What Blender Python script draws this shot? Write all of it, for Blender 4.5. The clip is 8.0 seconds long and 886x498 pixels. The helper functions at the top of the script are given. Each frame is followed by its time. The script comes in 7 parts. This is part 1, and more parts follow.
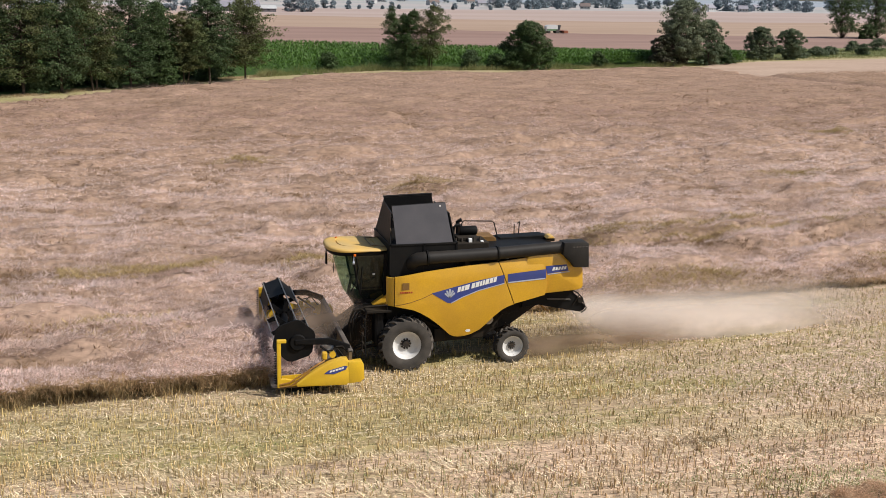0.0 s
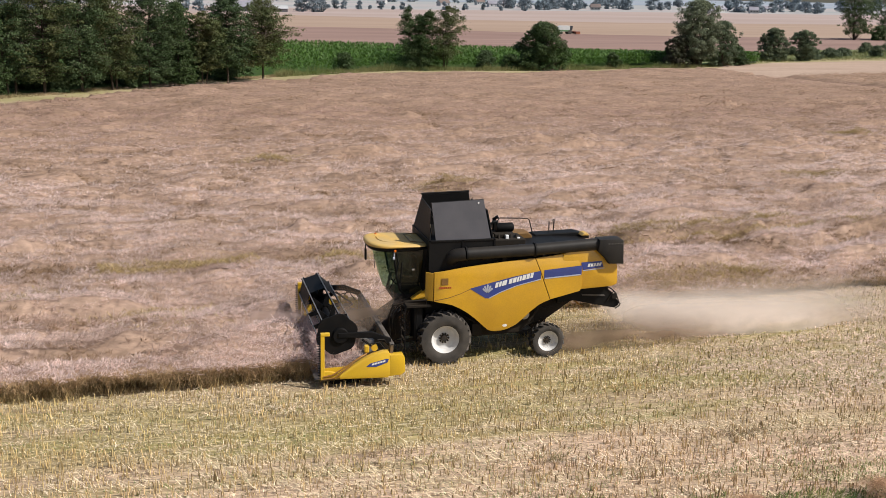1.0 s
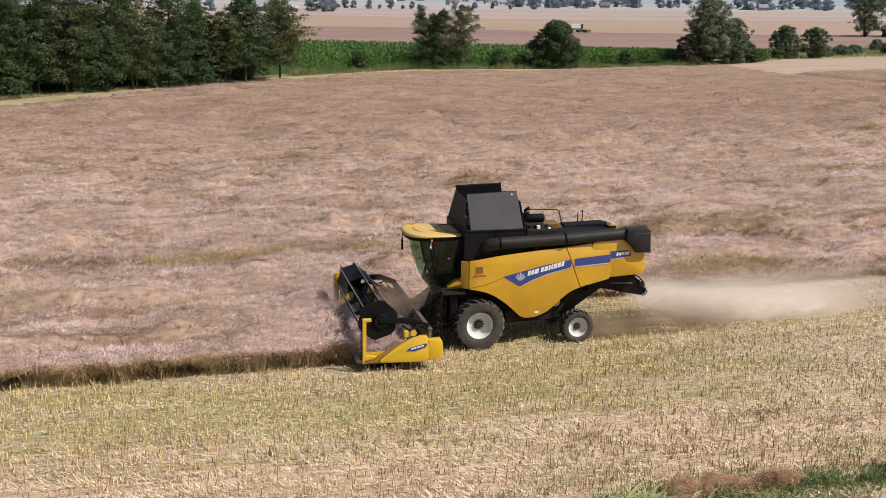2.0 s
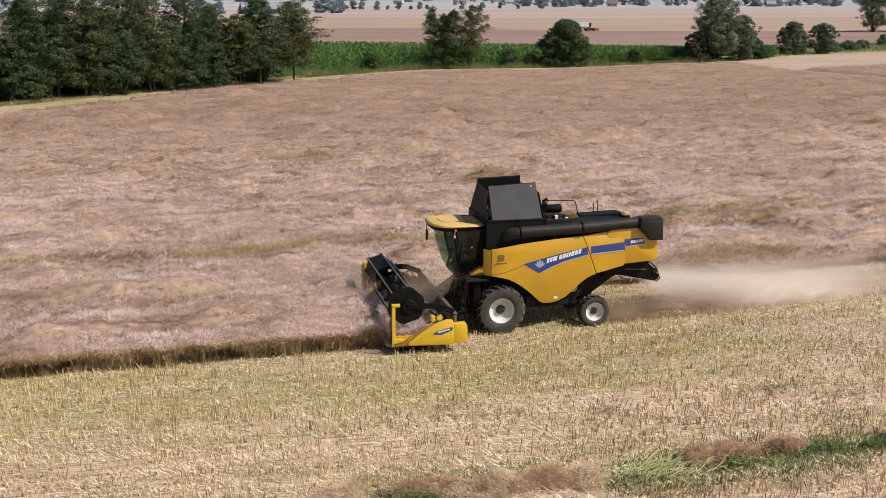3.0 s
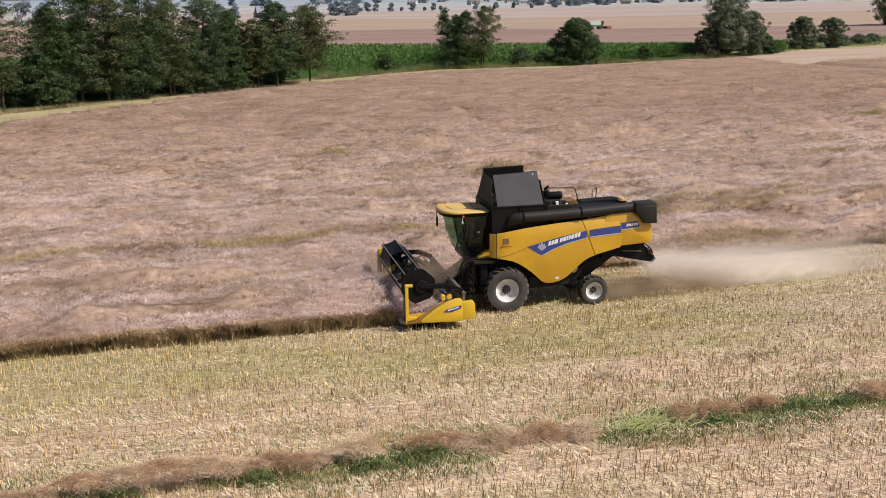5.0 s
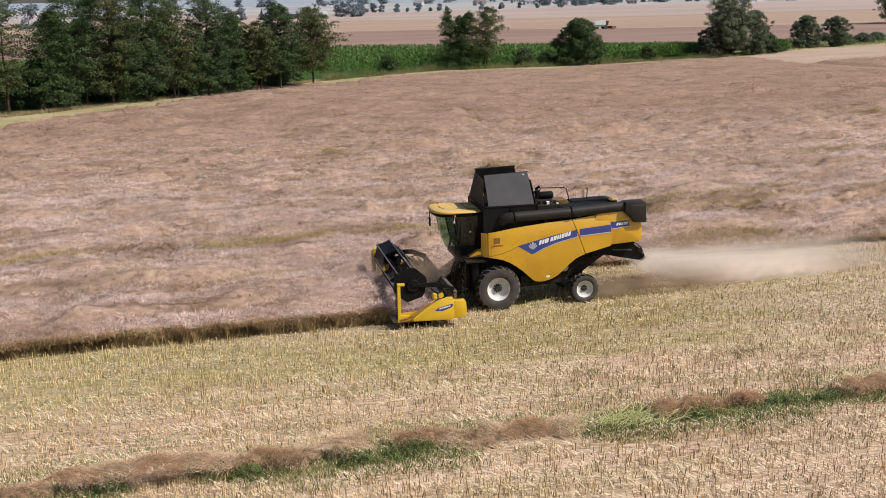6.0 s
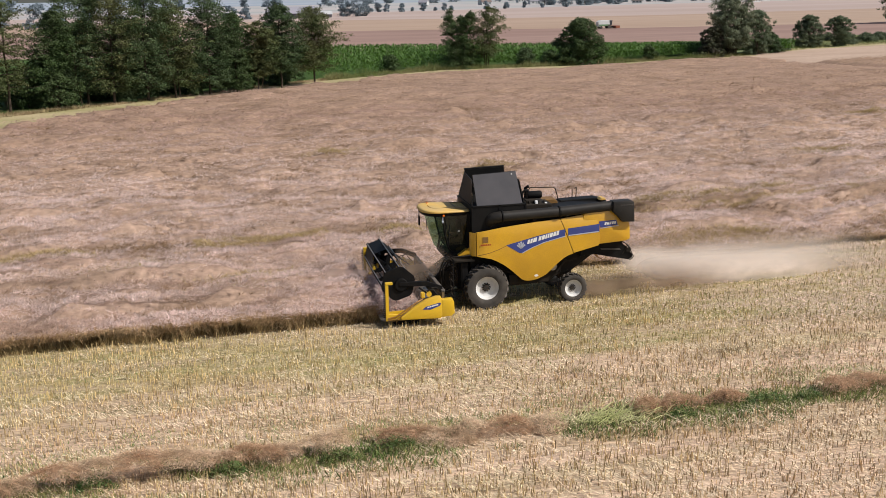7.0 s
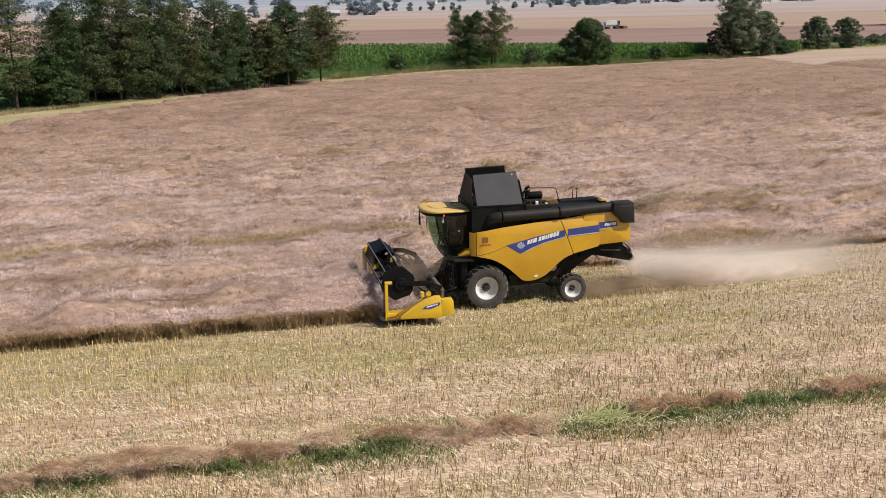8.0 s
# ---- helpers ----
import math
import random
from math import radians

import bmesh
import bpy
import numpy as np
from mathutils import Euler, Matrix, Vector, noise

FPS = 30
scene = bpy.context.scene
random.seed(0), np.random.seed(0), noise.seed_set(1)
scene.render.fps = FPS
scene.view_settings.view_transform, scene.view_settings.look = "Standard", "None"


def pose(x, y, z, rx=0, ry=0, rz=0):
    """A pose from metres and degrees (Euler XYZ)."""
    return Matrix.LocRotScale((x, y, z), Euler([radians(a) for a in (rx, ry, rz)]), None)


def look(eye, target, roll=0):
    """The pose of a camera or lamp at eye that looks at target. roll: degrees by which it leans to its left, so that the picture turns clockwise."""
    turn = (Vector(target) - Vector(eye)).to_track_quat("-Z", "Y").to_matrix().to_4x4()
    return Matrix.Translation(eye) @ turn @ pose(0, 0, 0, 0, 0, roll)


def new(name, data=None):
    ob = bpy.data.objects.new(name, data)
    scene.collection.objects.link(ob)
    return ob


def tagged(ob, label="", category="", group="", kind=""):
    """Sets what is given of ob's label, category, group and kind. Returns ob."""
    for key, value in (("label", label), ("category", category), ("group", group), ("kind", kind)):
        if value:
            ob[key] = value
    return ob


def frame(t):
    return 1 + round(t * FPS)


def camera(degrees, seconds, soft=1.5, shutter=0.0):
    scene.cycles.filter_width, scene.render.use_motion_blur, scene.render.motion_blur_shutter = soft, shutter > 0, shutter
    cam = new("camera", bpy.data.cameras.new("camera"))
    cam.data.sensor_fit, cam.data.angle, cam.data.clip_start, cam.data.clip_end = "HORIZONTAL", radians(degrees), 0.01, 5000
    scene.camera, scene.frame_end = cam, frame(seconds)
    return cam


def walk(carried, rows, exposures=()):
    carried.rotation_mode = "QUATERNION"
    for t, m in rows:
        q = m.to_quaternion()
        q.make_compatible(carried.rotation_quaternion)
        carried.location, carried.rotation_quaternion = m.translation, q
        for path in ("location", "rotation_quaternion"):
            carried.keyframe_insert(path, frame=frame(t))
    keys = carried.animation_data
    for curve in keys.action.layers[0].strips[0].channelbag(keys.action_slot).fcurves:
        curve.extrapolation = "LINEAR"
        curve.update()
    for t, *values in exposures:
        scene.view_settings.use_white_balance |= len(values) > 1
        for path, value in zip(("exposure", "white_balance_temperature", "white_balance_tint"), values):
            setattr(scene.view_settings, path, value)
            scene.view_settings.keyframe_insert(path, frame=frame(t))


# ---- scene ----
cam = camera(44.0, 8.0, soft=0.65)
# seconds, eye x y z, yaw, pitch, lean to the right
PATH = [
    (0.0, -7.205, -33.488, 11.667, -14.575, -13.194, -1.060),
    (0.5, -7.723, -33.657, 11.664, -14.371, -13.188, -1.135),
    (1.0, -8.307, -33.952, 11.675, -14.131, -13.177, -1.187),
    (1.5, -8.935, -34.502, 11.667, -13.884, -13.226, -1.092),
    (2.0, -9.494, -35.209, 11.700, -13.652, -13.240, -0.901),
    (3.5, -10.738, -38.027, 11.825, -12.894, -13.239, 0.138),
    (4.0, -10.873, -38.838, 11.845, -12.670, -13.241, 0.377),
    (4.5, -10.905, -39.586, 11.872, -12.441, -13.224, 0.594),
    (6.0, -10.382, -40.885, 12.012, -11.792, -13.176, 1.121),
    (6.5, -10.085, -41.099, 12.032, -11.648, -13.175, 1.183),
    (7.0, -9.796, -41.248, 12.040, -11.495, -13.197, 1.121),
    (7.5, -9.608, -41.340, 12.055, -11.334, -13.217, 1.000),
    (8.0, -9.553, -41.399, 12.079, -11.119, -13.227, 0.834),
]
# ---- light levels ----
SUN_AZ, SUN_EL = -32.0, 46.0   # degrees: from +x towards +y, and above the horizon
walk(cam, [(t, pose(x, y, z, 90 + pitch, 0, yaw) @ pose(0, 0, 0, 0, 0, -lean)) for t, x, y, z, yaw, pitch, lean in PATH],
     exposures=[(0.0, 0.0), (3.5, -0.02), (8.0, -0.05)])

# ---- world and sun ----
world = bpy.data.worlds.new("sky")
scene.world = world
world.use_nodes = True
wn = world.node_tree
sky = wn.nodes.new("ShaderNodeTexSky")
sky.sky_type, sky.sun_disc = "NISHITA", False
sky.sun_elevation, sky.sun_rotation = radians(SUN_EL), radians(90 - SUN_AZ)
sky.dust_density = 2.0
wn.nodes["Background"].inputs[1].default_value = 0.10
wn.links.new(sky.outputs[0], wn.nodes["Background"].inputs[0])
sun_dir = Vector((math.cos(radians(SUN_EL)) * math.cos(radians(SUN_AZ)), math.cos(radians(SUN_EL)) * math.sin(radians(SUN_AZ)), math.sin(radians(SUN_EL))))
sun = new("sun", bpy.data.lights.new("sun", "SUN"))
sun.data.energy, sun.data.angle, sun.data.color = 5.0, radians(0.6), (1.0, 0.965, 0.91)
sun.matrix_world = look(sun_dir * 100, (0, 0, 0))

# ---- materials ----
MATS = {}


def mat(name, c1, c2=None, scale=3.0, rough=0.6, metal=0.0, bump=0.0, fine=40.0, vary=0.12, island=0.0, spec=0.5,
        stretch=(1, 1, 1), thin=0.0, coat=0.0, lo=0.35, hi=0.65, obj=0.0, dust=None, dust_amount=0.0, space="world", zone=None):
    """Two-scale procedural surface: c1/c2 mottled at scale, fine grain, optional bump, per-island or per-object spread and settled dust."""
    m = bpy.data.materials.new(name)
    m.use_nodes = True
    t = m.node_tree
    N, L = t.nodes, t.links
    b = N["Principled BSDF"]
    geo = N.new("ShaderNodeNewGeometry")
    tc = N.new("ShaderNodeTexCoord")
    mp = N.new("ShaderNodeMapping")
    mp.inputs["Scale"].default_value = stretch
    L.new(geo.outputs["Position"] if space == "world" else tc.outputs["Object"], mp.inputs["Vector"])
    n1 = N.new("ShaderNodeTexNoise")
    n1.inputs["Scale"].default_value, n1.inputs["Detail"].default_value = scale, 6
    L.new(mp.outputs[0], n1.inputs["Vector"])
    r1 = N.new("ShaderNodeMapRange")
    r1.inputs[1].default_value, r1.inputs[2].default_value = lo, hi
    L.new(n1.outputs[0], r1.inputs[0])
    mix = N.new("ShaderNodeMix")
    mix.data_type = "RGBA"
    mix.inputs[6].default_value = (*c1, 1)
    mix.inputs[7].default_value = (*(c2 or [v * 0.8 for v in c1]), 1)
    L.new(r1.outputs[0], mix.inputs[0])
    col = mix.outputs[2]
    if zone:
        # a second pair of tones on the far side of a line along the working rows, with a ragged border
        za, zb, v0, v1 = zone
        dot = N.new("ShaderNodeVectorMath")
        dot.operation = "DOT_PRODUCT"
        dot.inputs[1].default_value = (-0.055, 1, 0)
        L.new(geo.outputs["Position"], dot.inputs[0])
        nz = N.new("ShaderNodeTexNoise")
        nz.inputs["Scale"].default_value, nz.inputs["Detail"].default_value = 0.35, 4
        mz = N.new("ShaderNodeMapping")
        mz.inputs["Scale"].default_value = (0.35, 1.6, 1)
        L.new(geo.outputs["Position"], mz.inputs[0]), L.new(mz.outputs[0], nz.inputs["Vector"])
        wob = N.new("ShaderNodeMath")
        wob.operation, wob.inputs[1].default_value = "MULTIPLY_ADD", 7.0
        L.new(nz.outputs[0], wob.inputs[0]), L.new(dot.outputs["Value"], wob.inputs[2])
        zr = N.new("ShaderNodeMapRange")
        zr.interpolation_type = "SMOOTHSTEP"
        zr.inputs[1].default_value, zr.inputs[2].default_value = v0 + 3.5, v1 + 3.5
        L.new(wob.outputs[0], zr.inputs[0])
        m2 = N.new("ShaderNodeMix")
        m2.data_type = "RGBA"
        m2.inputs[6].default_value, m2.inputs[7].default_value = (*za, 1), (*zb, 1)
        L.new(r1.outputs[0], m2.inputs[0])
        m3 = N.new("ShaderNodeMix")
        m3.data_type = "RGBA"
        L.new(zr.outputs[0], m3.inputs[0]), L.new(m2.outputs[2], m3.inputs[6]), L.new(col, m3.inputs[7])
        col = m3.outputs[2]
    n2 = N.new("ShaderNodeTexNoise")
    n2.inputs["Scale"].default_value, n2.inputs["Detail"].default_value = fine, 4
    L.new(mp.outputs[0], n2.inputs["Vector"])
    val = N.new("ShaderNodeMapRange")
    val.inputs[1].default_value, val.inputs[2].default_value = 0.25, 0.75
    val.inputs[3].default_value, val.inputs[4].default_value = 1 - vary, 1 + vary
    L.new(n2.outputs[0], val.inputs[0])
    fac = val.outputs[0]
    for amount, source in ((island, geo.outputs["Random Per Island"]), (obj, None)):
        if amount:
            if source is None:
                source = N.new("ShaderNodeObjectInfo").outputs["Random"]
            rr = N.new("ShaderNodeMapRange")
            rr.inputs[3].default_value, rr.inputs[4].default_value = 1 - amount, 1 + amount
            L.new(source, rr.inputs[0])
            mu = N.new("ShaderNodeMath")
            mu.operation = "MULTIPLY"
            L.new(fac, mu.inputs[0]), L.new(rr.outputs[0], mu.inputs[1])
            fac = mu.outputs[0]
    sc = N.new("ShaderNodeVectorMath")
    sc.operation = "SCALE"
    L.new(col, sc.inputs[0]), L.new(fac, sc.inputs["Scale"])
    col = sc.outputs[0]
    if dust:
        # dust lies on upward faces and in blotches
        sx = N.new("ShaderNodeSeparateXYZ")
        L.new(geo.outputs["Normal"], sx.inputs[0])
        up = N.new("ShaderNodeMapRange")
        up.inputs[1].default_value, up.inputs[2].default_value, up.inputs[3].default_value = -0.2, 1.0, 0.25
        L.new(sx.outputs[2], up.inputs[0])
        n3 = N.new("ShaderNodeTexNoise")
        n3.inputs["Scale"].default_value, n3.inputs["Detail"].default_value = 1.6, 8
        L.new(mp.outputs[0], n3.inputs["Vector"])
        mu = N.new("ShaderNodeMath")
        mu.operation = "MULTIPLY"
        L.new(up.outputs[0], mu.inputs[0]), L.new(n3.outputs[0], mu.inputs[1])
        mu2 = N.new("ShaderNodeMath")
        mu2.operation, mu2.use_clamp = "MULTIPLY", True
        mu2.inputs[1].default_value = dust_amount
        L.new(mu.outputs[0], mu2.inputs[0])
        dm = N.new("ShaderNodeMix")
        dm.data_type = "RGBA"
        dm.inputs[7].default_value = (*dust, 1)
        L.new(mu2.outputs[0], dm.inputs[0]), L.new(col, dm.inputs[6])
        col = dm.outputs[2]
        ra = N.new("ShaderNodeMapRange")
        ra.inputs[3].default_value, ra.inputs[4].default_value = rough, 0.95
        L.new(mu2.outputs[0], ra.inputs[0]), L.new(ra.outputs[0], b.inputs["Roughness"])
    L.new(col, b.inputs["Base Color"])
    b.inputs["Metallic"].default_value = metal
    b.inputs["Roughness"].default_value = rough
    b.inputs["Specular IOR Level"].default_value = spec
    b.inputs["Coat Weight"].default_value = coat
    if bump:
        bn = N.new("ShaderNodeBump")
        bn.inputs["Strength"].default_value, bn.inputs["Distance"].default_value = 0.6, bump
        L.new(n2.outputs[0], bn.inputs["Height"]), L.new(bn.outputs[0], b.inputs["Normal"])
    if thin:
        out = N["Material Output"]
        tr = N.new("ShaderNodeBsdfTranslucent")
        L.new(col, tr.inputs[0])
        ms = N.new("ShaderNodeMixShader")
        ms.inputs[0].default_value = thin
        L.new(b.outputs[0], ms.inputs[1]), L.new(tr.outputs[0], ms.inputs[2]), L.new(ms.outputs[0], out.inputs[0])
    MATS[name] = m
    return m


DUST = (0.40, 0.30, 0.21)
m_yellow = mat("yellow_paint", (0.60, 0.325, 0.010), (0.53, 0.28, 0.012), 1.2, rough=0.3, vary=0.07, fine=25, coat=0.4, dust=DUST, dust_amount=0.25, space="object")
m_lemon = mat("header_yellow_paint", (0.68, 0.42, 0.010), (0.62, 0.37, 0.010), 1.2, rough=0.3, vary=0.05, fine=25, coat=0.3, dust=DUST, dust_amount=0.3, space="object")
m_yellow_dusty = mat("dusty_yellow_paint", (0.66, 0.39, 0.055), (0.50, 0.32, 0.09), 1.6, rough=0.5, vary=0.12, dust=(0.50, 0.36, 0.17), dust_amount=0.9, space="object")
m_black = mat("black_paint", (0.007, 0.007, 0.0075), (0.011, 0.0105, 0.010), 2.0, rough=0.5, vary=0.15, spec=0.1, dust=DUST, dust_amount=0.012, space="object")
m_auger = mat("dusty_black_tube_paint", (0.013, 0.0125, 0.012), (0.022, 0.020, 0.018), 2.0, rough=0.5, vary=0.15, spec=0.2, dust=DUST, dust_amount=0.05, space="object")
m_rod = mat("rust_gold_rod", (0.36, 0.17, 0.025), (0.22, 0.11, 0.03), 5.0, rough=0.55, vary=0.2, space="object")
m_jet = mat("matt_black_reel_paint", (0.0045, 0.0045, 0.005), (0.009, 0.008, 0.0075), 3.0, rough=0.6, vary=0.2, spec=0.12, space="object")
m_flap = mat("grey_black_sheet", (0.066, 0.065, 0.074), (0.080, 0.078, 0.088), 2.0, rough=0.42, vary=0.08, dust=DUST, dust_amount=0.04, space="object")
m_dark = mat("grimy_steel", (0.009, 0.008, 0.007), (0.017, 0.013, 0.009), 3.0, rough=0.75, vary=0.25, spec=0.15, dust=DUST, dust_amount=0.07, space="object")
m_steelgrey = mat("dusty_grey_steel", (0.075, 0.07, 0.065), (0.05, 0.045, 0.04), 3.0, rough=0.6, vary=0.2, dust=DUST, dust_amount=0.25, space="object")
m_wornyellow = mat("chaff_coated_yellow", (0.20, 0.125, 0.035), (0.10, 0.07, 0.035), 2.5, rough=0.8, vary=0.25, fine=14, dust=DUST, dust_amount=0.35, space="object")
m_hub = mat("oily_hub_steel", (0.012, 0.010, 0.008), (0.03, 0.02, 0.014), 8.0, rough=0.6, vary=0.2, space="object")
m_tyre = mat("dusty_rubber", (0.020, 0.019, 0.018), (0.045, 0.040, 0.035), 4.0, rough=0.8, vary=0.2, fine=30, dust=DUST, dust_amount=0.24, space="object")
m_rim = mat("white_rim_paint", (0.64, 0.635, 0.62), (0.56, 0.545, 0.52), 4.0, rough=0.45, vary=0.06, dust=DUST, dust_amount=0.25, space="object")
m_blue = mat("blue_decal", (0.022, 0.045, 0.22), (0.024, 0.045, 0.19), 3.0, rough=0.35, vary=0.05, dust=DUST, dust_amount=0.2, space="object")
m_white = mat("white_decal", (0.75, 0.74, 0.72), (0.68, 0.67, 0.64), 6.0, rough=0.4, vary=0.04, space="object")
m_silver = mat("silver_decal", (0.42, 0.44, 0.50), (0.34, 0.36, 0.42), 6.0, rough=0.35, vary=0.05, space="object")
m_brown = mat("brown_decal", (0.20, 0.10, 0.02), (0.16, 0.08, 0.02), 6.0, rough=0.5, vary=0.1, space="object")
m_steel = mat("worn_steel", (0.42, 0.40, 0.37), (0.30, 0.27, 0.24), 8.0, rough=0.4, metal=0.8, vary=0.15, space="object")
m_amber = mat("amber_lens", (0.75, 0.16, 0.01), (0.65, 0.13, 0.01), 10.0, rough=0.2, vary=0.03, space="object")
m_seat = mat("dark_cab_trim", (0.02, 0.02, 0.022), (0.03, 0.03, 0.032), 6.0, rough=0.8, vary=0.1, space="object")
m_red = mat("red_lens", (0.38, 0.06, 0.02), (0.34, 0.05, 0.02), 6.0, rough=0.3, vary=0.05, space="object")


def glass(name, tint, alpha):
    m = bpy.data.materials.new(name)
    m.use_nodes = True
    t = m.node_tree
    N, L = t.nodes, t.links
    b = N["Principled BSDF"]
    b.inputs["Base Color"].default_value = (*tint, 1)
    b.inputs["Roughness"].default_value = 0.06
    tr = N.new("ShaderNodeBsdfTransparent")
    tr.inputs[0].default_value = (0.62, 0.80, 0.66, 1)
    ms = N.new("ShaderNodeMixShader")
    ms.inputs[0].default_value = alpha
    L.new(tr.outputs[0], ms.inputs[1]), L.new(b.outputs[0], ms.inputs[2]), L.new(ms.outputs[0], N["Material Output"].inputs[0])
    return m


m_glass = glass("tinted_cab_glass", (0.03, 0.075, 0.05), 0.28)
m_glass_dark = glass("dark_cab_glass", (0.008, 0.011, 0.010), 0.85)


# ---- mesh helpers ----
def np_mesh(name, verts, faces, material, smooth=False):
    """A mesh from arrays: verts (n,3), faces (m,k) with k corners each, or a list of such arrays."""
    me = bpy.data.meshes.new(name)
    verts = np.ascontiguousarray(verts, dtype=np.float32)
    faces = [np.asarray(f, dtype=np.int32) for f in (faces if isinstance(faces, list) else [faces]) if len(f)]
    loops = np.concatenate([f.ravel() for f in faces])
    sizes = np.concatenate([np.full(len(f), f.shape[1], np.int32) for f in faces])
    me.vertices.add(len(verts))
    me.vertices.foreach_set("co", verts.ravel())
    me.loops.add(len(loops))
    me.loops.foreach_set("vertex_index", loops)
    me.polygons.add(len(sizes))
    me.polygons.foreach_set("loop_start", np.concatenate([[0], np.cumsum(sizes)[:-1]]).astype(np.int32))
    me.update(calc_edges=True)
    me.validate()
    for m in (material if isinstance(material, list) else [material]):
        me.materials.append(m)
    if smooth:
        me.polygons.foreach_set("use_smooth", np.ones(len(sizes), dtype=bool))
    return me


def part(name, bm, material, parent=None, label="", smooth=None):
    """Links a bmesh as one mesh object under a thing or a part."""
    bmesh.ops.recalc_face_normals(bm, faces=bm.faces[:])
    me = bpy.data.meshes.new(name)
    bm.to_mesh(me)
    bm.free()
    me.materials.append(material)
    if smooth:
        me.set_sharp_from_angle(angle=radians(smooth))
        me.polygons.foreach_set("use_smooth", [True] * len(me.polygons))
    ob = new(name, me)
    ob.parent = parent
    if label:
        tagged(ob, label)
    return ob


def parts(name, bm, material, parent, label="", smooth=None):
    """As part(), but each loose piece of the bmesh becomes a part of its own."""
    bm.verts.index_update()
    seen, out = set(), []
    for v0 in bm.verts[:]:
        if v0 in seen:
            continue
        stack, piece = [v0], []
        seen.add(v0)
        while stack:
            v = stack.pop()
            piece.append(v)
            for e in v.link_edges:
                w = e.other_vert(v)
                if w not in seen:
                    seen.add(w)
                    stack.append(w)
        b2, new_v = bmesh.new(), {}
        for v in piece:
            new_v[v] = b2.verts.new(v.co)
        for f in {f for v in piece for f in v.link_faces}:
            b2.faces.new([new_v[v] for v in f.verts])
        out.append(part(name, b2, material, parent, label, smooth))
    bm.free()
    return out


def thing(name, label, category, at=(0, 0, 0), turn=0, group="", kind=""):
    ob = new(name)
    ob.empty_display_size = 0.1
    ob.matrix_world = pose(*at, 0, 0, turn)
    return tagged(ob, label, category, group, kind)


def box(bm, x0, x1, y0, y1, z0, z1, bevel=0.0):
    r = bmesh.ops.create_cube(bm, size=1, matrix=Matrix.Translation(((x0 + x1) / 2, (y0 + y1) / 2, (z0 + z1) / 2)) @ Matrix.Diagonal((x1 - x0, y1 - y0, z1 - z0, 1)))
    if bevel:
        es = list({e for v in r["verts"] for e in v.link_edges})
        bmesh.ops.bevel(bm, geom=es, offset=bevel, segments=2, affect="EDGES", profile=0.5)


def prism(bm, pts, y0, y1, bevel=0.0):
    """An outline in (x, z) drawn out along y."""
    a = [bm.verts.new((x, y0, z)) for x, z in pts]
    b = [bm.verts.new((x, y1, z)) for x, z in pts]
    n = len(pts)
    fs = [bm.faces.new(a), bm.faces.new(b[::-1])] + [bm.faces.new((a[i], b[i], b[(i + 1) % n], a[(i + 1) % n])) for i in range(n)]
    if bevel:
        bm.normal_update()
        es = list({e for f in fs[:2] for e in f.edges})
        bmesh.ops.bevel(bm, geom=es, offset=bevel, segments=2, affect="EDGES", profile=0.5)


def tube(bm, pts, r, sides=10, r2=None):
    """A round bar along points, capped, tapering to r2."""
    pts = [Vector(p) for p in pts]
    rings = []
    for i, p in enumerate(pts):
        d = (pts[min(i + 1, len(pts) - 1)] - pts[max(i - 1, 0)]).normalized()
        s = d.cross(Vector((0, 0, 1)) if abs(d.z) < 0.9 else Vector((0, 1, 0))).normalized()
        u = s.cross(d)
        rad = r if r2 is None else r + (r2 - r) * i / (len(pts) - 1)
        rings.append([bm.verts.new(p + rad * (s * math.cos(a) + u * math.sin(a))) for a in (2 * math.pi * k / sides for k in range(sides))])
    for a, b in zip(rings, rings[1:]):
        for k in range(sides):
            bm.faces.new((a[k], a[(k + 1) % sides], b[(k + 1) % sides], b[k]))
    bm.faces.new(rings[0][::-1]), bm.faces.new(rings[-1])


def lathe(bm, profile, centre, axis="y", sides=48):
    """A ring surface turned round an axis: profile of (radius, along)."""
    rings = []
    for r, h in profile:
        ring = []
        for k in range(sides):
            a = 2 * math.pi * k / sides
            c, s = r * math.cos(a), r * math.sin(a)
            p = (c, h, s) if axis == "y" else (h, c, s) if axis == "x" else (c, s, h)
            ring.append(bm.verts.new(Vector(p) + Vector(centre)))
        rings.append(ring)
    for a, b in zip(rings, rings[1:]):
        for k in range(sides):
            bm.faces.new((a[k], a[(k + 1) % sides], b[(k + 1) % sides], b[k]))
    return rings


def sheet(bm, grid, back):
    """A curved plate: grid[i][j] of points, with a second face moved by the vector back and closed rims."""
    back = Vector(back)
    n, m = len(grid), len(grid[0])
    A = [[bm.verts.new(p) for p in row] for row in grid]
    B = [[bm.verts.new(Vector(p) + back) for p in row] for row in grid]
    for i in range(n - 1):
        for j in range(m - 1):
            bm.faces.new((A[i][j], A[i + 1][j], A[i + 1][j + 1], A[i][j + 1]))
            bm.faces.new((B[i][j], B[i][j + 1], B[i + 1][j + 1], B[i + 1][j]))
    for i in range(n - 1):
        bm.faces.new((A[i][0], B[i][0], B[i + 1][0], A[i + 1][0]))
        bm.faces.new((A[i][-1], A[i + 1][-1], B[i + 1][-1], B[i][-1]))
    for j in range(m - 1):
        bm.faces.new((A[0][j], A[0][j + 1], B[0][j + 1], B[0][j]))
        bm.faces.new((A[-1][j], B[-1][j], B[-1][j + 1], A[-1][j + 1]))


def lerp(a, b, t):
    return a + (b - a) * t


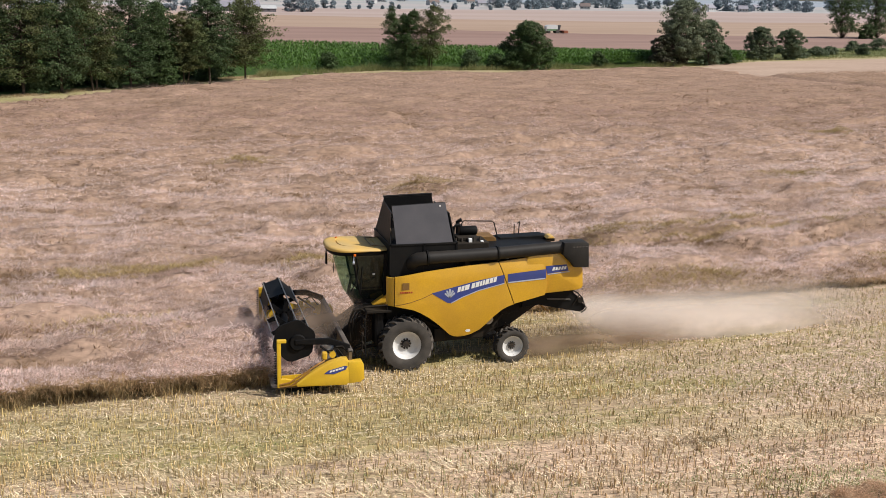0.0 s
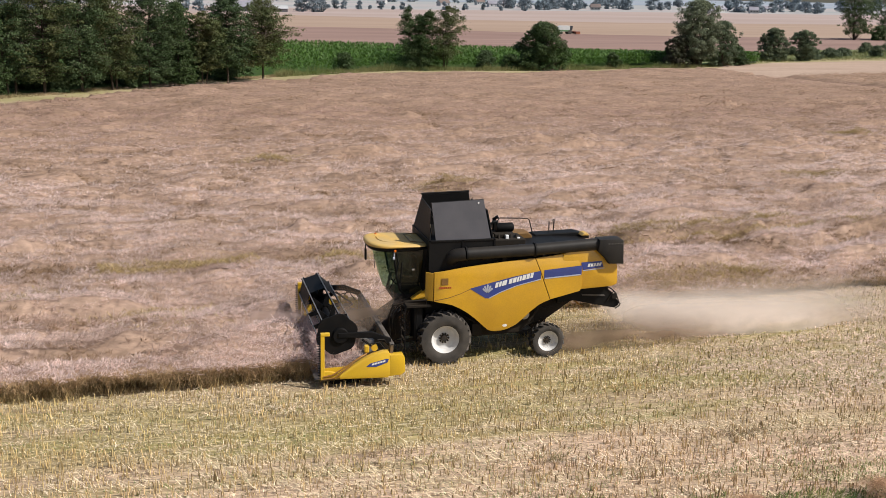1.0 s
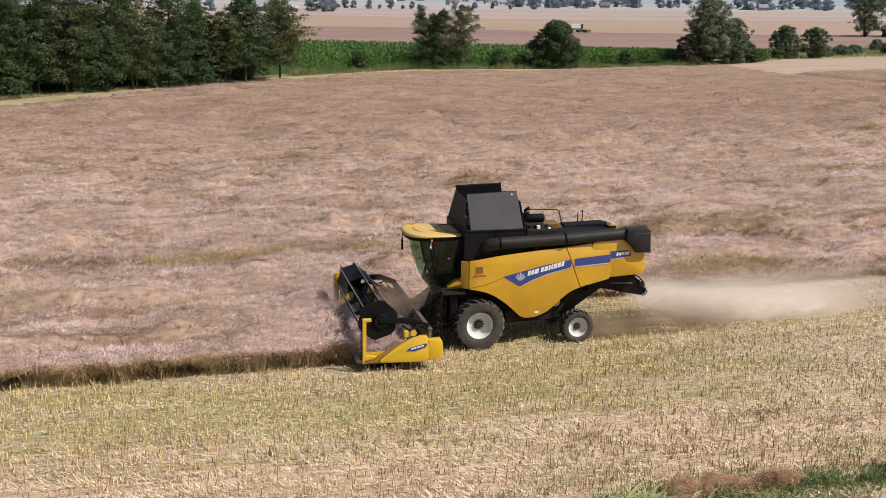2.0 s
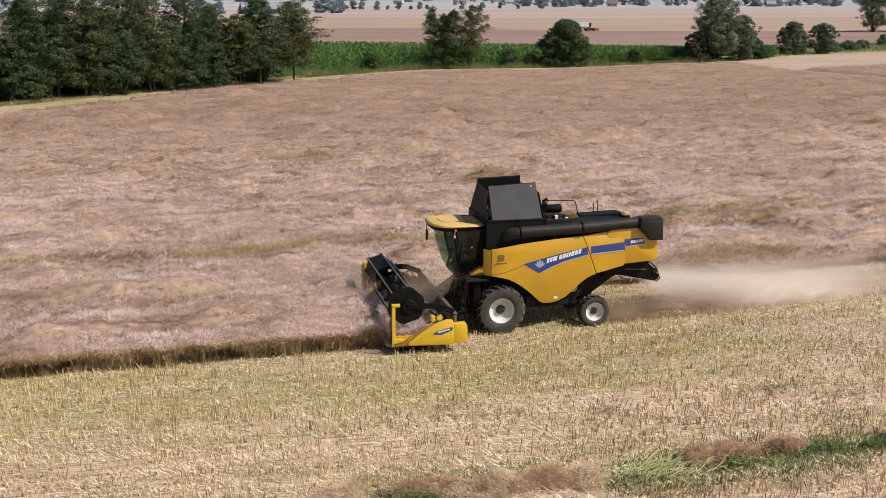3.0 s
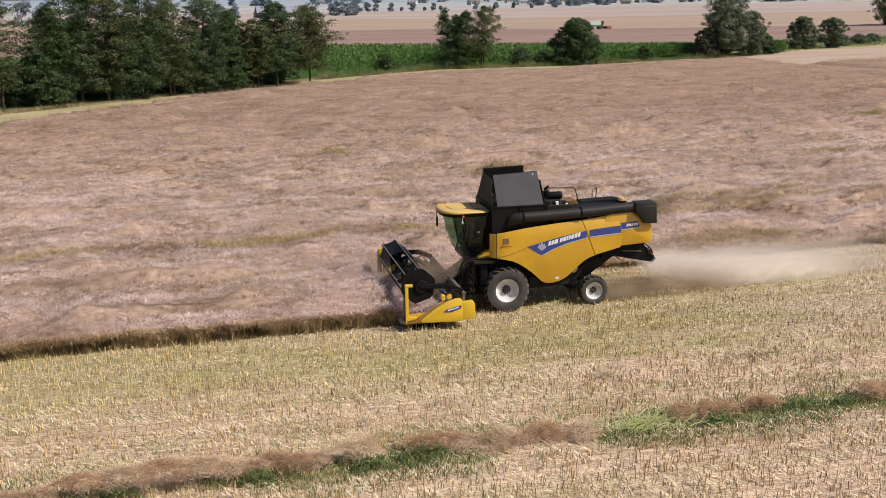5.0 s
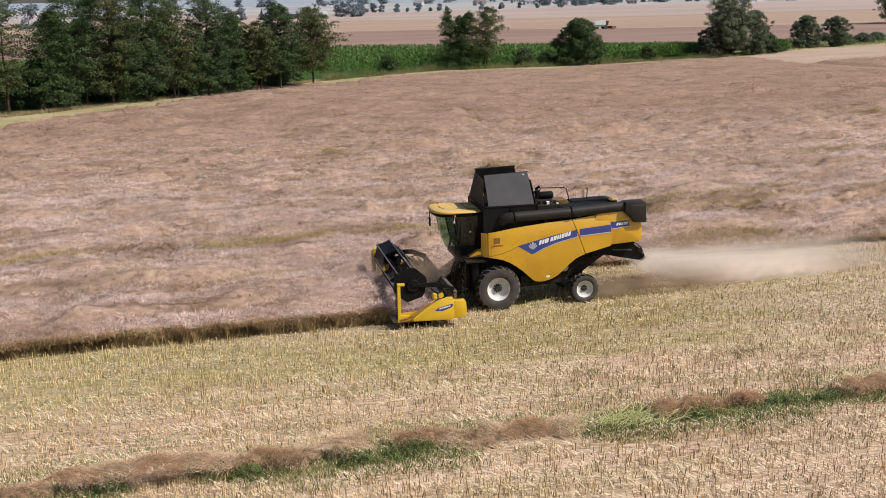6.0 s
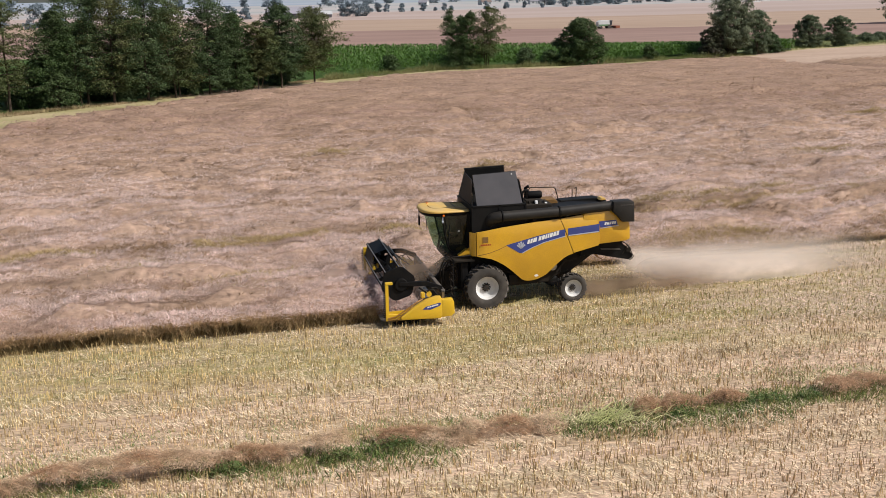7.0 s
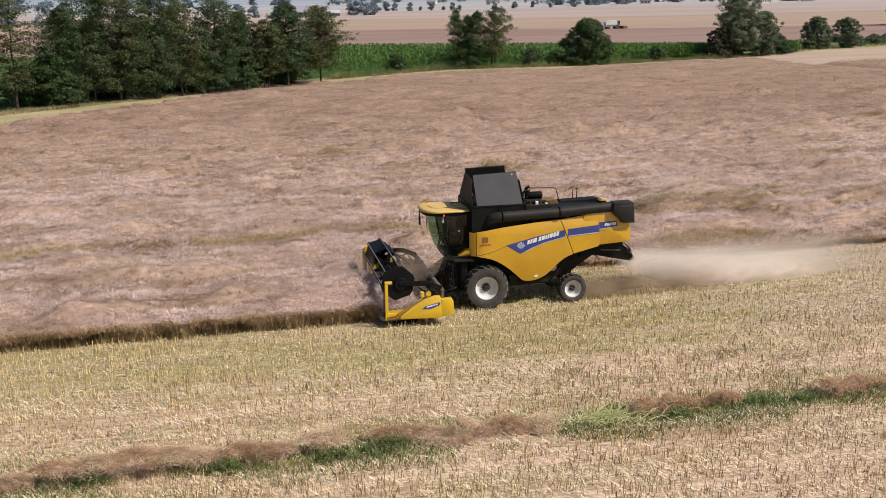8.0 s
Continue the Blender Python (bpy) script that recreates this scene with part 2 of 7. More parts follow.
def vnoise(x, y, seed=0):
    """Smooth lattice noise, 0 to 1."""
    x, y = np.asarray(x, float), np.asarray(y, float)
    xi, yi = np.floor(x).astype(np.int64), np.floor(y).astype(np.int64)
    fx, fy = x - xi, y - yi
    fx, fy = fx * fx * (3 - 2 * fx), fy * fy * (3 - 2 * fy)

    def h(a, b):
        n = (a * 374761393 + b * 668265263 + seed * 144665) & 0x7FFFFFFF
        n = ((n ^ (n >> 13)) * 1274126177) & 0x7FFFFFFF
        return ((n ^ (n >> 16)) & 0xFFFF) / 65535.0

    return (h(xi, yi) * (1 - fx) + h(xi + 1, yi) * fx) * (1 - fy) + (h(xi, yi + 1) * (1 - fx) + h(xi + 1, yi + 1) * fx) * fy


def fbm(x, y, seed=0, octaves=4):
    return sum(vnoise(np.asarray(x) * 2 ** k, np.asarray(y) * 2 ** k, seed + k) * 0.5 ** (k + 1) for k in range(octaves)) / (1 - 0.5 ** octaves)


def blades(name, base, lean, length, width, material, rng, fold=0.0, thing_label="", category="", flat=False):
    """Many thin tapered blades in one mesh: base (n,3), lean (n,3) direction, length and width (n,)."""
    n = len(base)
    d = lean / np.linalg.norm(lean, axis=1, keepdims=True)
    a = rng.uniform(0, 2 * math.pi, n)
    if flat:
        side = np.stack([-d[:, 1], d[:, 0], np.zeros(n)], 1)
        side /= np.linalg.norm(side, axis=1, keepdims=True) + 1e-9
    else:
        side = np.stack([np.cos(a), np.sin(a), rng.uniform(-0.3, 0.3, n)], 1)
    w = side * (width / 2)[:, None]
    if fold:
        mid = base + d * (length * 0.55)[:, None]
        tip = mid + (d * (1 - fold) + np.array([0, 0, -fold])) * (length * 0.45)[:, None]
        V = np.stack([base - w, base + w, mid + w * 0.8, mid - w * 0.8, tip], 1).reshape(-1, 3)
        k = np.arange(n)[:, None] * 5
        return np_mesh(name, V, [k + [[0, 1, 2, 3]], k + [[3, 2, 4]]], material)
    tip = base + d * length[:, None]
    V = np.stack([base - w, base + w, tip], 1).reshape(-1, 3)
    return np_mesh(name, V, np.arange(n)[:, None] * 3 + [[0, 1, 2]], material)

# ---- fields: plan ----
SLOPE = 0.055                      # drift of the working rows from the x axis
EDGE_X = (-900, -400, -60, -31, -20, -11, 5, 25, 47, 80, 104, 130, 200, 400, 1500)
EDGE_Y = (-700, -250, 55, 82, 92, 101, 116, 129.5, 130, 139, 156, 165, 190, 260, 700)


def tree_edge(x):
    return np.interp(x, EDGE_X, EDGE_Y)


def crop_far(x):
    return np.interp(x, (-900, -60, -28.3, -23.4, -18.5, -11, -4.5, 5, 15, 25, 42, 67, 76, 80, 110, 400), (-900, 24, 66, 74.5, 80.5, 88.5, 96, 103, 111.5, 116, 117, 124, 127, 133, 133, 200))


def near_edge(x):
    return -2.15 + SLOPE * (np.asarray(x) + 5)


def far_edge(x):
    return 4.1 + SLOPE * (np.asarray(x) - 11)


def strip_mid(x):
    return -13.5 + SLOPE * np.asarray(x)


def track_x(y):
    return np.interp(y, (60, 85, 93, 107, 126, 141), (95, 83, 80, 76, 75.5, 75))


KNIFE_X = -4.3


def beyond_track(x, y):
    """How far a place lies inside the second stand, on the other side of the track."""
    x, y = np.asarray(x, float), np.asarray(y, float)
    return np.minimum(x - track_x(y) - 2.2 - 0.10 * np.maximum(0, 115 - y), 114.5 + 0.22 * (x - 84) - y)


def in_crop(x, y, inset=0.0):
    x, y = np.asarray(x, float), np.asarray(y, float)
    rag = (vnoise(x * 1.3, y * 1.3, 5) - 0.5) * 0.5 + (vnoise(x * 0.3, y * 0.3, 6) - 0.5) * 0.4
    fed = np.where(np.abs(y) < 2.7, 0.75, 0.0)
    front = (x < KNIFE_X + fed + rag * 0.3 - inset) & (y > near_edge(x) + rag + inset)
    back = (x >= KNIFE_X + rag * 0.3 - inset) & (y > far_edge(x) + rag * 1.3 + inset) & ((x > -2.0) | (y > 3.2))
    right = track_x(y)
    second = beyond_track(x, y) > rag + inset
    return (front | back) & (y < crop_far(x) + rag - inset) & ((x < right - inset) | second)


def crop_waves(x, y):
    """Warped coordinates along and across the lodged manes."""
    x, y = np.asarray(x, float), np.asarray(y, float)
    u, v = x + 1.5 * vnoise(x * 0.2, y * 0.2, 31), y - SLOPE * x
    u = u + 1.2 * vnoise(u * 0.5, v * 0.9, 37)
    return u, v + 0.5 * vnoise(u * 0.3, v * 0.8, 38)


def crop_combs(u, v):
    """Lodged crests that lean over like breaking waves: their height, and 0 to 1 on the stemmy face under each crest,
    which is coloured dark as shade.
    """
    ph = v / 2.2 + 1.5 * fbm(u / 9, v / 5, 61, 2)
    q = ph - np.floor(ph)
    amp = np.clip((fbm(u / 4.5, v / 1.6, 62, 2) - 0.36) * 2.6, 0, 1)
    crest = np.where(q < 0.84, np.clip(1 - q / 0.84, 0, 1) ** 1.3, np.clip((q - 0.84) / 0.16, 0, 1) ** 2)
    return amp * crest, amp * np.clip(1 - np.abs(q - 0.90) / 0.11, 0, 1)


def crop_hollow(x, y):
    """0 to 1: where the stand has fallen in and its brown stems show, darkened to stand for shade."""
    u, v = crop_waves(x, y)
    many = np.interp(np.asarray(y, float), (20, 75), (0.0, 0.03))
    pit = np.clip((fbm(u / 3.0, v / 0.58, 23, 3) - 0.57 - many - 0.10 * (vnoise(u / 9, v / 6, 24) - 0.5)) * 16, 0, 1)
    return np.maximum(pit, crop_combs(u, v)[1])


def crop_height(x, y):
    x, y = np.asarray(x, float), np.asarray(y, float)
    u, v = crop_waves(x, y)
    swell = fbm(u / 6.0, v / 2.1, 11, 3) - 0.5
    mane = 1 - np.abs(2 * fbm(u / 4.5, v / 0.95, 14, 2) - 1)
    h = 1.08 + 0.45 * swell + 0.40 * (mane - 0.78) + 0.62 * (fbm(u / 1.5, v / 0.6, 17, 2) - 0.5) + 0.62 * (crop_combs(u, v)[0] - 0.2) - np.interp(y, (4, 16), (0.18, 0.30)) * crop_hollow(x, y)
    # it bows down over the cut edge
    near = np.clip(1.25 - (y - near_edge(x)) / 1.5, 0, 1) * (x < KNIFE_X)
    h = h + (0.70 - h) * 0.9 * near
    back = np.clip(1.25 - (y - far_edge(x)) / 1.7, 0, 1) * (x >= KNIFE_X)
    h = h + (0.42 - h) * 0.9 * back
    # the stand is more even towards the far side of the field
    h = h + (1.08 - h) * 0.55 * np.clip((y - 40) / 50, 0, 1)
    # the stand beyond the track starts low and thin
    deep = beyond_track(x, y)
    h = np.where(x > track_x(y) + 2, np.minimum(h, 0.25 + 0.35 * np.maximum(deep, 0)), h)
    # it bulges before the reel, which presses it down at the knife
    h = h + 0.22 * np.clip(1 - np.abs(x - KNIFE_X + 0.7) / 0.9, 0, 1) * np.clip((y + 1.2) / 1.2, 0, 1) * np.clip((4.2 - y) / 1.2, 0, 1)
    bent = np.clip((x - KNIFE_X + 0.25) / 0.3, 0, 1) * (x < -2) * np.clip((3.3 - np.abs(y)) / 0.8, 0, 1)
    return h + (np.minimum(h, 0.62 + 0.25 * vnoise(x * 5, y * 5, 3)) - h) * bent


# ---- ground materials ----
m_stubble = mat("stubble_ground", (0.40, 0.30, 0.185), (0.33, 0.275, 0.115), 0.55, rough=0.95, vary=0.55, fine=11, bump=0.10, stretch=(0.14, 1.7, 1), lo=0.40, hi=0.62, spec=0.1, zone=((0.545, 0.39, 0.28), (0.43, 0.315, 0.20), -9.5, -6.0))
m_farstubble = mat("pale_far_stubble", (0.43, 0.315, 0.24), (0.37, 0.265, 0.20), 0.2, rough=0.95, vary=0.15, fine=3, stretch=(0.3, 1, 1), spec=0.1)
m_meadow = mat("meadow_grass_ground", (0.13, 0.155, 0.065), (0.20, 0.20, 0.10), 0.1, rough=0.95, vary=0.3, fine=1.5, spec=0.1)
m_verge = mat("verge_grass_ground", (0.40, 0.325, 0.19), (0.29, 0.255, 0.12), 0.2, rough=0.95, vary=0.3, fine=5, bump=0.05, spec=0.1)
m_cornsoil = mat("maize_field_floor", (0.05, 0.09, 0.02), (0.06, 0.10, 0.03), 0.3, rough=0.95, vary=0.3, fine=2, spec=0.1)
m_brownfield = mat("brown_stubble_field", (0.285, 0.19, 0.158), (0.24, 0.155, 0.128), 0.05, rough=0.95, vary=0.16, fine=0.4, stretch=(0.12, 1, 1), spec=0.1)
m_tanfield = mat("tan_grain_field", (0.37, 0.27, 0.205), (0.32, 0.225, 0.165), 0.03, rough=0.95, vary=0.12, fine=0.25, stretch=(0.08, 1, 1), spec=0.1)
# distance haze is mixed into these colours, greyer and bluer field by field
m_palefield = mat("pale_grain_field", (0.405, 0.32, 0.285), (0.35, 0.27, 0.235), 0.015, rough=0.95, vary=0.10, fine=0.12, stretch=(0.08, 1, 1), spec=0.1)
m_hazegrey = mat("haze_grey_field", (0.38, 0.345, 0.33), (0.31, 0.32, 0.31), 0.006, rough=0.95, vary=0.1, fine=0.05, stretch=(0.15, 1, 1), lo=0.45, hi=0.6, spec=0.1)
m_hazeblue = mat("haze_blue_fields", (0.25, 0.29, 0.34), (0.31, 0.33, 0.36), 0.003, rough=0.95, vary=0.1, fine=0.03, stretch=(0.2, 1, 1), spec=0.1)


def build_ground():
    """One sheet from behind the camera to the horizon, a band of it for each field."""
    xs = np.concatenate([np.linspace(-4500, -500, 9), np.linspace(-400, -70, 12), np.arange(-60, 60, 0.8), np.arange(60, 160, 2.5), np.linspace(170, 500, 18), np.linspace(600, 4500, 12)])
    far = lambda x0, y0, x1, y1: (lambda x: np.clip(y0 + (np.asarray(x) - x0) * (y1 - y0) / (x1 - x0), 60 + 0 * x, None))
    corn_far = lambda x: np.maximum(tree_edge(x) + 8, np.interp(x, (-900, 0, 20, 60, 86, 95, 1500), (400, 190, 181, 161, 149, 146, 300)))
    e1 = lambda x: np.maximum(corn_far(x) + 3, np.interp(x, (-900, 60, 86, 130, 1500), (403, 164, 160, 200, 560)))
    e2 = lambda x: np.maximum(e1(x) + 10, np.interp(x, (-900, 55, 119, 191, 1500), (560, 322, 288, 277, 560)))
    e3 = lambda x: e2(x) + np.interp(x, (-900, 60, 1500), (160, 160, 130))
    e4 = lambda x: np.interp(x, (-900, 120, 317, 1500), (750, 690, 760, 900))
    lines = [(lambda x: -400 + 0 * x), (lambda x: -24 + SLOPE * x), (lambda x: crop_far(x) + 0.2), (lambda x: tree_edge(x) + 5), corn_far, e1, e2, e3, e4, (lambda x: e4(x) + 600), (lambda x: 4800 + 0 * x)]
    steps = [6, 155, 4, 3, 3, 4, 3, 4, 4, 6]
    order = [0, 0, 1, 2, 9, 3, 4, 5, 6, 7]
    rows, band = [], []
    for k, n in enumerate(steps):
        a, b = lines[k](xs), lines[k + 1](xs)
        for i in range(n):
            q = i / n
            q = q ** 1.6 if k == 1 else q
            rows.append(a + (b - a) * q)
            band.append(order[k])
    rows.append(lines[-1](xs))
    Y = np.array(rows)
    X = np.broadcast_to(xs, Y.shape)
    near = np.clip(1 - np.hypot(X, Y) / 150, 0, 1)
    Z = ((fbm(X * 0.35, Y * 0.9, 3, 3) - 0.5) * 0.10 - 0.02) * near
    V = np.stack([X, Y, Z], -1).reshape(-1, 3)
    r, c = Y.shape
    k = (np.arange(r - 1)[:, None] * c + np.arange(c - 1)[None, :]).ravel()
    F = np.stack([k, k + 1, k + 1 + c, k + c], 1)
    me = np_mesh("ground", V, F, [m_stubble, m_verge, m_cornsoil, m_brownfield, m_tanfield, m_palefield, m_hazegrey, m_hazeblue, m_farstubble, m_meadow], smooth=True)
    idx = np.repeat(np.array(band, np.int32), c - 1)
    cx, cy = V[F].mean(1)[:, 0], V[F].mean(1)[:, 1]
    idx[(idx == 1) & (cx > 78) & (cy < tree_edge(cx) - 0.5)] = 8
    idx[(idx == 0) & (cx > 76) & (cy > 90)] = 8
    idx[(idx == 2) & (cx > 97)] = 9
    me.polygons.foreach_set("material_index", idx)
    tagged(new("ground", me), "dry stubble and harvested farmland stretching to the horizon", "ground", kind="structure")


build_ground()

# ---- standing rapeseed ----
m_crop = mat("ripe_rapeseed_mat", (0.30, 0.20, 0.142), (0.225, 0.15, 0.104), 0.5, rough=0.95, vary=0.32, fine=5.5, bump=0.07, stretch=(0.45, 1.2, 1), lo=0.44, hi=0.66, spec=0.1, zone=((0.34, 0.236, 0.178), (0.25, 0.17, 0.12), 12, 55))
m_pods = mat("ripe_rapeseed_pods", (0.57, 0.397, 0.338), (0.39, 0.262, 0.20), 0.6, rough=0.85, vary=0.38, fine=2.6, island=0.17, stretch=(0.4, 1, 1), lo=0.44, hi=0.62, spec=0.1, thin=0.5, zone=((0.865, 0.71, 0.66), (0.575, 0.43, 0.35), 25, 70))
# stem brown, darkened so that hollows and crest undersides look shaded
m_hollow = mat("brown_stems_and_shade", (0.29, 0.185, 0.105), (0.20, 0.128, 0.068), 0.8, rough=0.9, vary=0.2, island=0.22, spec=0.1, thin=0.2)
m_fringe = mat("brown_hanging_pods", (0.50, 0.35, 0.20), (0.34, 0.22, 0.11), 0.8, rough=0.85, vary=0.2, island=0.35, spec=0.15, thin=0.2)
m_stems = mat("rapeseed_stems", (0.60, 0.45, 0.23), (0.11, 0.075, 0.035), 1.2, rough=0.85, vary=0.2, island=0.5, spec=0.15, thin=0.1)


def view_left(y):
    return -15 - 0.22 * (y + 42)


def view_right(y):
    return 2 + 0.80 * (y + 42)


def crop_carpet(name, x0, x1, y0, y1, step):
    xs, ys = np.arange(x0, x1, step), np.arange(y0, y1, step)
    X, Y = np.meshgrid(xs, ys)
    Z = crop_height(X, Y) - np.interp(Y, (12, 30), (0.24, 0.17))
    inside = in_crop(X, Y, 0.12 if step < 0.3 else 0.0) & ~((X > KNIFE_X - 0.05) & (np.abs(Y) < 3.4)) & (X > view_left(Y) - 12) & (X < view_right(Y) + 12)
    if step > 0.3:
        # it dips under the nearer sheet and sags at its own rim
        Z = Z - 0.35 * np.clip((45.5 - Y) / 2, 0, 1)
        Z = np.where(in_crop(X, Y, 0.55), Z, np.minimum(Z, 0.02 + 0.3 * vnoise(X * 1.7, Y * 1.7, 8)))
    V = np.stack([X, Y, Z], -1).reshape(-1, 3)
    r, c = X.shape
    k = (np.arange(r - 1)[:, None] * c + np.arange(c - 1)[None, :]).ravel()
    ok = inside.ravel()
    F = np.stack([k, k + 1, k + 1 + c, k + c], 1)
    F = F[ok[F].all(1)]
    return V, F


def build_crop():
    V1, F1 = crop_carpet("a", -45, 62, -4.5, 45, 0.24)
    V2, F2 = crop_carpet("b", -60, 150, 41.5, 140, 0.5)
    me = np_mesh("rapeseed_crop", np.concatenate([V1, V2]), np.concatenate([F1, F2 + len(V1)]), m_crop, smooth=True)
    field = tagged(new("rapeseed_crop", me), "ripe pinkish-brown rapeseed crop, lodged and matted, standing uncut", "crop field", kind="stuff")
    g = np.random.default_rng(7)
    parts, fallen = [], []
    # tufts, blades in a tuft, span along y, a tuft's radius, a blade's width
    for n, per, ya, yb, R0, wide in ((30000, 27, -3.2, 24, 0.26, 0.021), (33000, 12, 24, 64, 0.30, 0.037), (32000, 5, 64, 135, 0.35, 0.056)):
        # evenly strewn, so that no bare patches are left
        i = np.arange(n)
        y = ya + (yb - ya) * ((i * 0.7548776662 + 0.3 * g.uniform(0, 1, n) / n ** 0.5) % 1) ** (1.15 if yb < 100 else 1.5)
        x = view_left(y) + (view_right(y) - view_left(y)) * ((i * 0.5698402910 + 0.5 * g.uniform(0, 1, n) / n ** 0.5) % 1)
        z = crop_height(x, y)
        k = in_crop(x, y)
        x, y, z = x[k], y[k], z[k]
        sunk = (crop_hollow(x, y) > g.uniform(0.2, 0.8, len(x)) + np.interp(y, (4, 16), (0.4, 0))) & ((x > KNIFE_X) | (y > near_edge(x) + 1.4)) | (x > track_x(y) + 2)
        R = R0 * g.uniform(0.6, 1.35, len(x))
        z = z - np.interp(y, (12, 30), (0.12, 0.05)) + g.normal(0, 0.05, len(x))
        # each tuft is a loose mop of branches, a little swept by the wind
        wind = 2.4 * (fbm(x / 6, y / 4, 41, 2) - 0.5) - 0.4
        x, y, z, R, wind, sunk = (np.repeat(q, per) for q in (x, y, z, R, wind, sunk))
        m = len(x)
        d = g.normal(0, 1, (m, 3))
        d /= np.linalg.norm(d, axis=1, keepdims=True)
        d[:, 2] = np.abs(d[:, 2]) * (0.8 if ya < 20 else 0.55 if ya < 60 else 0.35) - 0.08
        P = np.stack([x, y, z], 1) + d * (R * g.uniform(0.1, 0.75, m))[:, None] * [1.35, 1.0, 0.55]
        lean = d + 0.45 * np.stack([np.cos(wind), np.sin(wind), 0 * wind], 1) + g.normal(0, 0.25, (m, 3)) * [1, 1, 1.0 if ya < 20 else 0.5]
        long, width = R * g.uniform(0.35, 0.95, m), wide * g.uniform(0.6, 1.4, m)
        parts.append((P[~sunk], lean[~sunk], long[~sunk], width[~sunk]))
        fallen.append((P[sunk], lean[sunk], long[sunk], width[sunk]))
    # more brown stems, dark to paint shade on the faces under the lodged crests, coarser with the distance
    n = 60000
    y = 8 + 95 * g.uniform(0, 1, n) ** 1.2
    x = view_left(y) + (view_right(y) - view_left(y)) * g.uniform(0, 1, n)
    k = in_crop(x, y, 0.3) & (crop_hollow(x, y) > g.uniform(0.35, 0.7, n)) & (g.uniform(0, 1, n) < np.interp(y, (40, 90), (1, 0.35)))
    x, y = (np.repeat(q[k], 7) for q in (x, y))
    m = len(x)
    x, y = x + g.normal(0, 0.20, m), y + g.normal(0, 0.07, m)
    lean = np.stack([g.normal(0.3, 0.8, m), g.normal(-0.4, 0.4, m), g.uniform(-0.3, 0.5, m)], 1)
    fallen.append((np.stack([x, y, crop_height(x, y) - 0.08 + g.normal(0, 0.03, m)], 1), lean, g.uniform(0.12, 0.34, m), np.interp(y, (0, 100), (0.022, 0.075)) * g.uniform(0.7, 1.3, m)))
    me = blades("pod_branches", *[np.concatenate(q) for q in zip(*parts)], m_pods, g)
    ob = new("pod_branches", me)
    ob.parent = field
    tagged(ob, "dry seed-pod branches of the ripe rapeseed", kind="stuff")
    ob = new("fallen_stems", blades("fallen_stems", *[np.concatenate(q) for q in zip(*fallen)], m_hollow, g))
    ob.parent = field
    tagged(ob, "brown stems where the crop has fallen in, coloured dark for the shade there", kind="stuff")
    # a fringe of pods hanging over the cut faces
    n = 46000
    side = g.uniform(0, 1, n)
    x = np.where(side < 0.55, g.uniform(-32, KNIFE_X, n), g.uniform(KNIFE_X, 40, n))
    y = np.where(side < 0.55, near_edge(x), far_edge(x)) + np.abs(g.normal(0, 0.35, n)) - 0.12
    k = in_crop(x, y + 0.15)
    x, y = x[k], y[k]
    n = len(x)
    low = np.where(x < KNIFE_X, 0.05, 0.02) + np.where(x < KNIFE_X, 0.58, 0.25) * vnoise(x * 2.1, y * 0.2, 19)
    z = low + (np.where(x < KNIFE_X, 0.68, 0.46) - low) * g.uniform(0, 1, n) ** 0.65
    me = blades("fringe", np.stack([x, y, z], 1), np.stack([g.normal(0, 0.8, n), g.normal(-0.5, 0.6, n), g.normal(-0.15, 0.6, n)], 1), g.uniform(0.09, 0.24, n), g.uniform(0.012, 0.024, n), m_fringe, g)
    ob = new("hanging_pods", me)
    ob.parent = field
    tagged(ob, "dry pods hanging over the cut edge", kind="stuff")
    # stems along the cut faces
    n = 11000
    side = g.uniform(0, 1, n)
    x = np.where(side < 0.72, g.uniform(-32, KNIFE_X, n), g.uniform(KNIFE_X, 40, n))
    y = np.where(side < 0.72, near_edge(x), far_edge(x)) + np.where(g.uniform(0, 1, n) < 0.22, g.uniform(-0.25, 0.1, n), g.uniform(0.1, 1.0, n))
    k = in_crop(x, y)
    x, y = x[k], y[k]
    n = len(x)
    lean = np.stack([g.normal(0.15, 0.5, n), g.normal(-0.35, 0.4, n), np.ones(n)], 1)
    me = blades("stems", np.stack([x, y, np.zeros(n)], 1), lean, np.where(x < KNIFE_X, 0.62, 1.0) * g.uniform(0.6, 1.1, n), g.uniform(0.012, 0.028, n), m_stems, g)
    ob = new("stems", me)
    ob.parent = field
    tagged(ob, "yellow-green rapeseed stems along the cut edge", kind="stuff")


build_crop()


m_olive = mat("olive_weedy_pods", (0.44, 0.325, 0.16), (0.34, 0.255, 0.105), 0.6, rough=0.85, vary=0.2, island=0.3, spec=0.15, thin=0.2)


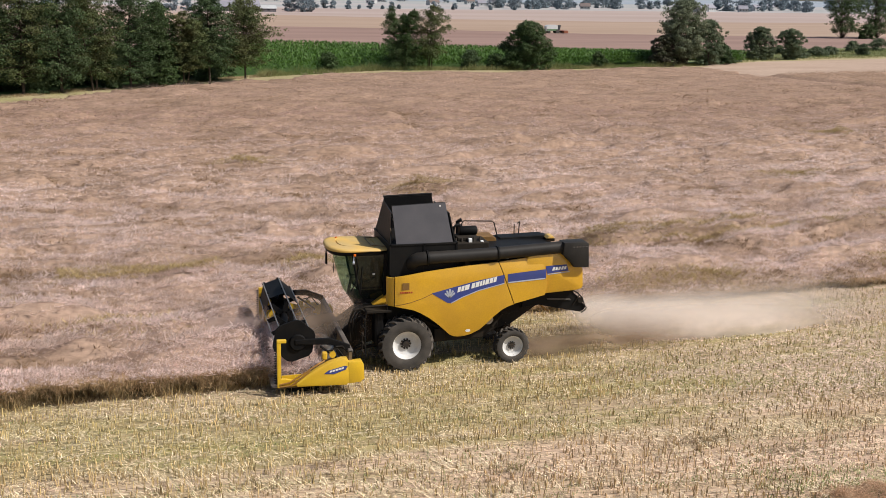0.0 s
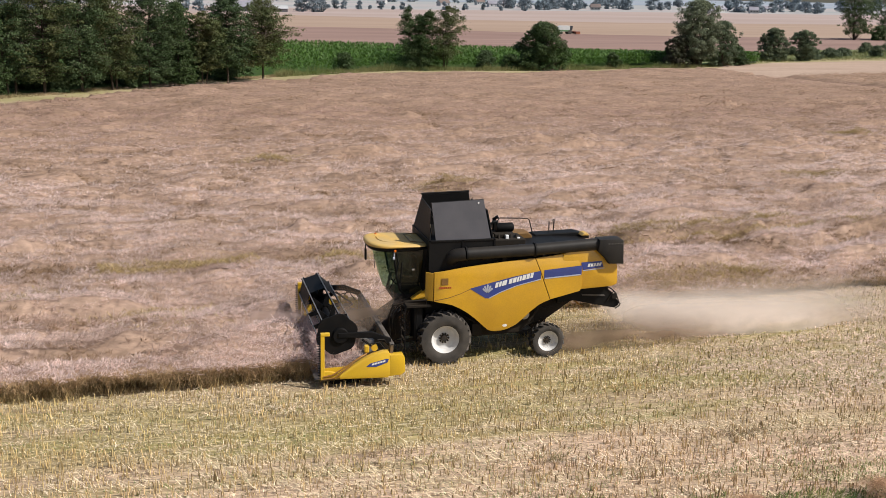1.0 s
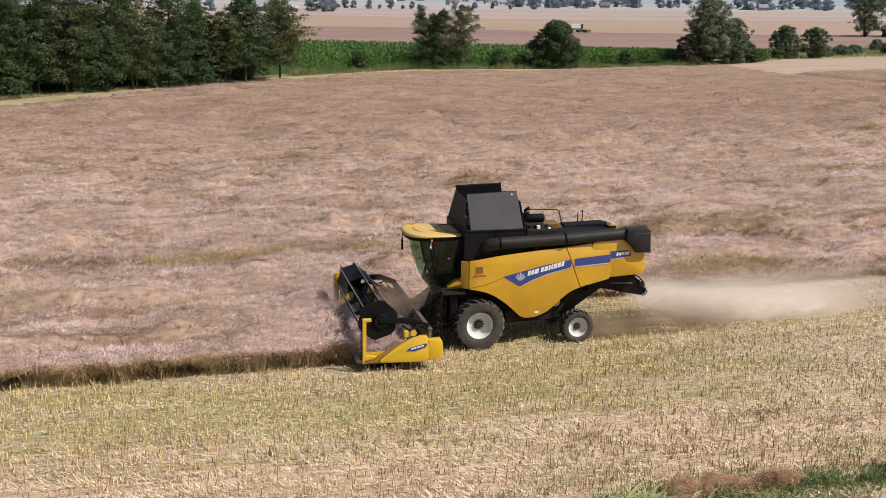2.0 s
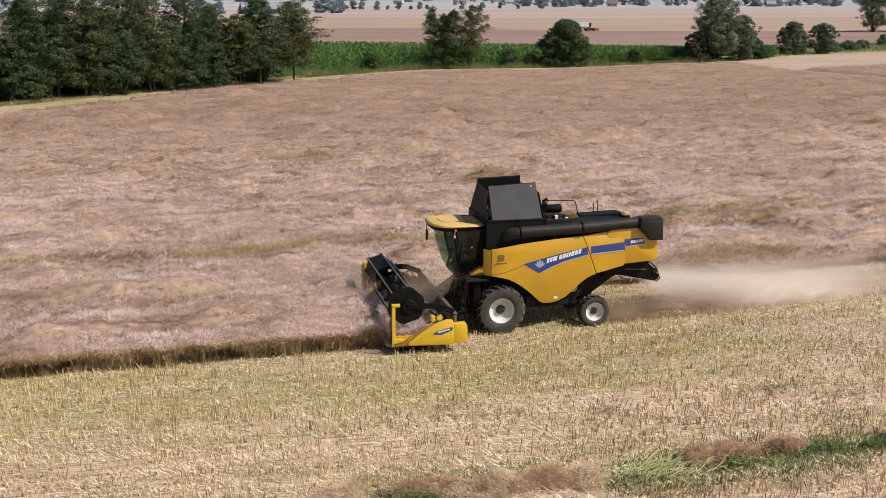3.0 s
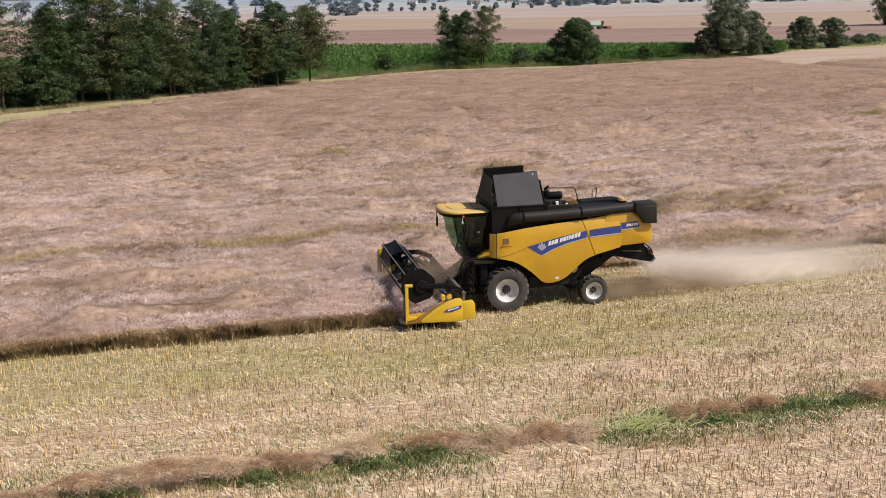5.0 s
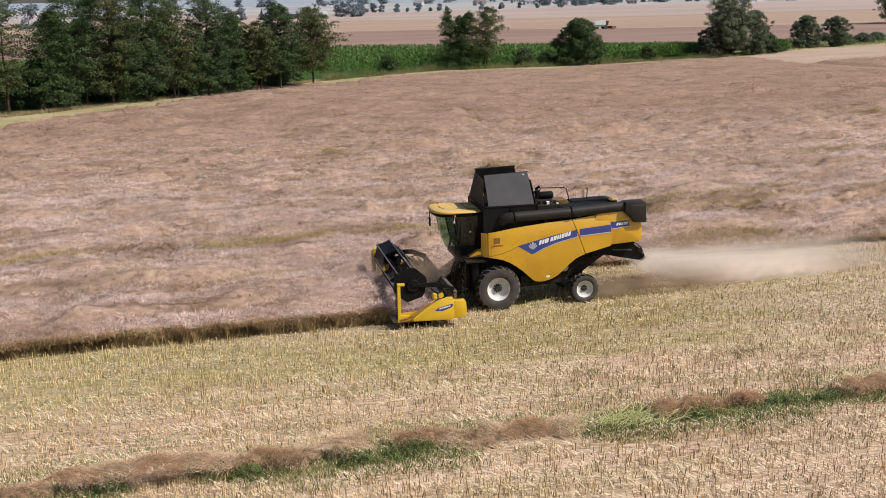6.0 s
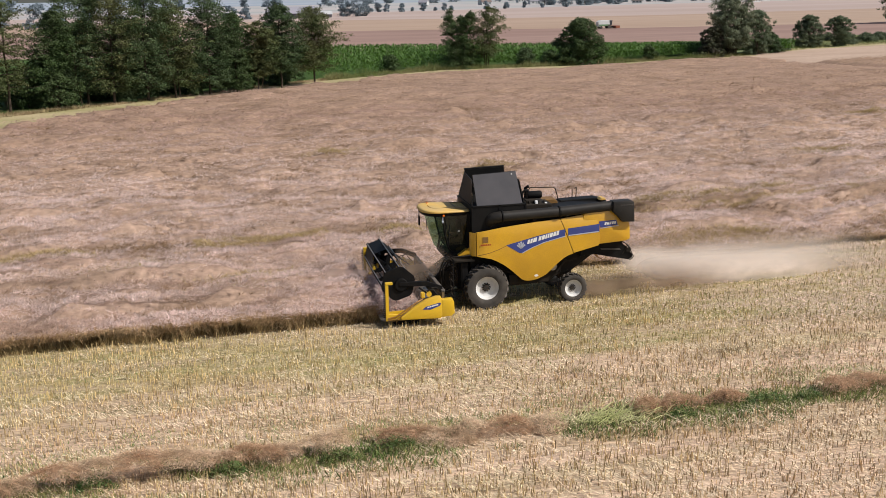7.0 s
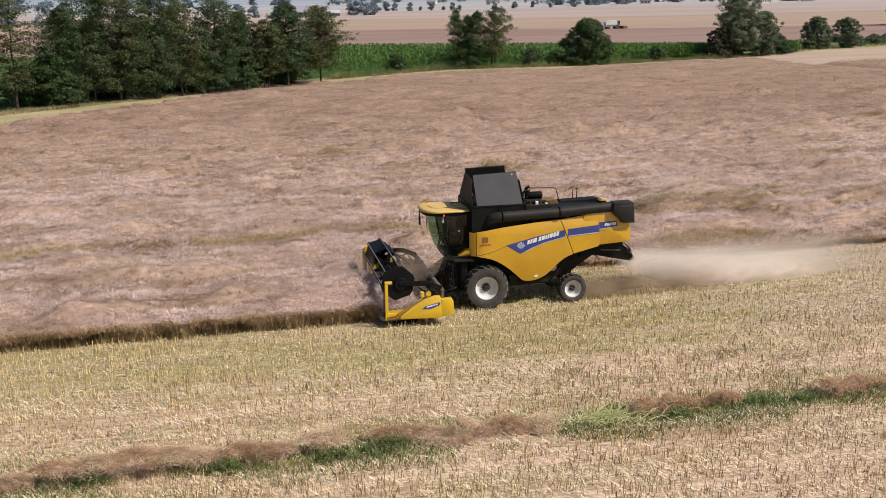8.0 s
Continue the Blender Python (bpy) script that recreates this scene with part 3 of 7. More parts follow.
def weedy_streak():
    """An old wheel mark through the crop, grown over with yellowish weeds, and a few green patches."""
    g = np.random.default_rng(19)
    n = 60000
    x = g.uniform(-40, 55, n)
    y = 10.0 + 0.09 * x + g.normal(0, 0.42, n) + 0.5 * (vnoise(x * 0.3, 0 * x, 12) - 0.5)
    k = fbm(x * 0.22, y * 0.5, 45, 3) > 0.37
    for cx, cy, m in ((6.5, 24.6, 2600), (31, 27, 2600), (11, 5.0, 1500), (14, 5.3, 1500), (24, 6.0, 2500), (-2, 36, 1800), (45, 44, 2500), (-14, 5.0, 900), (-9, 2.0, 700)):
        x = np.concatenate([x[k], g.normal(cx, 1.1, m)]) if k is not None else np.concatenate([x, g.normal(cx, 1.1, m)])
        y = np.concatenate([y[k], g.normal(cy, 0.4, m)]) if k is not None else np.concatenate([y, g.normal(cy, 0.4, m)])
        k = None
    k = in_crop(x, y, 0.2)
    x, y = x[k], y[k]
    n = len(x)
    z = crop_height(x, y) + 0.06 + 0.06 * g.uniform(-1, 1, n)
    a = g.uniform(0, 2 * math.pi, n)
    me = blades("weedy_streak", np.stack([x, y, z], 1), np.stack([np.cos(a), np.sin(a), g.uniform(0.1, 1.2, n)], 1), g.uniform(0.12, 0.28, n), g.uniform(0.016, 0.032, n), m_olive, g)
    tagged(new("weedy_streak", me), "yellow-olive weedy streak running through the rapeseed", "weeds", kind="stuff")


weedy_streak()


def cut_crop():
    """Freshly cut stems and pods gathered on the header floor."""
    g = np.random.default_rng(9)
    n = 15000
    x, y = g.uniform(-4.15, -2.5, n), g.uniform(-2.72, 2.72, n)
    top = 0.58 + 0.55 * fbm(x * 1.5, y * 1.2, 15, 2) * np.clip((-x - 2.3) / 0.9, 0.3, 1)
    me = blades("cut_crop", np.stack([x, y, 0.34 + (top - 0.34) * g.uniform(0, 1, n) ** 0.5], 1), g.normal(0, 1, (n, 3)) * [1, 1, 0.5], g.uniform(0.12, 0.34, n), g.uniform(0.012, 0.026, n), m_pods, g)
    tagged(new("cut_crop", me), "freshly cut rapeseed gathered in the header", "cut crop", kind="stuff")


cut_crop()

# ---- stubble and straw ----
m_stalk = mat("stubble_stalks", (0.60, 0.44, 0.215), (0.46, 0.365, 0.14), 0.5, rough=0.85, vary=0.2, island=0.55, zone=((0.58, 0.405, 0.225), (0.44, 0.32, 0.145), -9.5, -6.0), stretch=(0.25, 1.3, 1), lo=0.42, hi=0.68, spec=0.2)
m_straw = mat("chopped_straw", (0.85, 0.69, 0.50), (0.74, 0.63, 0.39), 0.5, rough=0.8, vary=0.15, island=0.5, stretch=(0.25, 1.3, 1), lo=0.42, hi=0.7, spec=0.25)
m_chaff = mat("straw_chaff", (0.54, 0.425, 0.268), (0.41, 0.36, 0.162), 0.5, rough=0.85, vary=0.15, island=0.8, stretch=(0.25, 1.3, 1), lo=0.42, hi=0.7, spec=0.15, zone=((0.615, 0.455, 0.31), (0.49, 0.37, 0.22), -9.5, -6.0))
m_freshchaff = mat("fresh_rapeseed_chaff", (0.76, 0.575, 0.46), (0.62, 0.46, 0.36), 0.5, rough=0.9, vary=0.15, island=0.4, spec=0.1)
m_darkstraw = mat("weathered_straw", (0.21, 0.14, 0.08), (0.16, 0.12, 0.05), 0.8, rough=0.9, vary=0.2, island=0.3, spec=0.1)


def in_stubble(x, y):
    gap = np.abs(y - strip_mid(x)) < 0.75 + 0.5 * (vnoise(x * 0.8, y * 0.1, 77) - 0.5)
    return ~in_crop(x, y) & ~gap & ~((x > -5.4) & (x < 0.8) & (np.abs(y) < 3.3) & (x < -4.3))


def build_stubble():
    g = np.random.default_rng(21)
    n = 62000
    y = g.uniform(-23, 6, n)
    x = g.uniform(0, 1, n) * (view_right(y) - view_left(y)) + view_left(y)
    v = np.round((y - SLOPE * x) / 0.36) * 0.36 + g.normal(0, 0.045, n)
    y = v + SLOPE * x
    k = in_stubble(x, y) & (vnoise(x * 0.9, y * 1.4, 51) > g.uniform(-0.3, 0.5, n))
    x, y = x[k], y[k]
    n = len(x)
    h = g.uniform(0.06, 0.22, n) * (0.75 + 0.5 * vnoise(x * 0.3, y * 0.5, 52)) * np.interp(x, (4, 9), (1, 0.72))
    r = g.uniform(0.007, 0.0165, n)
    tilt = np.stack([g.normal(0, 0.16, n), g.normal(0, 0.14, n)], 1) * h[:, None]
    V = []
    for top in (0, 1):
        for a in range(3):
            ang = a * 2.0944 + 0.4
            V.append(np.stack([x + np.cos(ang) * r + tilt[:, 0] * top, y + np.sin(ang) * r + tilt[:, 1] * top, np.where(top, h, -0.03)], 1))
    V = np.stack(V, 1).reshape(-1, 3)
    b = np.arange(n)[:, None] * 6
    quads = np.concatenate([b + [[0, 1, 4, 3]], b + [[1, 2, 5, 4]], b + [[2, 0, 3, 5]]])
    me = np_mesh("stubble", V, quads, m_stalk)
    tagged(new("stubble", me), "cut rapeseed stubble stalks standing in rows", "stubble", kind="stuff")

    n = 170000
    y = g.uniform(-23, 6, n)
    x = g.uniform(0, 1, n) * (view_right(y) - view_left(y)) + view_left(y)
    k = ~in_crop(x, y) & (fbm(x * 0.45, (y - SLOPE * x) * 2.6, 53, 3) > g.uniform(0.36, 0.62, n))
    x, y = x[k], y[k]
    n = len(x)
    a = g.uniform(0, 2 * math.pi, n)
    combed = (y - SLOPE * x < -7.0) & (g.uniform(0, 1, n) < 0.6)
    a = np.where(combed, g.normal(2.5, 0.35, n), a)
    lean = np.stack([np.cos(a), np.sin(a), np.where(combed, g.uniform(0.05, 0.6, n), g.normal(0.05, 0.12, n))], 1)
    me = blades("straw_litter", np.stack([x, y, g.uniform(0.0, 0.10, n)], 1), lean, g.uniform(0.10, 0.38, n), g.uniform(0.008, 0.020, n), m_straw, g, flat=True)
    tagged(new("straw_litter", me), "pale chopped straw scattered between the stubble rows", "straw", kind="stuff")
    # short chopped bits covering the ground
    n = 260000
    y = -23 + 29 * g.uniform(0, 1, n) ** 0.85
    x = g.uniform(0, 1, n) * (view_right(y) - view_left(y)) + view_left(y)
    k = ~in_crop(x, y) & (fbm(x * 0.3, (y - SLOPE * x) * 1.9, 55, 3) > g.uniform(0.2, 0.55, n))
    x, y = x[k], y[k]
    n = len(x)
    a = g.uniform(0, 2 * math.pi, n)
    z = g.uniform(0.005, 0.05, n)
    me = blades("chaff", np.stack([x, y, z], 1), np.stack([np.cos(a), np.sin(a), g.normal(0.12, 0.25, n)], 1), g.uniform(0.04, 0.15, n), g.uniform(0.015, 0.035, n), m_chaff, g, flat=True)
    tagged(new("chaff", me), "short chopped straw and chaff covering the stubble ground", "straw", kind="stuff")
    # fresh pinkish chaff strewn behind the machine
    n = 66000
    x = 5.5 + 28 * g.uniform(0, 1, n) ** 0.8
    y = g.uniform(-7.5, 4.5, n) + SLOPE * x
    k = ~in_crop(x, y) & (fbm(x * 0.3, (y - SLOPE * x) * 1.6, 57, 3) > g.uniform(0.2, 0.6, n)) & (x - 5.5 > g.uniform(0, 5, n))
    x, y = x[k], y[k]
    n = len(x)
    a = g.uniform(0, 2 * math.pi, n)
    me = blades("fresh_chaff", np.stack([x, y, g.uniform(0.04, 0.11, n)], 1), np.stack([np.cos(a), np.sin(a), g.normal(0.05, 0.2, n)], 1), g.uniform(0.08, 0.24, n), g.uniform(0.018, 0.040, n), m_freshchaff, g, flat=True)
    tagged(new("fresh_chaff", me), "fresh pinkish chaff strewn over the newly cut stubble", "straw", kind="stuff")
    # darker flattened patches
    pts = []
    for cx, cy, sx, sy, m in ((1.0, -9.3, 0.3, 0.1, 50), (6.5, -8.6, 0.5, 0.12, 110), (-3.5, -8.0, 0.3, 0.08, 30), (3.2, -4.6, 0.4, 0.1, 30), (-13, -9, 0.4, 0.1, 40), (14, -6.5, 0.6, 0.12, 70), (8.5, -9.6, 0.5, 0.1, 80)):
        pts.append(np.stack([g.normal(cx, sx, m), g.normal(cy, sy, m), g.uniform(0.02, 0.12, m)], 1))
    P = np.concatenate(pts)
    n = len(P)
    a = g.normal(0.4, 0.7, n)
    me = blades("weathered_straw", P, np.stack([np.cos(a), np.sin(a), g.normal(0.1, 0.15, n)], 1), g.uniform(0.15, 0.5, n), g.uniform(0.012, 0.03, n), m_darkstraw, g, flat=True)
    tagged(new("weathered_straw", me), "dark flattened straw patches on the stubble", "straw", kind="stuff")


build_stubble()

# ---- weedy strip between two passes ----
m_grass = mat("green_weeds", (0.125, 0.175, 0.05), (0.27, 0.27, 0.10), 0.9, rough=0.8, vary=0.2, island=0.4, spec=0.2, thin=0.3)
m_palegrass = mat("pale_long_grass", (0.24, 0.31, 0.10), (0.36, 0.37, 0.16), 0.9, rough=0.8, vary=0.15, island=0.25, spec=0.2, thin=0.3)
m_longgrass = mat("pale_lodged_grass", (0.46, 0.47, 0.20), (0.60, 0.57, 0.30), 0.9, rough=0.7, vary=0.15, island=0.35, spec=0.25, thin=0.3)
m_residue = mat("brown_rapeseed_residue", (0.58, 0.385, 0.245), (0.38, 0.22, 0.125), 1.6, rough=0.9, vary=0.2, island=0.35, spec=0.1, thin=0.15)


m_tan = mat("matted_tan_straw", (0.66, 0.485, 0.335), (0.46, 0.315, 0.195), 1.4, rough=0.9, vary=0.2, island=0.35, spec=0.1, thin=0.15)
m_darkweed = mat("dark_broad_weeds", (0.085, 0.15, 0.04), (0.16, 0.20, 0.065), 1.5, rough=0.6, vary=0.2, island=0.35, spec=0.3, thin=0.25)


def build_strip():
    g = np.random.default_rng(33)
    # low weeds in patches, thicker along the near side
    n = 52000
    x = g.uniform(-27, 34, n)
    off = g.normal(-0.05, 0.75, n)
    y = strip_mid(x) + off
    lush = fbm(x * 0.4, off * 0.6 + 3, 61, 3)
    k = (np.abs(off) < 1.7) & (lush > 0.38 + 0.12 * np.abs(off)) & (g.uniform(0, 1, n) < 0.85)
    x, y, off, lush = x[k], y[k], off[k], lush[k]
    n = len(x)
    lean = np.stack([g.normal(0.15, 0.6, n), g.normal(0, 0.6, n), np.ones(n)], 1)
    me = blades("weeds", np.stack([x, y, np.full(n, -0.02)], 1), lean, g.uniform(0.10, 0.34, n) * (0.4 + 1.4 * lush), g.uniform(0.012, 0.035, n), m_grass, g, fold=0.45)
    tagged(new("weeds", me), "green weeds and grass along the uncut strip", "weeds", kind="stuff")
    # thin green regrowth spilling into the stubble
    n = 30000
    x = g.uniform(-27, 34, n)
    y = strip_mid(x) + 0.6 + np.abs(g.normal(0, 1.1, n))
    k = (fbm(x * 0.35, y * 0.8, 64, 3) > 0.52) & ~in_crop(x, y)
    x, y = x[k], y[k]
    n = len(x)
    me = blades("regrowth", np.stack([x, y, np.zeros(n)], 1), np.stack([g.normal(0, 0.5, n), g.normal(0, 0.5, n), np.ones(n)], 1), g.uniform(0.06, 0.2, n), g.uniform(0.01, 0.025, n), m_palegrass, g, fold=0.4)
    tagged(new("regrowth", me), "thin yellow-green regrowth between the stubble rows", "weeds", kind="stuff")
    # low green aftergrowth in the rows beside the standing crop
    n = 26000
    x = g.uniform(-27, 26, n)
    y = near_edge(x) - g.uniform(0.2, 9.5, n)
    v = np.round((y - SLOPE * x) / 0.36) * 0.36 + g.normal(0, 0.09, n)
    y = v + SLOPE * x
    k = (fbm(x * 0.22, v * 1.1, 68, 3) > 0.53) & (y > strip_mid(x) + 0.5)
    x, y = x[k], y[k]
    n = len(x)
    me = blades("aftergrowth", np.stack([x, y, np.zeros(n)], 1), np.stack([g.normal(0, 0.7, n), g.normal(0, 0.7, n), np.ones(n)], 1), g.uniform(0.05, 0.15, n), g.uniform(0.012, 0.03, n), m_palegrass, g)
    tagged(new("aftergrowth", me), "low yellow-green aftergrowth in the stubble rows", "weeds", kind="stuff")
    # long pale blades fanned out over the strip
    n = 1000
    c = g.choice(np.array([-19.0, 0.2, 0.8, 1.1, 13.0, 22.0]), n)
    x = c + g.normal(0, 0.75, n)
    y = strip_mid(x) + g.normal(0.0, 0.32, n)
    a = g.normal(0.5, 0.45, n) + np.where(g.uniform(0, 1, n) < 0.3, math.pi, 0)
    me = blades("long_grass", np.stack([x, y, g.uniform(0.05, 0.25, n)], 1), np.stack([np.cos(a), np.sin(a), g.uniform(0.0, 0.5, n)], 1), g.uniform(0.35, 1.0, n), g.uniform(0.012, 0.03, n), m_longgrass, g, fold=0.3)
    tagged(new("long_grass", me), "pale lodged grass blades lying over the weed strip", "grass", kind="stuff")
    # broad dark-leaved weeds
    for cx, oy, r in ((-20.4, -0.2, 0.6), (-15.7, 0.35, 0.35), (-13.4, -0.28, 0.5), (-10.1, -0.30, 0.45), (-7.2, -0.30, 0.5), (-5.7, -0.05, 0.7), (2.7, -0.30, 0.4), (5.5, -0.05, 0.7), (6.9, -0.15, 0.45), (12.2, -0.2, 0.6), (16.0, 0.0, 0.7), (21.0, -0.2, 0.6)):
        r = 0.85 * r
        n = int(1100 * r)
        d = r * np.sqrt(g.uniform(0, 1, n))
        q = g.uniform(0, 2 * math.pi, n)
        px, py = cx + d * np.cos(q) * 1.4, oy + d * np.sin(q) * 0.5
        z = 0.42 * (1 - (d / r) ** 2) * g.uniform(0.2, 1, n)
        me = blades("leaves", np.stack([px, strip_mid(px) + py, z], 1), g.normal(0, 1, (n, 3)) * [1, 1, 0.4] + [0, 0, 0.4], g.uniform(0.05, 0.15, n), g.uniform(0.03, 0.06, n), m_darkweed, g)
        tagged(new("weed_clump", me), "dark green broad-leaved weed clump on the strip", "weed", "weed clumps along the strip", "stuff")
    # fluffy mounds of uncut, flattened rapeseed: place along, offset across, half length, half width, height, lift on standing stems
    RED, TAN = (m_residue, "fluffy reddish-brown mound of flattened dry rapeseed"), (m_tan, "pale tan mound of matted dry rapeseed straw")
    mounds = [(-24.5, 0.1, 1.2, 0.4, 0.35, 0.1, RED), (-22.0, 0.2, 1.0, 0.4, 0.35, 0.1, TAN), (-19.6, 0.1, 1.1, 0.4, 0.32, 0.2, RED), (-17.8, 0.2, 0.9, 0.4, 0.34, 0.1, TAN), (-16.2, -0.1, 0.7, 0.4, 0.32, 0.06, RED), (-15.4, 0.0, 0.5, 0.35, 0.26, 0.1, TAN),
              (-14.3, 0.05, 0.7, 0.36, 0.26, 0.28, RED), (-13.3, 0.10, 0.8, 0.38, 0.30, 0.28, TAN), (-12.3, 0.10, 0.8, 0.38, 0.30, 0.28, RED), (-11.4, 0.12, 0.7, 0.36, 0.28, 0.26, TAN), (-10.6, 0.15, 0.6, 0.34, 0.26, 0.18, TAN),
              (-9.5, 0.25, 0.8, 0.34, 0.26, 0.14, RED), (-8.7, 0.30, 0.5, 0.3, 0.22, 0.08, TAN), (-7.5, 0.22, 0.65, 0.34, 0.30, 0.20, TAN), (-5.4, 0.38, 0.75, 0.26, 0.26, 0.12, RED), (-4.4, 0.18, 0.6, 0.36, 0.26, 0.05, TAN),
              (-3.4, 0.22, 0.5, 0.42, 0.30, 0.04, TAN), (-3.9, -0.30, 0.4, 0.2, 0.18, 0.02, TAN), (-2.4, 0.20, 0.65, 0.42, 0.32, 0.05, RED), (-1.4, 0.05, 0.6, 0.4, 0.26, 0.04, TAN), (1.9, 0.22, 0.45, 0.34, 0.32, 0.10, RED), (2.8, 0.22, 0.6, 0.34, 0.30, 0.10, RED),
              (4.4, 0.32, 0.6, 0.24, 0.22, 0.10, RED), (8.0, 0.12, 0.45, 0.36, 0.36, 0.08, RED), (9.1, 0.25, 0.7, 0.34, 0.30, 0.08, RED), (11.0, 0.3, 0.8, 0.36, 0.30, 0.1, TAN), (14.4, 0.3, 0.8, 0.35, 0.3, 0.1, RED), (17.8, 0.2, 0.9, 0.4, 0.33, 0.1, RED), (21.8, 0.3, 1.0, 0.4, 0.33, 0.1, TAN), (25.5, 0.2, 1.0, 0.4, 0.33, 0.1, RED)]
    for hx, ho, lx, ly, hz, lift, (mm, label) in mounds:
        lx, ly, hz, lift = 1.2 * lx, 1.25 * ly, 1.1 * hz, 1.25 * lift
        n = int(3900 * lx)
        r = np.sqrt(g.uniform(0, 1, n))
        a = g.uniform(0, 2 * math.pi, n)
        wob = 1 + 0.25 * np.sin(a * 3 + hx) + 0.18 * np.sin(a * 5 + 2 * hx)
        px, py = hx + lx * r * wob * np.cos(a), ho + ly * r * wob * np.sin(a)
        dome = 1.2 * hz * np.sqrt(np.clip(1 - r ** 2, 0, 1)) * (0.65 + 0.7 * fbm(px * 2.6, py * 2.6, 66, 2))
        z = lift + dome * g.uniform(0.45, 1.0, n)
        q = g.uniform(0, 2 * math.pi, n)
        me = blades("mound", np.stack([px, strip_mid(px) + py, z], 1), np.stack([np.cos(q), np.sin(q), g.uniform(-0.5, 0.6, n)], 1), g.uniform(0.08, 0.22, n), g.uniform(0.008, 0.018, n), mm, g)
        tagged(new("residue_mound", me), label, "plant residue", "residue mounds along the strip", "stuff")
    # stems left standing under and before the mounds
    n = 2200
    x = np.concatenate([g.uniform(-17, -8.5, n // 2), g.uniform(-26, 28, n - n // 2)])
    y = strip_mid(x) + g.normal(-0.25, 0.3, n)
    me = blades("uncut_stems", np.stack([x, y, np.full(n, -0.02)], 1), np.stack([g.normal(0, 0.2, n), g.normal(0, 0.2, n), np.ones(n)], 1), g.uniform(0.14, 0.38, n), g.uniform(0.012, 0.026, n), m_stems, g)
    tagged(new("uncut_stems", me), "yellowish stems left standing along the strip", "stems", kind="stuff")

build_strip()

# ---- combine harvester: heads along -x, near flank towards -y ----
harvester = thing("combine_harvester", "yellow combine harvester with black grain tank working in ripe rapeseed", "combine harvester")


def pl(pts):
    xs, zs = zip(*pts)
    return lambda x: float(np.interp(x, xs, zs))


panel_top = pl([(-0.39, 3.06), (0.6, 3.20), (1.92, 3.33), (2.96, 3.40), (4.08, 3.51)])
panel_bot = pl([(-0.38, 2.12), (-0.06, 2.06), (0.2, 1.99), (0.45, 1.87), (0.72, 1.70), (0.97, 1.50), (1.22, 1.27), (1.42, 1.08), (1.55, 1.02), (1.68, 1.0), (1.84, 1.0), (2.1, 1.06), (2.38, 1.20), (2.6, 1.40), (2.84, 1.64), (3.1, 1.85), (3.3, 1.95), (3.48, 2.01)])


def flank_y(x, z):
    """How far the flank bulges out, seen along the machine: fuller at mid height, turned in at the top."""
    return 1.50 - 0.10 * max(0.0, (z - 2.95) / 0.5) ** 2 - 0.15 * max(0.0, (2.3 - z) / 1.3) ** 2 - 0.06 * max(0.0, (0.0 - x) / 0.4) ** 2


def flank_point(u, v, side, lift=0.0):
    xb, xt = lerp(-0.38, 3.48, u), lerp(-0.38, 2.95, u)
    x, z = lerp(xb, xt, v), lerp(panel_bot(xb), panel_top(xt), v)
    return Vector((x, side * (flank_y(x, z) + lift), z))


def rear_point(u, v, side, lift=0.0):
    right = float(np.interp(v, (0, 0.1, 0.55, 0.8, 0.93, 1), (4.50, 4.56, 4.55, 4.45, 4.28, 4.05)))
    x = lerp(lerp(3.50, 2.975, v), right, u)
    zb, zt = lerp(2.03, 2.27, u), lerp(3.40, 3.51, u)
    z = lerp(zb, zt, v)
    return Vector((x, side * (flank_y(1.5, z) + 0.005 + lift), z))


def decal(name, outline, side, material, parent, lift=0.006, cols=18, label=""):
    """A thin film on the flank between an upper and a lower line in (x, z)."""
    up, lo = pl(outline[0]), pl(outline[1])
    x0, x1 = max(outline[0][0][0], outline[1][0][0]), min(outline[0][-1][0], outline[1][-1][0])
    bm = bmesh.new()
    g = []
    for i in range(cols + 1):
        x = lerp(x0, x1, i / cols)
        g.append([(x, side * (flank_y(x, z) + lift), z) for z in (lerp(lo(x), up(x), j / 3) for j in range(4))])
    sheet(bm, g, (0, -side * 0.004, 0))
    return part(name, bm, material, parent, label)


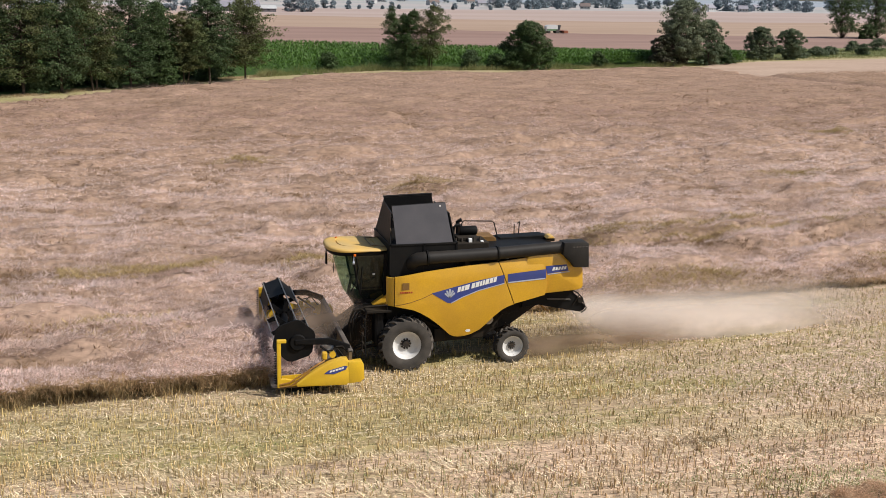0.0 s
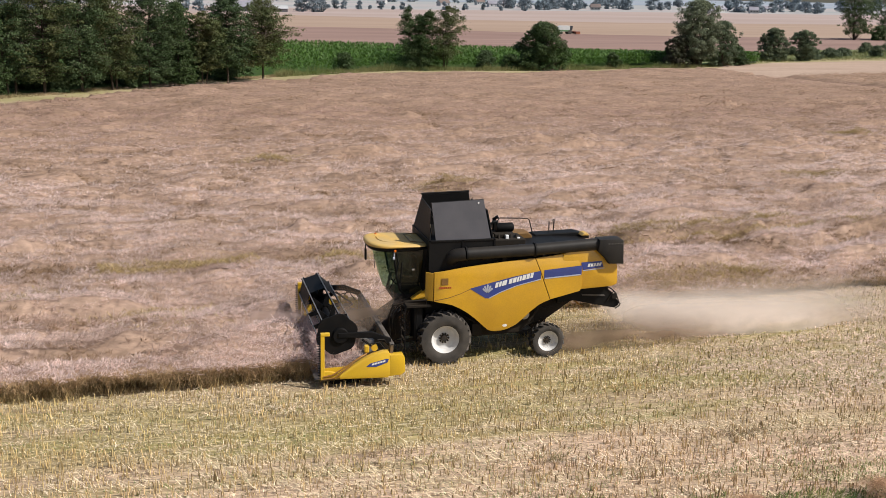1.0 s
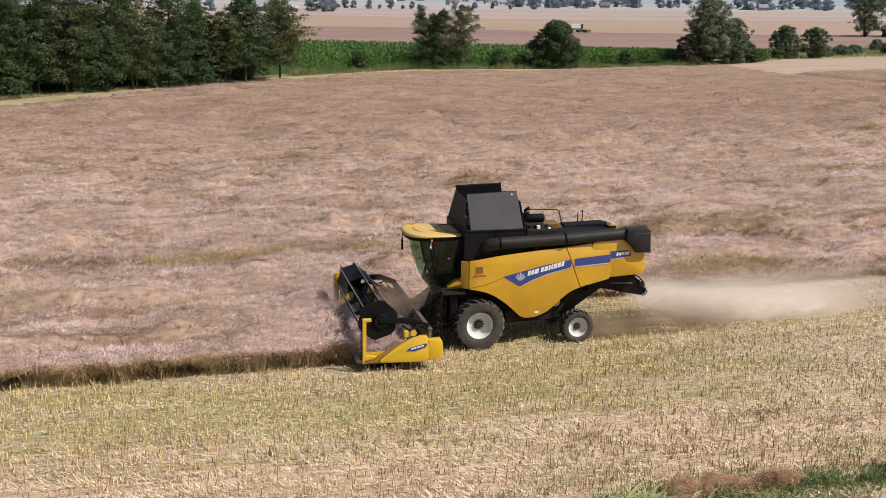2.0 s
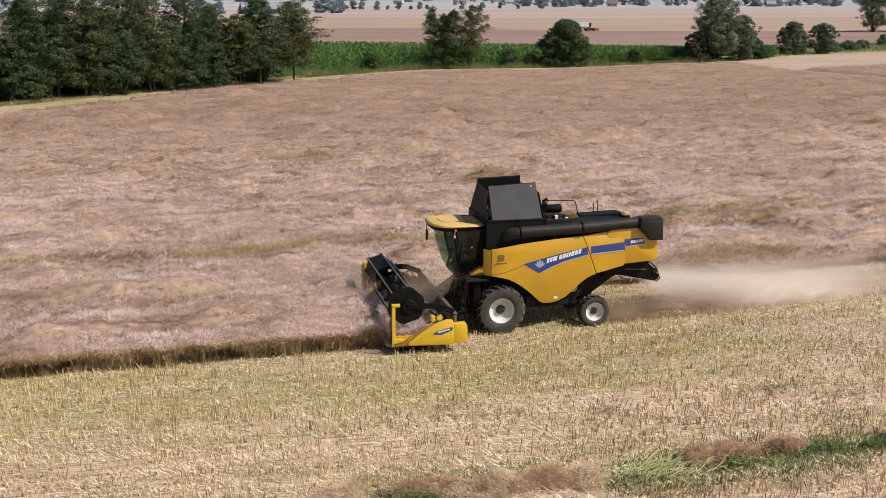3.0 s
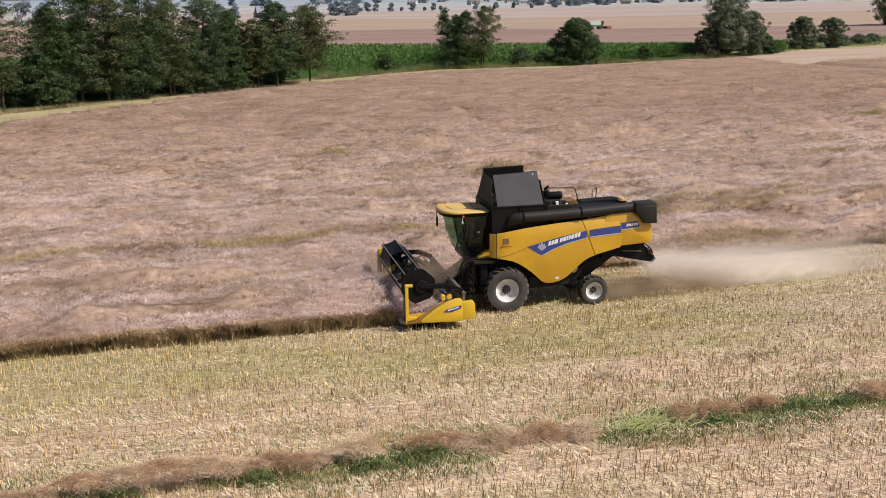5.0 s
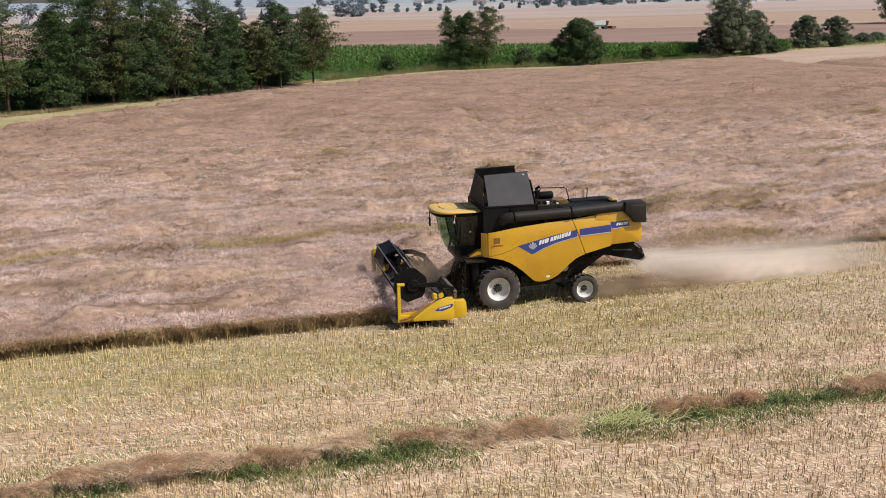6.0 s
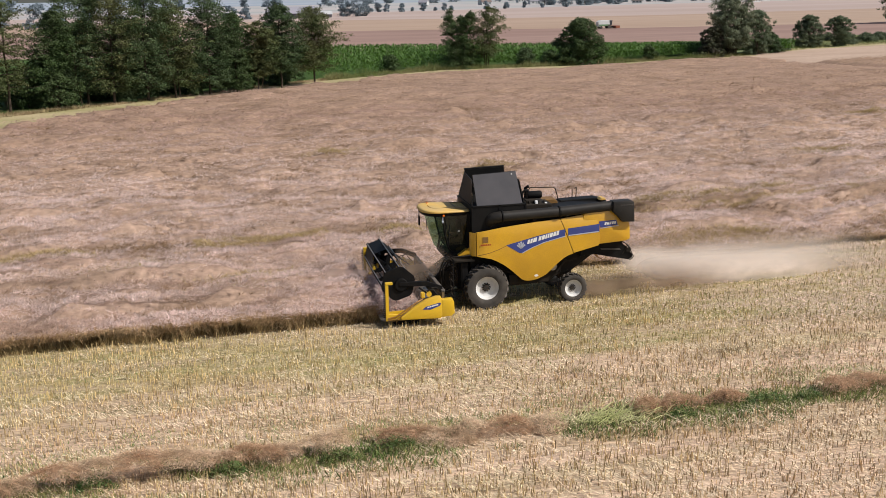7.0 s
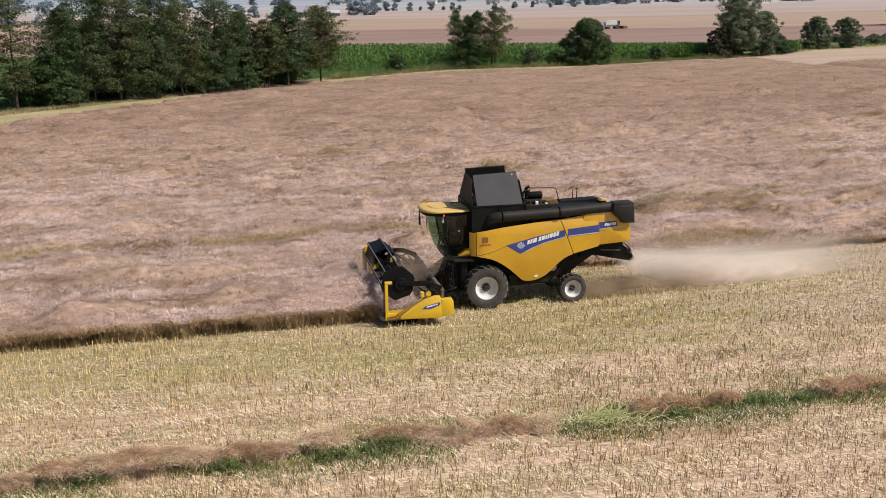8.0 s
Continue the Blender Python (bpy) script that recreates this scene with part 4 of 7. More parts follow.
for side in (-1, 1):
    bm = bmesh.new()
    sheet(bm, [[flank_point(i / 60, j / 10, side) for j in range(11)] for i in range(61)], (0, -side * 0.06, 0))
    flank = part("side_panel", bm, m_yellow, harvester, "bulging yellow side panel with a blue stripe", 40)
    bm = bmesh.new()
    sheet(bm, [[rear_point(i / 14, j / 14, side) for j in range(15)] for i in range(15)], (0, -side * 0.07, 0))
    rear = part("rear_side_panel", bm, m_yellow, harvester, "yellow rear side panel with a blue stripe", 40)
    # blue stripe, silver keyline
    decal("stripe", ([(0.78, 2.51), (1.41, 2.66), (2.2, 2.84), (3.14, 3.0)], [(0.78, 2.50), (1.36, 2.13), (1.75, 2.33), (2.3, 2.53), (3.14, 2.72)]), side, m_blue, flank)
    decal("keyline", ([(1.40, 2.17), (1.75, 2.345), (2.3, 2.545), (3.14, 2.735)], [(1.40, 2.14), (1.75, 2.315), (2.3, 2.515), (3.14, 2.705)]), side, m_silver, flank, 0.009)
    # dark film that paints the shaded line of a crease in the panel
    decal("panel_seam", ([(-0.36, 2.165), (0.1, 2.25), (0.5, 2.375), (0.82, 2.515)], [(-0.36, 2.145), (0.1, 2.23), (0.5, 2.355), (0.82, 2.495)]), side, m_brown, flank, 0.004)
    decal("stripe", ([(3.205, 3.015), (4.53, 3.12)], [(3.25, 2.735), (4.56, 2.82)]), side, m_blue, rear, 0.012)
    decal("keyline", ([(3.27, 2.76), (4.5, 2.84)], [(3.27, 2.72), (4.5, 2.80)]), side, m_silver, rear, 0.016)
    # leaf-like emblem: a fan of slats
    bm = bmesh.new()
    for k in range(-2, 3):
        a = radians(90 + k * 22)
        c, s = math.cos(a), math.sin(a)
        o = Vector((1.36, 0, 2.33))
        w = 0.032
        q = [o + Vector((t * c - e * s, 0, t * s + e * c)) for t, e in ((0.02, -w * 0.4), (0.27 - abs(k) * 0.03, -w), (0.31 - abs(k) * 0.035, 0), (0.27 - abs(k) * 0.03, w), (0.02, w * 0.4))]
        prism(bm, [(p.x, p.z) for p in q], side * 1.507, side * 1.513)
    part("emblem", bm, m_silver, flank, "silver-grey emblem")
    # plain bars in place of the lettering
    bm = bmesh.new()
    x = 1.60
    for k, w in enumerate((0.12, 0.11, 0.17, 0, 0.13, 0.14, 0.09, 0.09, 0.14, 0.13, 0.12)):
        if w == 0:
            x += 0.05
            continue
        z = 2.50 + (x - 1.60) * 0.232
        h = 0.165
        prism(bm, [(x, z), (x + w - 0.025, z + (w - 0.025) * 0.232), (x + w - 0.025 + 0.03, z + (w - 0.025) * 0.232 + h), (x + 0.03, z + h)], side * 1.508, side * 1.514)
        x += w
    parts("letter_bar", bm, m_white, flank, "white bars along the stripe")
    bm = bmesh.new()
    box(bm, -0.16, 0.06, min(side * 1.500, side * 1.508), max(side * 1.500, side * 1.508), 2.66, 2.88)
    part("dealer_sticker", bm, m_brown, flank, "brown square sticker")
    bm = bmesh.new()
    for k in range(6):
        box(bm, -0.24 + k * 0.07, -0.19 + k * 0.07, min(side * 1.500, side * 1.508), max(side * 1.500, side * 1.508), 2.55, 2.60)
    parts("sticker_bar", bm, m_red, flank)
    bm = bmesh.new()
    lathe(bm, [(0.001, 0), (0.055, 0.0), (0.055, 0.012)], (0, 0, 0), sides=20)
    bmesh.ops.transform(bm, matrix=Matrix.Translation((1.98, side * 1.47 + (0 if side > 0 else -0.012), 1.22)) @ Matrix.Diagonal((1.5, 1, 0.8, 1)), verts=bm.verts)
    part("reflector", bm, m_white, flank)
    # narrow front corner panel
    bm = bmesh.new()
    sheet(bm, [[(lerp(-0.62, -0.405, i / 5), side * lerp(1.24, 1.43, (i / 5) ** 0.6), lerp(2.13, 3.04, j)) for j in (0, 0.5, 1)] for i in range(6)], (0.02, -side * 0.05, 0))
    part("corner_panel", bm, m_yellow, harvester, "", 40)

# rear hood
bm = bmesh.new()
prism(bm, [(3.7, 2.25), (3.9, 3.52), (4.10, 3.58), (5.12, 3.62), (5.24, 3.58), (5.74, 3.16), (5.80, 3.06), (5.83, 2.5), (5.80, 2.42), (5.64, 2.36)], -1.46, 1.46, 0.05)
hood = part("rear_hood", bm, m_yellow, harvester, "rounded yellow rear hood", 30)
for side in (-1, 1):
    y0, y1 = sorted((side * 1.462, side * 1.468))
    bm = bmesh.new()
    prism(bm, [(4.58, 2.96), (5.30, 3.03), (5.23, 3.24), (4.52, 3.21)], y0, y1)
    part("stripe", bm, m_blue, hood)
    bm = bmesh.new()
    prism(bm, [(4.59, 2.92), (5.34, 2.985), (5.33, 3.01), (4.585, 2.945)], y0, y1)
    part("keyline", bm, m_silver, hood)
    bm = bmesh.new()
    y0, y1 = sorted((side * 1.464, side * 1.474))
    for k, (x, w) in enumerate(((4.74, 0.075), (4.84, 0.075), (4.94, 0.07), (5.04, 0.07), (5.13, 0.07))):
        z = 3.055 + (x - 4.74) * 0.06
        prism(bm, [(x, z), (x + w, z + 0.004), (x + w + 0.03, z + 0.11), (x + 0.03, z + 0.106)], y0, y1)
    parts("letter_bar", bm, m_white, hood, "white bars on the rear stripe")
# seams, vents
bm = bmesh.new()
for z in (2.62, 2.7, 2.78):
    box(bm, 5.80, 5.835, -0.9, 0.9, z, z + 0.05)
parts("grille_slat", bm, m_black, hood)
bm = bmesh.new()
for y in (-1.2, 1.2):
    box(bm, 5.79, 5.84, y - 0.12, y + 0.12, 2.5, 2.66, 0.01)
parts("tail_light", bm, m_red, hood)

# inner body, axles and arches
bm = bmesh.new()
prism(bm, [(-0.55, 1.55), (-0.5, 3.0), (3.9, 3.38), (5.3, 3.4), (5.5, 2.3), (4.4, 1.7), (3.6, 1.15), (2.6, 0.85), (1.2, 0.75), (0.2, 0.9)], -0.86, 0.86, 0.05)
part("chassis", bm, m_dark, harvester, "grimy dark threshing body and frame")
bm = bmesh.new()
tube(bm, [(0, -1.2, 0.82), (0, 1.2, 0.82)], 0.17, 12)
box(bm, -0.25, 0.25, -0.9, -0.55, 0.62, 1.3, 0.04)
box(bm, -0.25, 0.25, 0.55, 0.9, 0.62, 1.3, 0.04)
part("front_axle", bm, m_dark, harvester)
bm = bmesh.new()
box(bm, 3.44, 3.66, -1.15, 1.15, 0.55, 0.78, 0.04)
tube(bm, [(3.55, -1.1, 0.9), (3.55, 1.1, 0.9)], 0.05, 8)
box(bm, 3.3, 3.8, -0.3, 0.3, 0.7, 1.4, 0.04)
part("rear_axle", bm, m_dark, harvester)
bm = bmesh.new()
for y in (-1.12, 1.12):
    tube(bm, [(2.5, y, 1.5), (3.0, y, 1.75), (3.4, y, 1.62), (3.75, y, 1.7)], 0.035, 8)
    tube(bm, [(2.9, y, 1.2), (3.2, y, 1.6)], 0.05, 8)
    box(bm, 0.95, 1.3, y - 0.1, y + 0.1, 0.85, 1.25, 0.03)
    tube(bm, [(0.5, y, 1.6), (1.3, y, 1.15), (2.2, y, 1.1)], 0.04, 8)
parts("hose", bm, m_dark, harvester)
bm = bmesh.new()
for y in (-1.14, 1.14):
    for x, z, r in ((2.75, 1.45, 0.16), (3.1, 2.0, 0.11), (1.1, 1.9, 0.2)):
        lathe(bm, [(0.02, -0.03), (r, -0.03), (r * 0.85, 0), (r, 0.03), (0.02, 0.03)], (x, y, z), sides=20)
parts("belt_pulley", bm, m_steel, harvester)
bm = bmesh.new()
box(bm, 2.62, 2.7, -1.2, -1.12, 1.85, 2.0)
box(bm, 2.95, 3.05, -1.2, -1.12, 1.7, 1.76)
parts("grease_fitting", bm, m_white, harvester)


def wheel(x, y, z, R, width, rim_r, lugs, side, grip):
    """Rim with a hub under the machine, a lugged tyre on it. side: which way its outer face looks along y."""
    s = side
    bm = bmesh.new()
    lathe(bm, [(rim_r * 1.0, s * width * 0.46), (rim_r * 0.96, s * width * 0.42), (rim_r * 0.90, s * width * 0.30), (rim_r * 0.80, s * width * 0.16), (rim_r * 0.62, s * width * 0.10), (rim_r * 0.34, s * width * 0.12), (rim_r * 0.3, s * width * 0.12), (0.001, s * width * 0.12)], (0, 0, 0), sides=40)
    lathe(bm, [(rim_r, s * width * 0.46), (rim_r * 1.02, -s * width * 0.45)], (0, 0, 0), sides=40)
    ob = part("wheel", bm, m_rim, harvester, "white steel wheel with a dusty lugged tyre", 35)
    ob.location = (x, y, z)
    bm = bmesh.new()
    sh = [(rim_r * 0.99, -0.46), (rim_r * 1.06, -0.5), (lerp(rim_r, R, 0.45), -0.54), (lerp(rim_r, R, 0.78), -0.5), (R * 0.90, -0.42), (R * 0.905, -0.2), (R * 0.905, 0.2), (R * 0.90, 0.42), (lerp(rim_r, R, 0.78), 0.5), (lerp(rim_r, R, 0.45), 0.54), (rim_r * 1.06, 0.5), (rim_r * 0.99, 0.46)]
    rings_t = lathe(bm, [(r, h * width) for r, h in sh], (0, 0, 0), sides=64)
    for k in range(lugs):
        for half in (-1, 1):
            a0 = 2 * math.pi * (k + (0.5 if half > 0 else 0)) / lugs
            row = []
            for q, (h, da) in enumerate(((0.02, 0.0), (0.25, 0.10), (0.44, 0.19), (0.5, 0.22))):
                rad0 = R * 0.89 if h < 0.45 else R * 0.85
                rad1 = R if h < 0.4 else (R * 0.985 if h < 0.47 else R * 0.93)
                wd = grip / R
                y_ = half * h * width * 1.01
                row.append([(rad * math.cos(a0 - da + e), y_, rad * math.sin(a0 - da + e)) for rad, e in ((rad0, -wd), (rad1, -wd * 0.7), (rad1, wd * 0.7), (rad0, wd))])
            V = [[bm.verts.new(p) for p in r_] for r_ in row]
            for i in range(3):
                for j in range(3):
                    bm.faces.new((V[i][j], V[i + 1][j], V[i + 1][j + 1], V[i][j + 1]))
            bm.faces.new(V[0]), bm.faces.new(V[3][::-1])
            near_v = min(rings_t[5 if half < 0 else 6], key=lambda q_: (q_.co - V[1][0].co).length)
            bm.faces.new((V[1][0], V[1][3], near_v))
    part("tyre", bm, m_tyre, ob, "dusty black rubber tyre with deep lugs", 40)
    bm = bmesh.new()
    lathe(bm, [(0.001, s * width * 0.26), (rim_r * 0.21, s * width * 0.26), (rim_r * 0.25, s * width * 0.12)], (0, 0, 0), sides=20)
    for k in range(10):
        a = 2 * math.pi * k / 10
        c, d = rim_r * 0.32 * math.cos(a), rim_r * 0.32 * math.sin(a)
        tube(bm, [(c, s * width * 0.11, d), (c, s * width * 0.18, d)], rim_r * 0.075, 6)
    part("hub", bm, m_hub, ob, "dark hub with a ring of bolts", 40)
    return ob


for side in (-1, 1):
    wheel(0.0, side * 1.24, 0.86, 0.88, 0.60, 0.46, 20, side, 0.045)
    wheel(3.53, side * 1.18, 0.565, 0.575, 0.42, 0.345, 18, side, 0.032)

# grain tank, opened flaps
bm = bmesh.new()
prism(bm, [(-0.5, 2.95), (-0.5, 4.02), (1.62, 4.05), (1.62, 3.2)], -1.24, 1.24, 0.02)
tank = part("grain_tank", bm, m_black, harvester, "black sheet-metal grain tank")
bm = bmesh.new()
for q in (-0.52, 0.55, 1.6):
    box(bm, q, q + 0.05, -1.265, 1.265, 3.1, 4.06)
box(bm, -0.53, 1.64, -1.265, 1.265, 4.0, 4.06, 0.01)
parts("tank_rib", bm, m_black, tank)
for name, quad, back in (
        ("tank_flap", ((-0.30, -1.22, 4.03), (1.50, -1.22, 4.07), (1.27, -1.06, 5.30), (-0.42, -1.06, 5.23)), (0, 0.035, 0)),
        ("tank_flap", ((-0.40, 1.22, 4.03), (1.58, 1.22, 4.07), (1.36, 1.10, 5.15), (-0.24, 1.10, 5.10)), (0, -0.035, 0)),
        ("tank_flap", ((-0.50, -1.18, 4.04), (-0.50, 1.18, 4.04), (-0.28, 1.02, 5.02), (-0.40, -0.86, 4.98)), (0.035, 0, 0)),
        ("tank_flap", ((1.60, -1.18, 4.06), (1.60, 1.18, 4.06), (1.44, 0.98, 4.95), (1.44, -0.98, 4.95)), (-0.035, 0, 0))):
    a, b, c, d = (Vector(p) for p in quad)
    bm = bmesh.new()
    sheet(bm, [[lerp(lerp(a, b, i / 4), lerp(d, c, i / 4), j / 4) for j in range(5)] for i in range(5)], back)
    f = part(name, bm, m_flap if abs(back[1]) > 0 and back[1] > 0 else m_black, tank, "open dark grey grain tank flap")
bm = bmesh.new()
tube(bm, [(-0.26, 1.115, 5.13), (1.38, 1.115, 5.18)], 0.035, 8)
tube(bm, [(-0.44, -1.05, 5.235), (1.28, -1.05, 5.305)], 0.012, 6)
parts("flap_rim", bm, m_black, tank)
bm = bmesh.new()
lathe(bm, [(0.001, 0), (0.028, 0), (0.028, 0.02)], (1.10, -1.095, 5.20), sides=14)
part("flap_latch", bm, m_white, tank)
bm = bmesh.new()
tube(bm, [(-0.35, -0.9, 4.1), (-0.46, -1.08, 4.55)], 0.015, 6)
tube(bm, [(-0.46, -1.02, 4.95), (-0.30, -0.7, 4.7)], 0.012, 6)
parts("flap_stay", bm, m_steel, tank)

# unloading auger folded along the machine
bm = bmesh.new()
tube(bm, [(0.62, -1.38, 3.62), (2.9, -1.38, 3.68), (5.2, -1.38, 3.80)], 0.195, 20)
auger = part("unloading_auger", bm, m_auger, harvester, "long black unloading auger folded back", 40)
bm = bmesh.new()
tube(bm, [(0.20, -1.10, 3.36), (0.24, -1.24, 3.50), (0.36, -1.35, 3.59), (0.62, -1.38, 3.62)], 0.21, 20)
part("elbow", bm, m_auger, auger, "", 40)
bm = bmesh.new()
for x in (0.62, 2.9):
    tube(bm, [(x, -1.38, 3.62 + (x - 0.62) * 0.026), (x + 0.05, -1.38, 3.621 + (x - 0.62) * 0.026)], 0.235, 20)
parts("flange", bm, m_black, auger, "", 40)
bm = bmesh.new()
prism(bm, [(5.02, 3.60), (5.05, 3.99), (5.80, 4.0), (5.89, 3.93), (5.93, 3.15), (5.42, 3.17), (5.30, 3.34)], -1.66, -1.14, 0.05)
spout = part("spout", bm, m_auger, auger, "black rubber-lipped discharge spout", 35)
bm = bmesh.new()
for k in range(5):
    box(bm, 5.36 + k * 0.11, 5.385 + k * 0.11, -1.672, -1.655, 3.83, 3.855)
parts("rivet", bm, m_steel, auger)
bm = bmesh.new()
for x in (1.9, 3.7):
    prism(bm, [(x, 3.25), (x + 0.12, 3.25), (x + 0.16, 3.62), (x - 0.04, 3.62)], -1.32, -1.05)
tube(bm, [(0.8, -1.2, 3.38), (1.6, -1.22, 3.42), (2.4, -1.2, 3.44), (3.6, -1.22, 3.48)], 0.03, 8)
tube(bm, [(1.2, -1.26, 3.36), (1.5, -1.28, 3.46), (1.7, -1.26, 3.38)], 0.025, 8)
parts("auger_cradle", bm, m_dark, harvester)
bm = bmesh.new()
for x in (2.6, 3.0, 3.25, 3.75):
    box(bm, x, x + 0.09, -1.27, -1.2, 3.46, 3.5)
parts("clamp", bm, m_steel, harvester)

# engine deck
bm = bmesh.new()
prism(bm, [(1.62, 3.2), (1.62, 3.62), (4.0, 3.72), (5.2, 3.66), (5.2, 3.3)], -1.1, 1.15, 0.03)
part("engine_deck", bm, m_black, harvester, "black engine deck behind the tank")
bm = bmesh.new()
lathe(bm, [(0.001, -0.29), (0.13, -0.29), (0.15, -0.26), (0.15, 0.1), (0.155, 0.12), (0.155, 0.26), (0.12, 0.3), (0.001, 0.3)], (2.35, 0.1, 4.12), axis="x", sides=24)
part("air_filter", bm, m_black, harvester, "black cylindrical air filter", 40)
bm = bmesh.new()
tube(bm, [(1.88, 0.1, 3.65), (1.86, 0.1, 4.1), (1.88, 0.1, 4.24), (1.96, 0.1, 4.31), (2.08, 0.1, 4.31), (2.14, 0.1, 4.22), (2.16, 0.1, 4.12)], 0.05, 10)
tube(bm, [(2.1, 0.45, 3.6), (2.1, 0.45, 4.35), (2.22, 0.4, 4.42)], 0.07, 12)
part("exhaust_pipe", bm, m_black, harvester, "", 40)
bm = bmesh.new()
box(bm, 1.75, 2.9, -0.55, 0.75, 3.6, 3.86, 0.04)
box(bm, 1.9, 2.4, -0.3, 0.3, 3.85, 3.99, 0.03)
for k in range(5):
    tube(bm, [(1.8 + k * 0.2, -0.5, 3.8), (1.85 + k * 0.2, -0.3, 3.95), (1.95 + k * 0.2, 0.0, 3.9)], 0.03, 8)
part("engine", bm, m_dark, harvester, "dark engine block with hoses")
bm = bmesh.new()
box(bm, 2.22, 2.34, -0.5, -0.38, 3.84, 3.98, 0.02)
box(bm, 2.62, 2.72, -0.5, -0.42, 3.78, 3.9, 0.015)
parts("filler_bottle", bm, m_white, harvester)
bm = bmesh.new()
prism(bm, [(2.76, 3.65), (2.76, 3.86), (3.28, 3.87), (3.38, 3.78), (3.42, 3.65)], 0.3, 0.9, 0.03)
part("cooler_cover", bm, m_brown, harvester, "dusty brown engine cover")
bm = bmesh.new()
prism(bm, [(3.5, 3.62), (3.56, 3.76), (5.05, 3.80), (5.25, 3.75), (5.5, 3.66), (5.5, 3.56)], 0.42, 0.95, 0.03)
part("screen_cover", bm, m_black, harvester, "black rotary screen cover")
bm = bmesh.new()
prism(bm, [(5.1, 3.74), (5.38, 3.74), (5.3, 3.83), (5.18, 3.82)], 0.1, 0.5, 0.02)
part("cap", bm, m_yellow_dusty, harvester)
bm = bmesh.new()
tube(bm, [(2.36, 0.95, 3.7), (2.38, 0.95, 4.18), (2.44, 0.95, 4.26), (3.42, 0.95, 4.22), (3.5, 0.95, 4.16), (3.62, 0.95, 3.72)], 0.02, 8)
tube(bm, [(4.2, 0.9, 3.7), (4.2, 0.9, 4.1)], 0.02, 8)
tube(bm, [(4.36, 0.9, 3.7), (4.38, 0.9, 4.18), (4.3, 0.9, 4.12)], 0.02, 8)
parts("handrail", bm, m_dark, harvester, "thin dark steel handrail")

# straw chopper and spreader at the back
bm = bmesh.new()
prism(bm, [(3.9, 1.74), (3.95, 2.3), (5.66, 2.36), (5.70, 2.14), (5.84, 2.03), (6.13, 1.66), (6.10, 1.57), (5.95, 1.48), (5.1, 1.66), (4.5, 1.80)], -1.02, 1.02, 0.03)
chopper = part("straw_chopper", bm, m_black, harvester, "black straw chopper hood under the tail")
bm = bmesh.new()
for y in (-1.06, 1.06):
    tube(bm, [(5.62, y, 2.26), (5.80, y, 2.16), (5.98, y, 1.98), (6.10, y, 1.66)], 0.022, 6)
    tube(bm, [(5.66, y, 1.74), (5.88, y, 2.08)], 0.018, 6)
    lathe(bm, [(0.01, -0.02), (0.10, -0.02), (0.10, 0.02), (0.01, 0.02)], (5.92, y, 1.90), sides=14)
parts("chopper_link", bm, m_dark, chopper)
bm = bmesh.new()
for y in (-1.04, 1.04):
    prism(bm, [(4.75, 2.02), (5.55, 1.97), (5.60, 1.91), (4.78, 1.97)], y - 0.012, y + 0.012)
    prism(bm, [(5.96, 1.49), (6.11, 1.58), (6.14, 1.66), (6.16, 1.62), (6.12, 1.54), (5.97, 1.45)], y - 0.02, y + 0.02)
parts("chopper_strip", bm, m_steelgrey, chopper, "dusty grey steel strip")
bm = bmesh.new()
for k in range(15):
    y = -0.95 + k * 0.1357
    tube(bm, [(4.62, y, 1.78), (4.72, y, 1.62), (4.88, y, 1.54)], 0.011, 5)
parts("rake_tine", bm, m_rod, chopper, "thin rusty tine")

# cab
LEV = ((2.12, -1.50, 0.58, 0.26), (2.3, -1.74, 0.68, 0.30), (2.75, -1.90, 0.76, 0.34), (3.25, -2.03, 0.82, 0.38), (3.74, -2.15, 0.88, 0.42))


def cab_ring(z, grow=0.0, count=13):
    """Half of the cab's outline from its rear corner round the curved front to the other side, at a height."""
    zs = [l[0] for l in LEV]
    xf, yw, bul = (float(np.interp(z, zs, [l[k] for l in LEV])) for k in (1, 2, 3))
    yw, xf = yw + grow, xf - grow
    xc = xf + bul + 0.12
    pts = [(-0.52, -yw, z), (-1.0, -yw - 0.01, z), (xc, -yw, z)]
    for k in range(1, count):
        a = math.pi * k / count
        pts.append((xc - (xc - xf) * math.sin(a) ** 0.75, -yw * math.cos(a), z))
    return pts + [(xc, yw, z), (-1.0, yw + 0.01, z), (-0.52, yw, z)]


zs = np.linspace(2.16, 3.72, 9)
rings = [cab_ring(z) for z in zs]
bm = bmesh.new()
box(bm, -1.55, -0.5, -0.62, 0.62, 2.02, 2.2, 0.05)
box(bm, -0.62, -0.5, -0.88, 0.88, 2.1, 3.74)
for pair in ((2, 0.035), (len(rings[0]) - 3, 0.035), (0, 0.05), (len(rings[0]) - 1, 0.05)):
    tube(bm, [r[pair[0]] for r in rings], pair[1], 8)
for z in (2.16, 3.72):
    tube(bm, cab_ring(z), 0.03, 8)
cab = part("cab_frame", bm, m_black, harvester, "black cab frame with curved tinted glazing")
n = len(rings[0])
for name, i0, i1, mm in (("windscreen", 2, n - 3, m_glass), ("side_window", 0, 2, m_glass_dark), ("side_window", n - 3, n - 1, m_glass_dark)):
    bm = bmesh.new()
    V = [[bm.verts.new(r[i]) for r in rings] for i in range(i0, i1 + 1)]
    for i in range(len(V) - 1):
        for j in range(len(zs) - 1):
            bm.faces.new((V[i][j], V[i + 1][j], V[i + 1][j + 1], V[i][j + 1]))
    part(name, bm, mm, cab, "", 60)
bm = bmesh.new()
box(bm, -1.25, -0.75, -0.28, 0.28, 2.2, 2.62, 0.08)
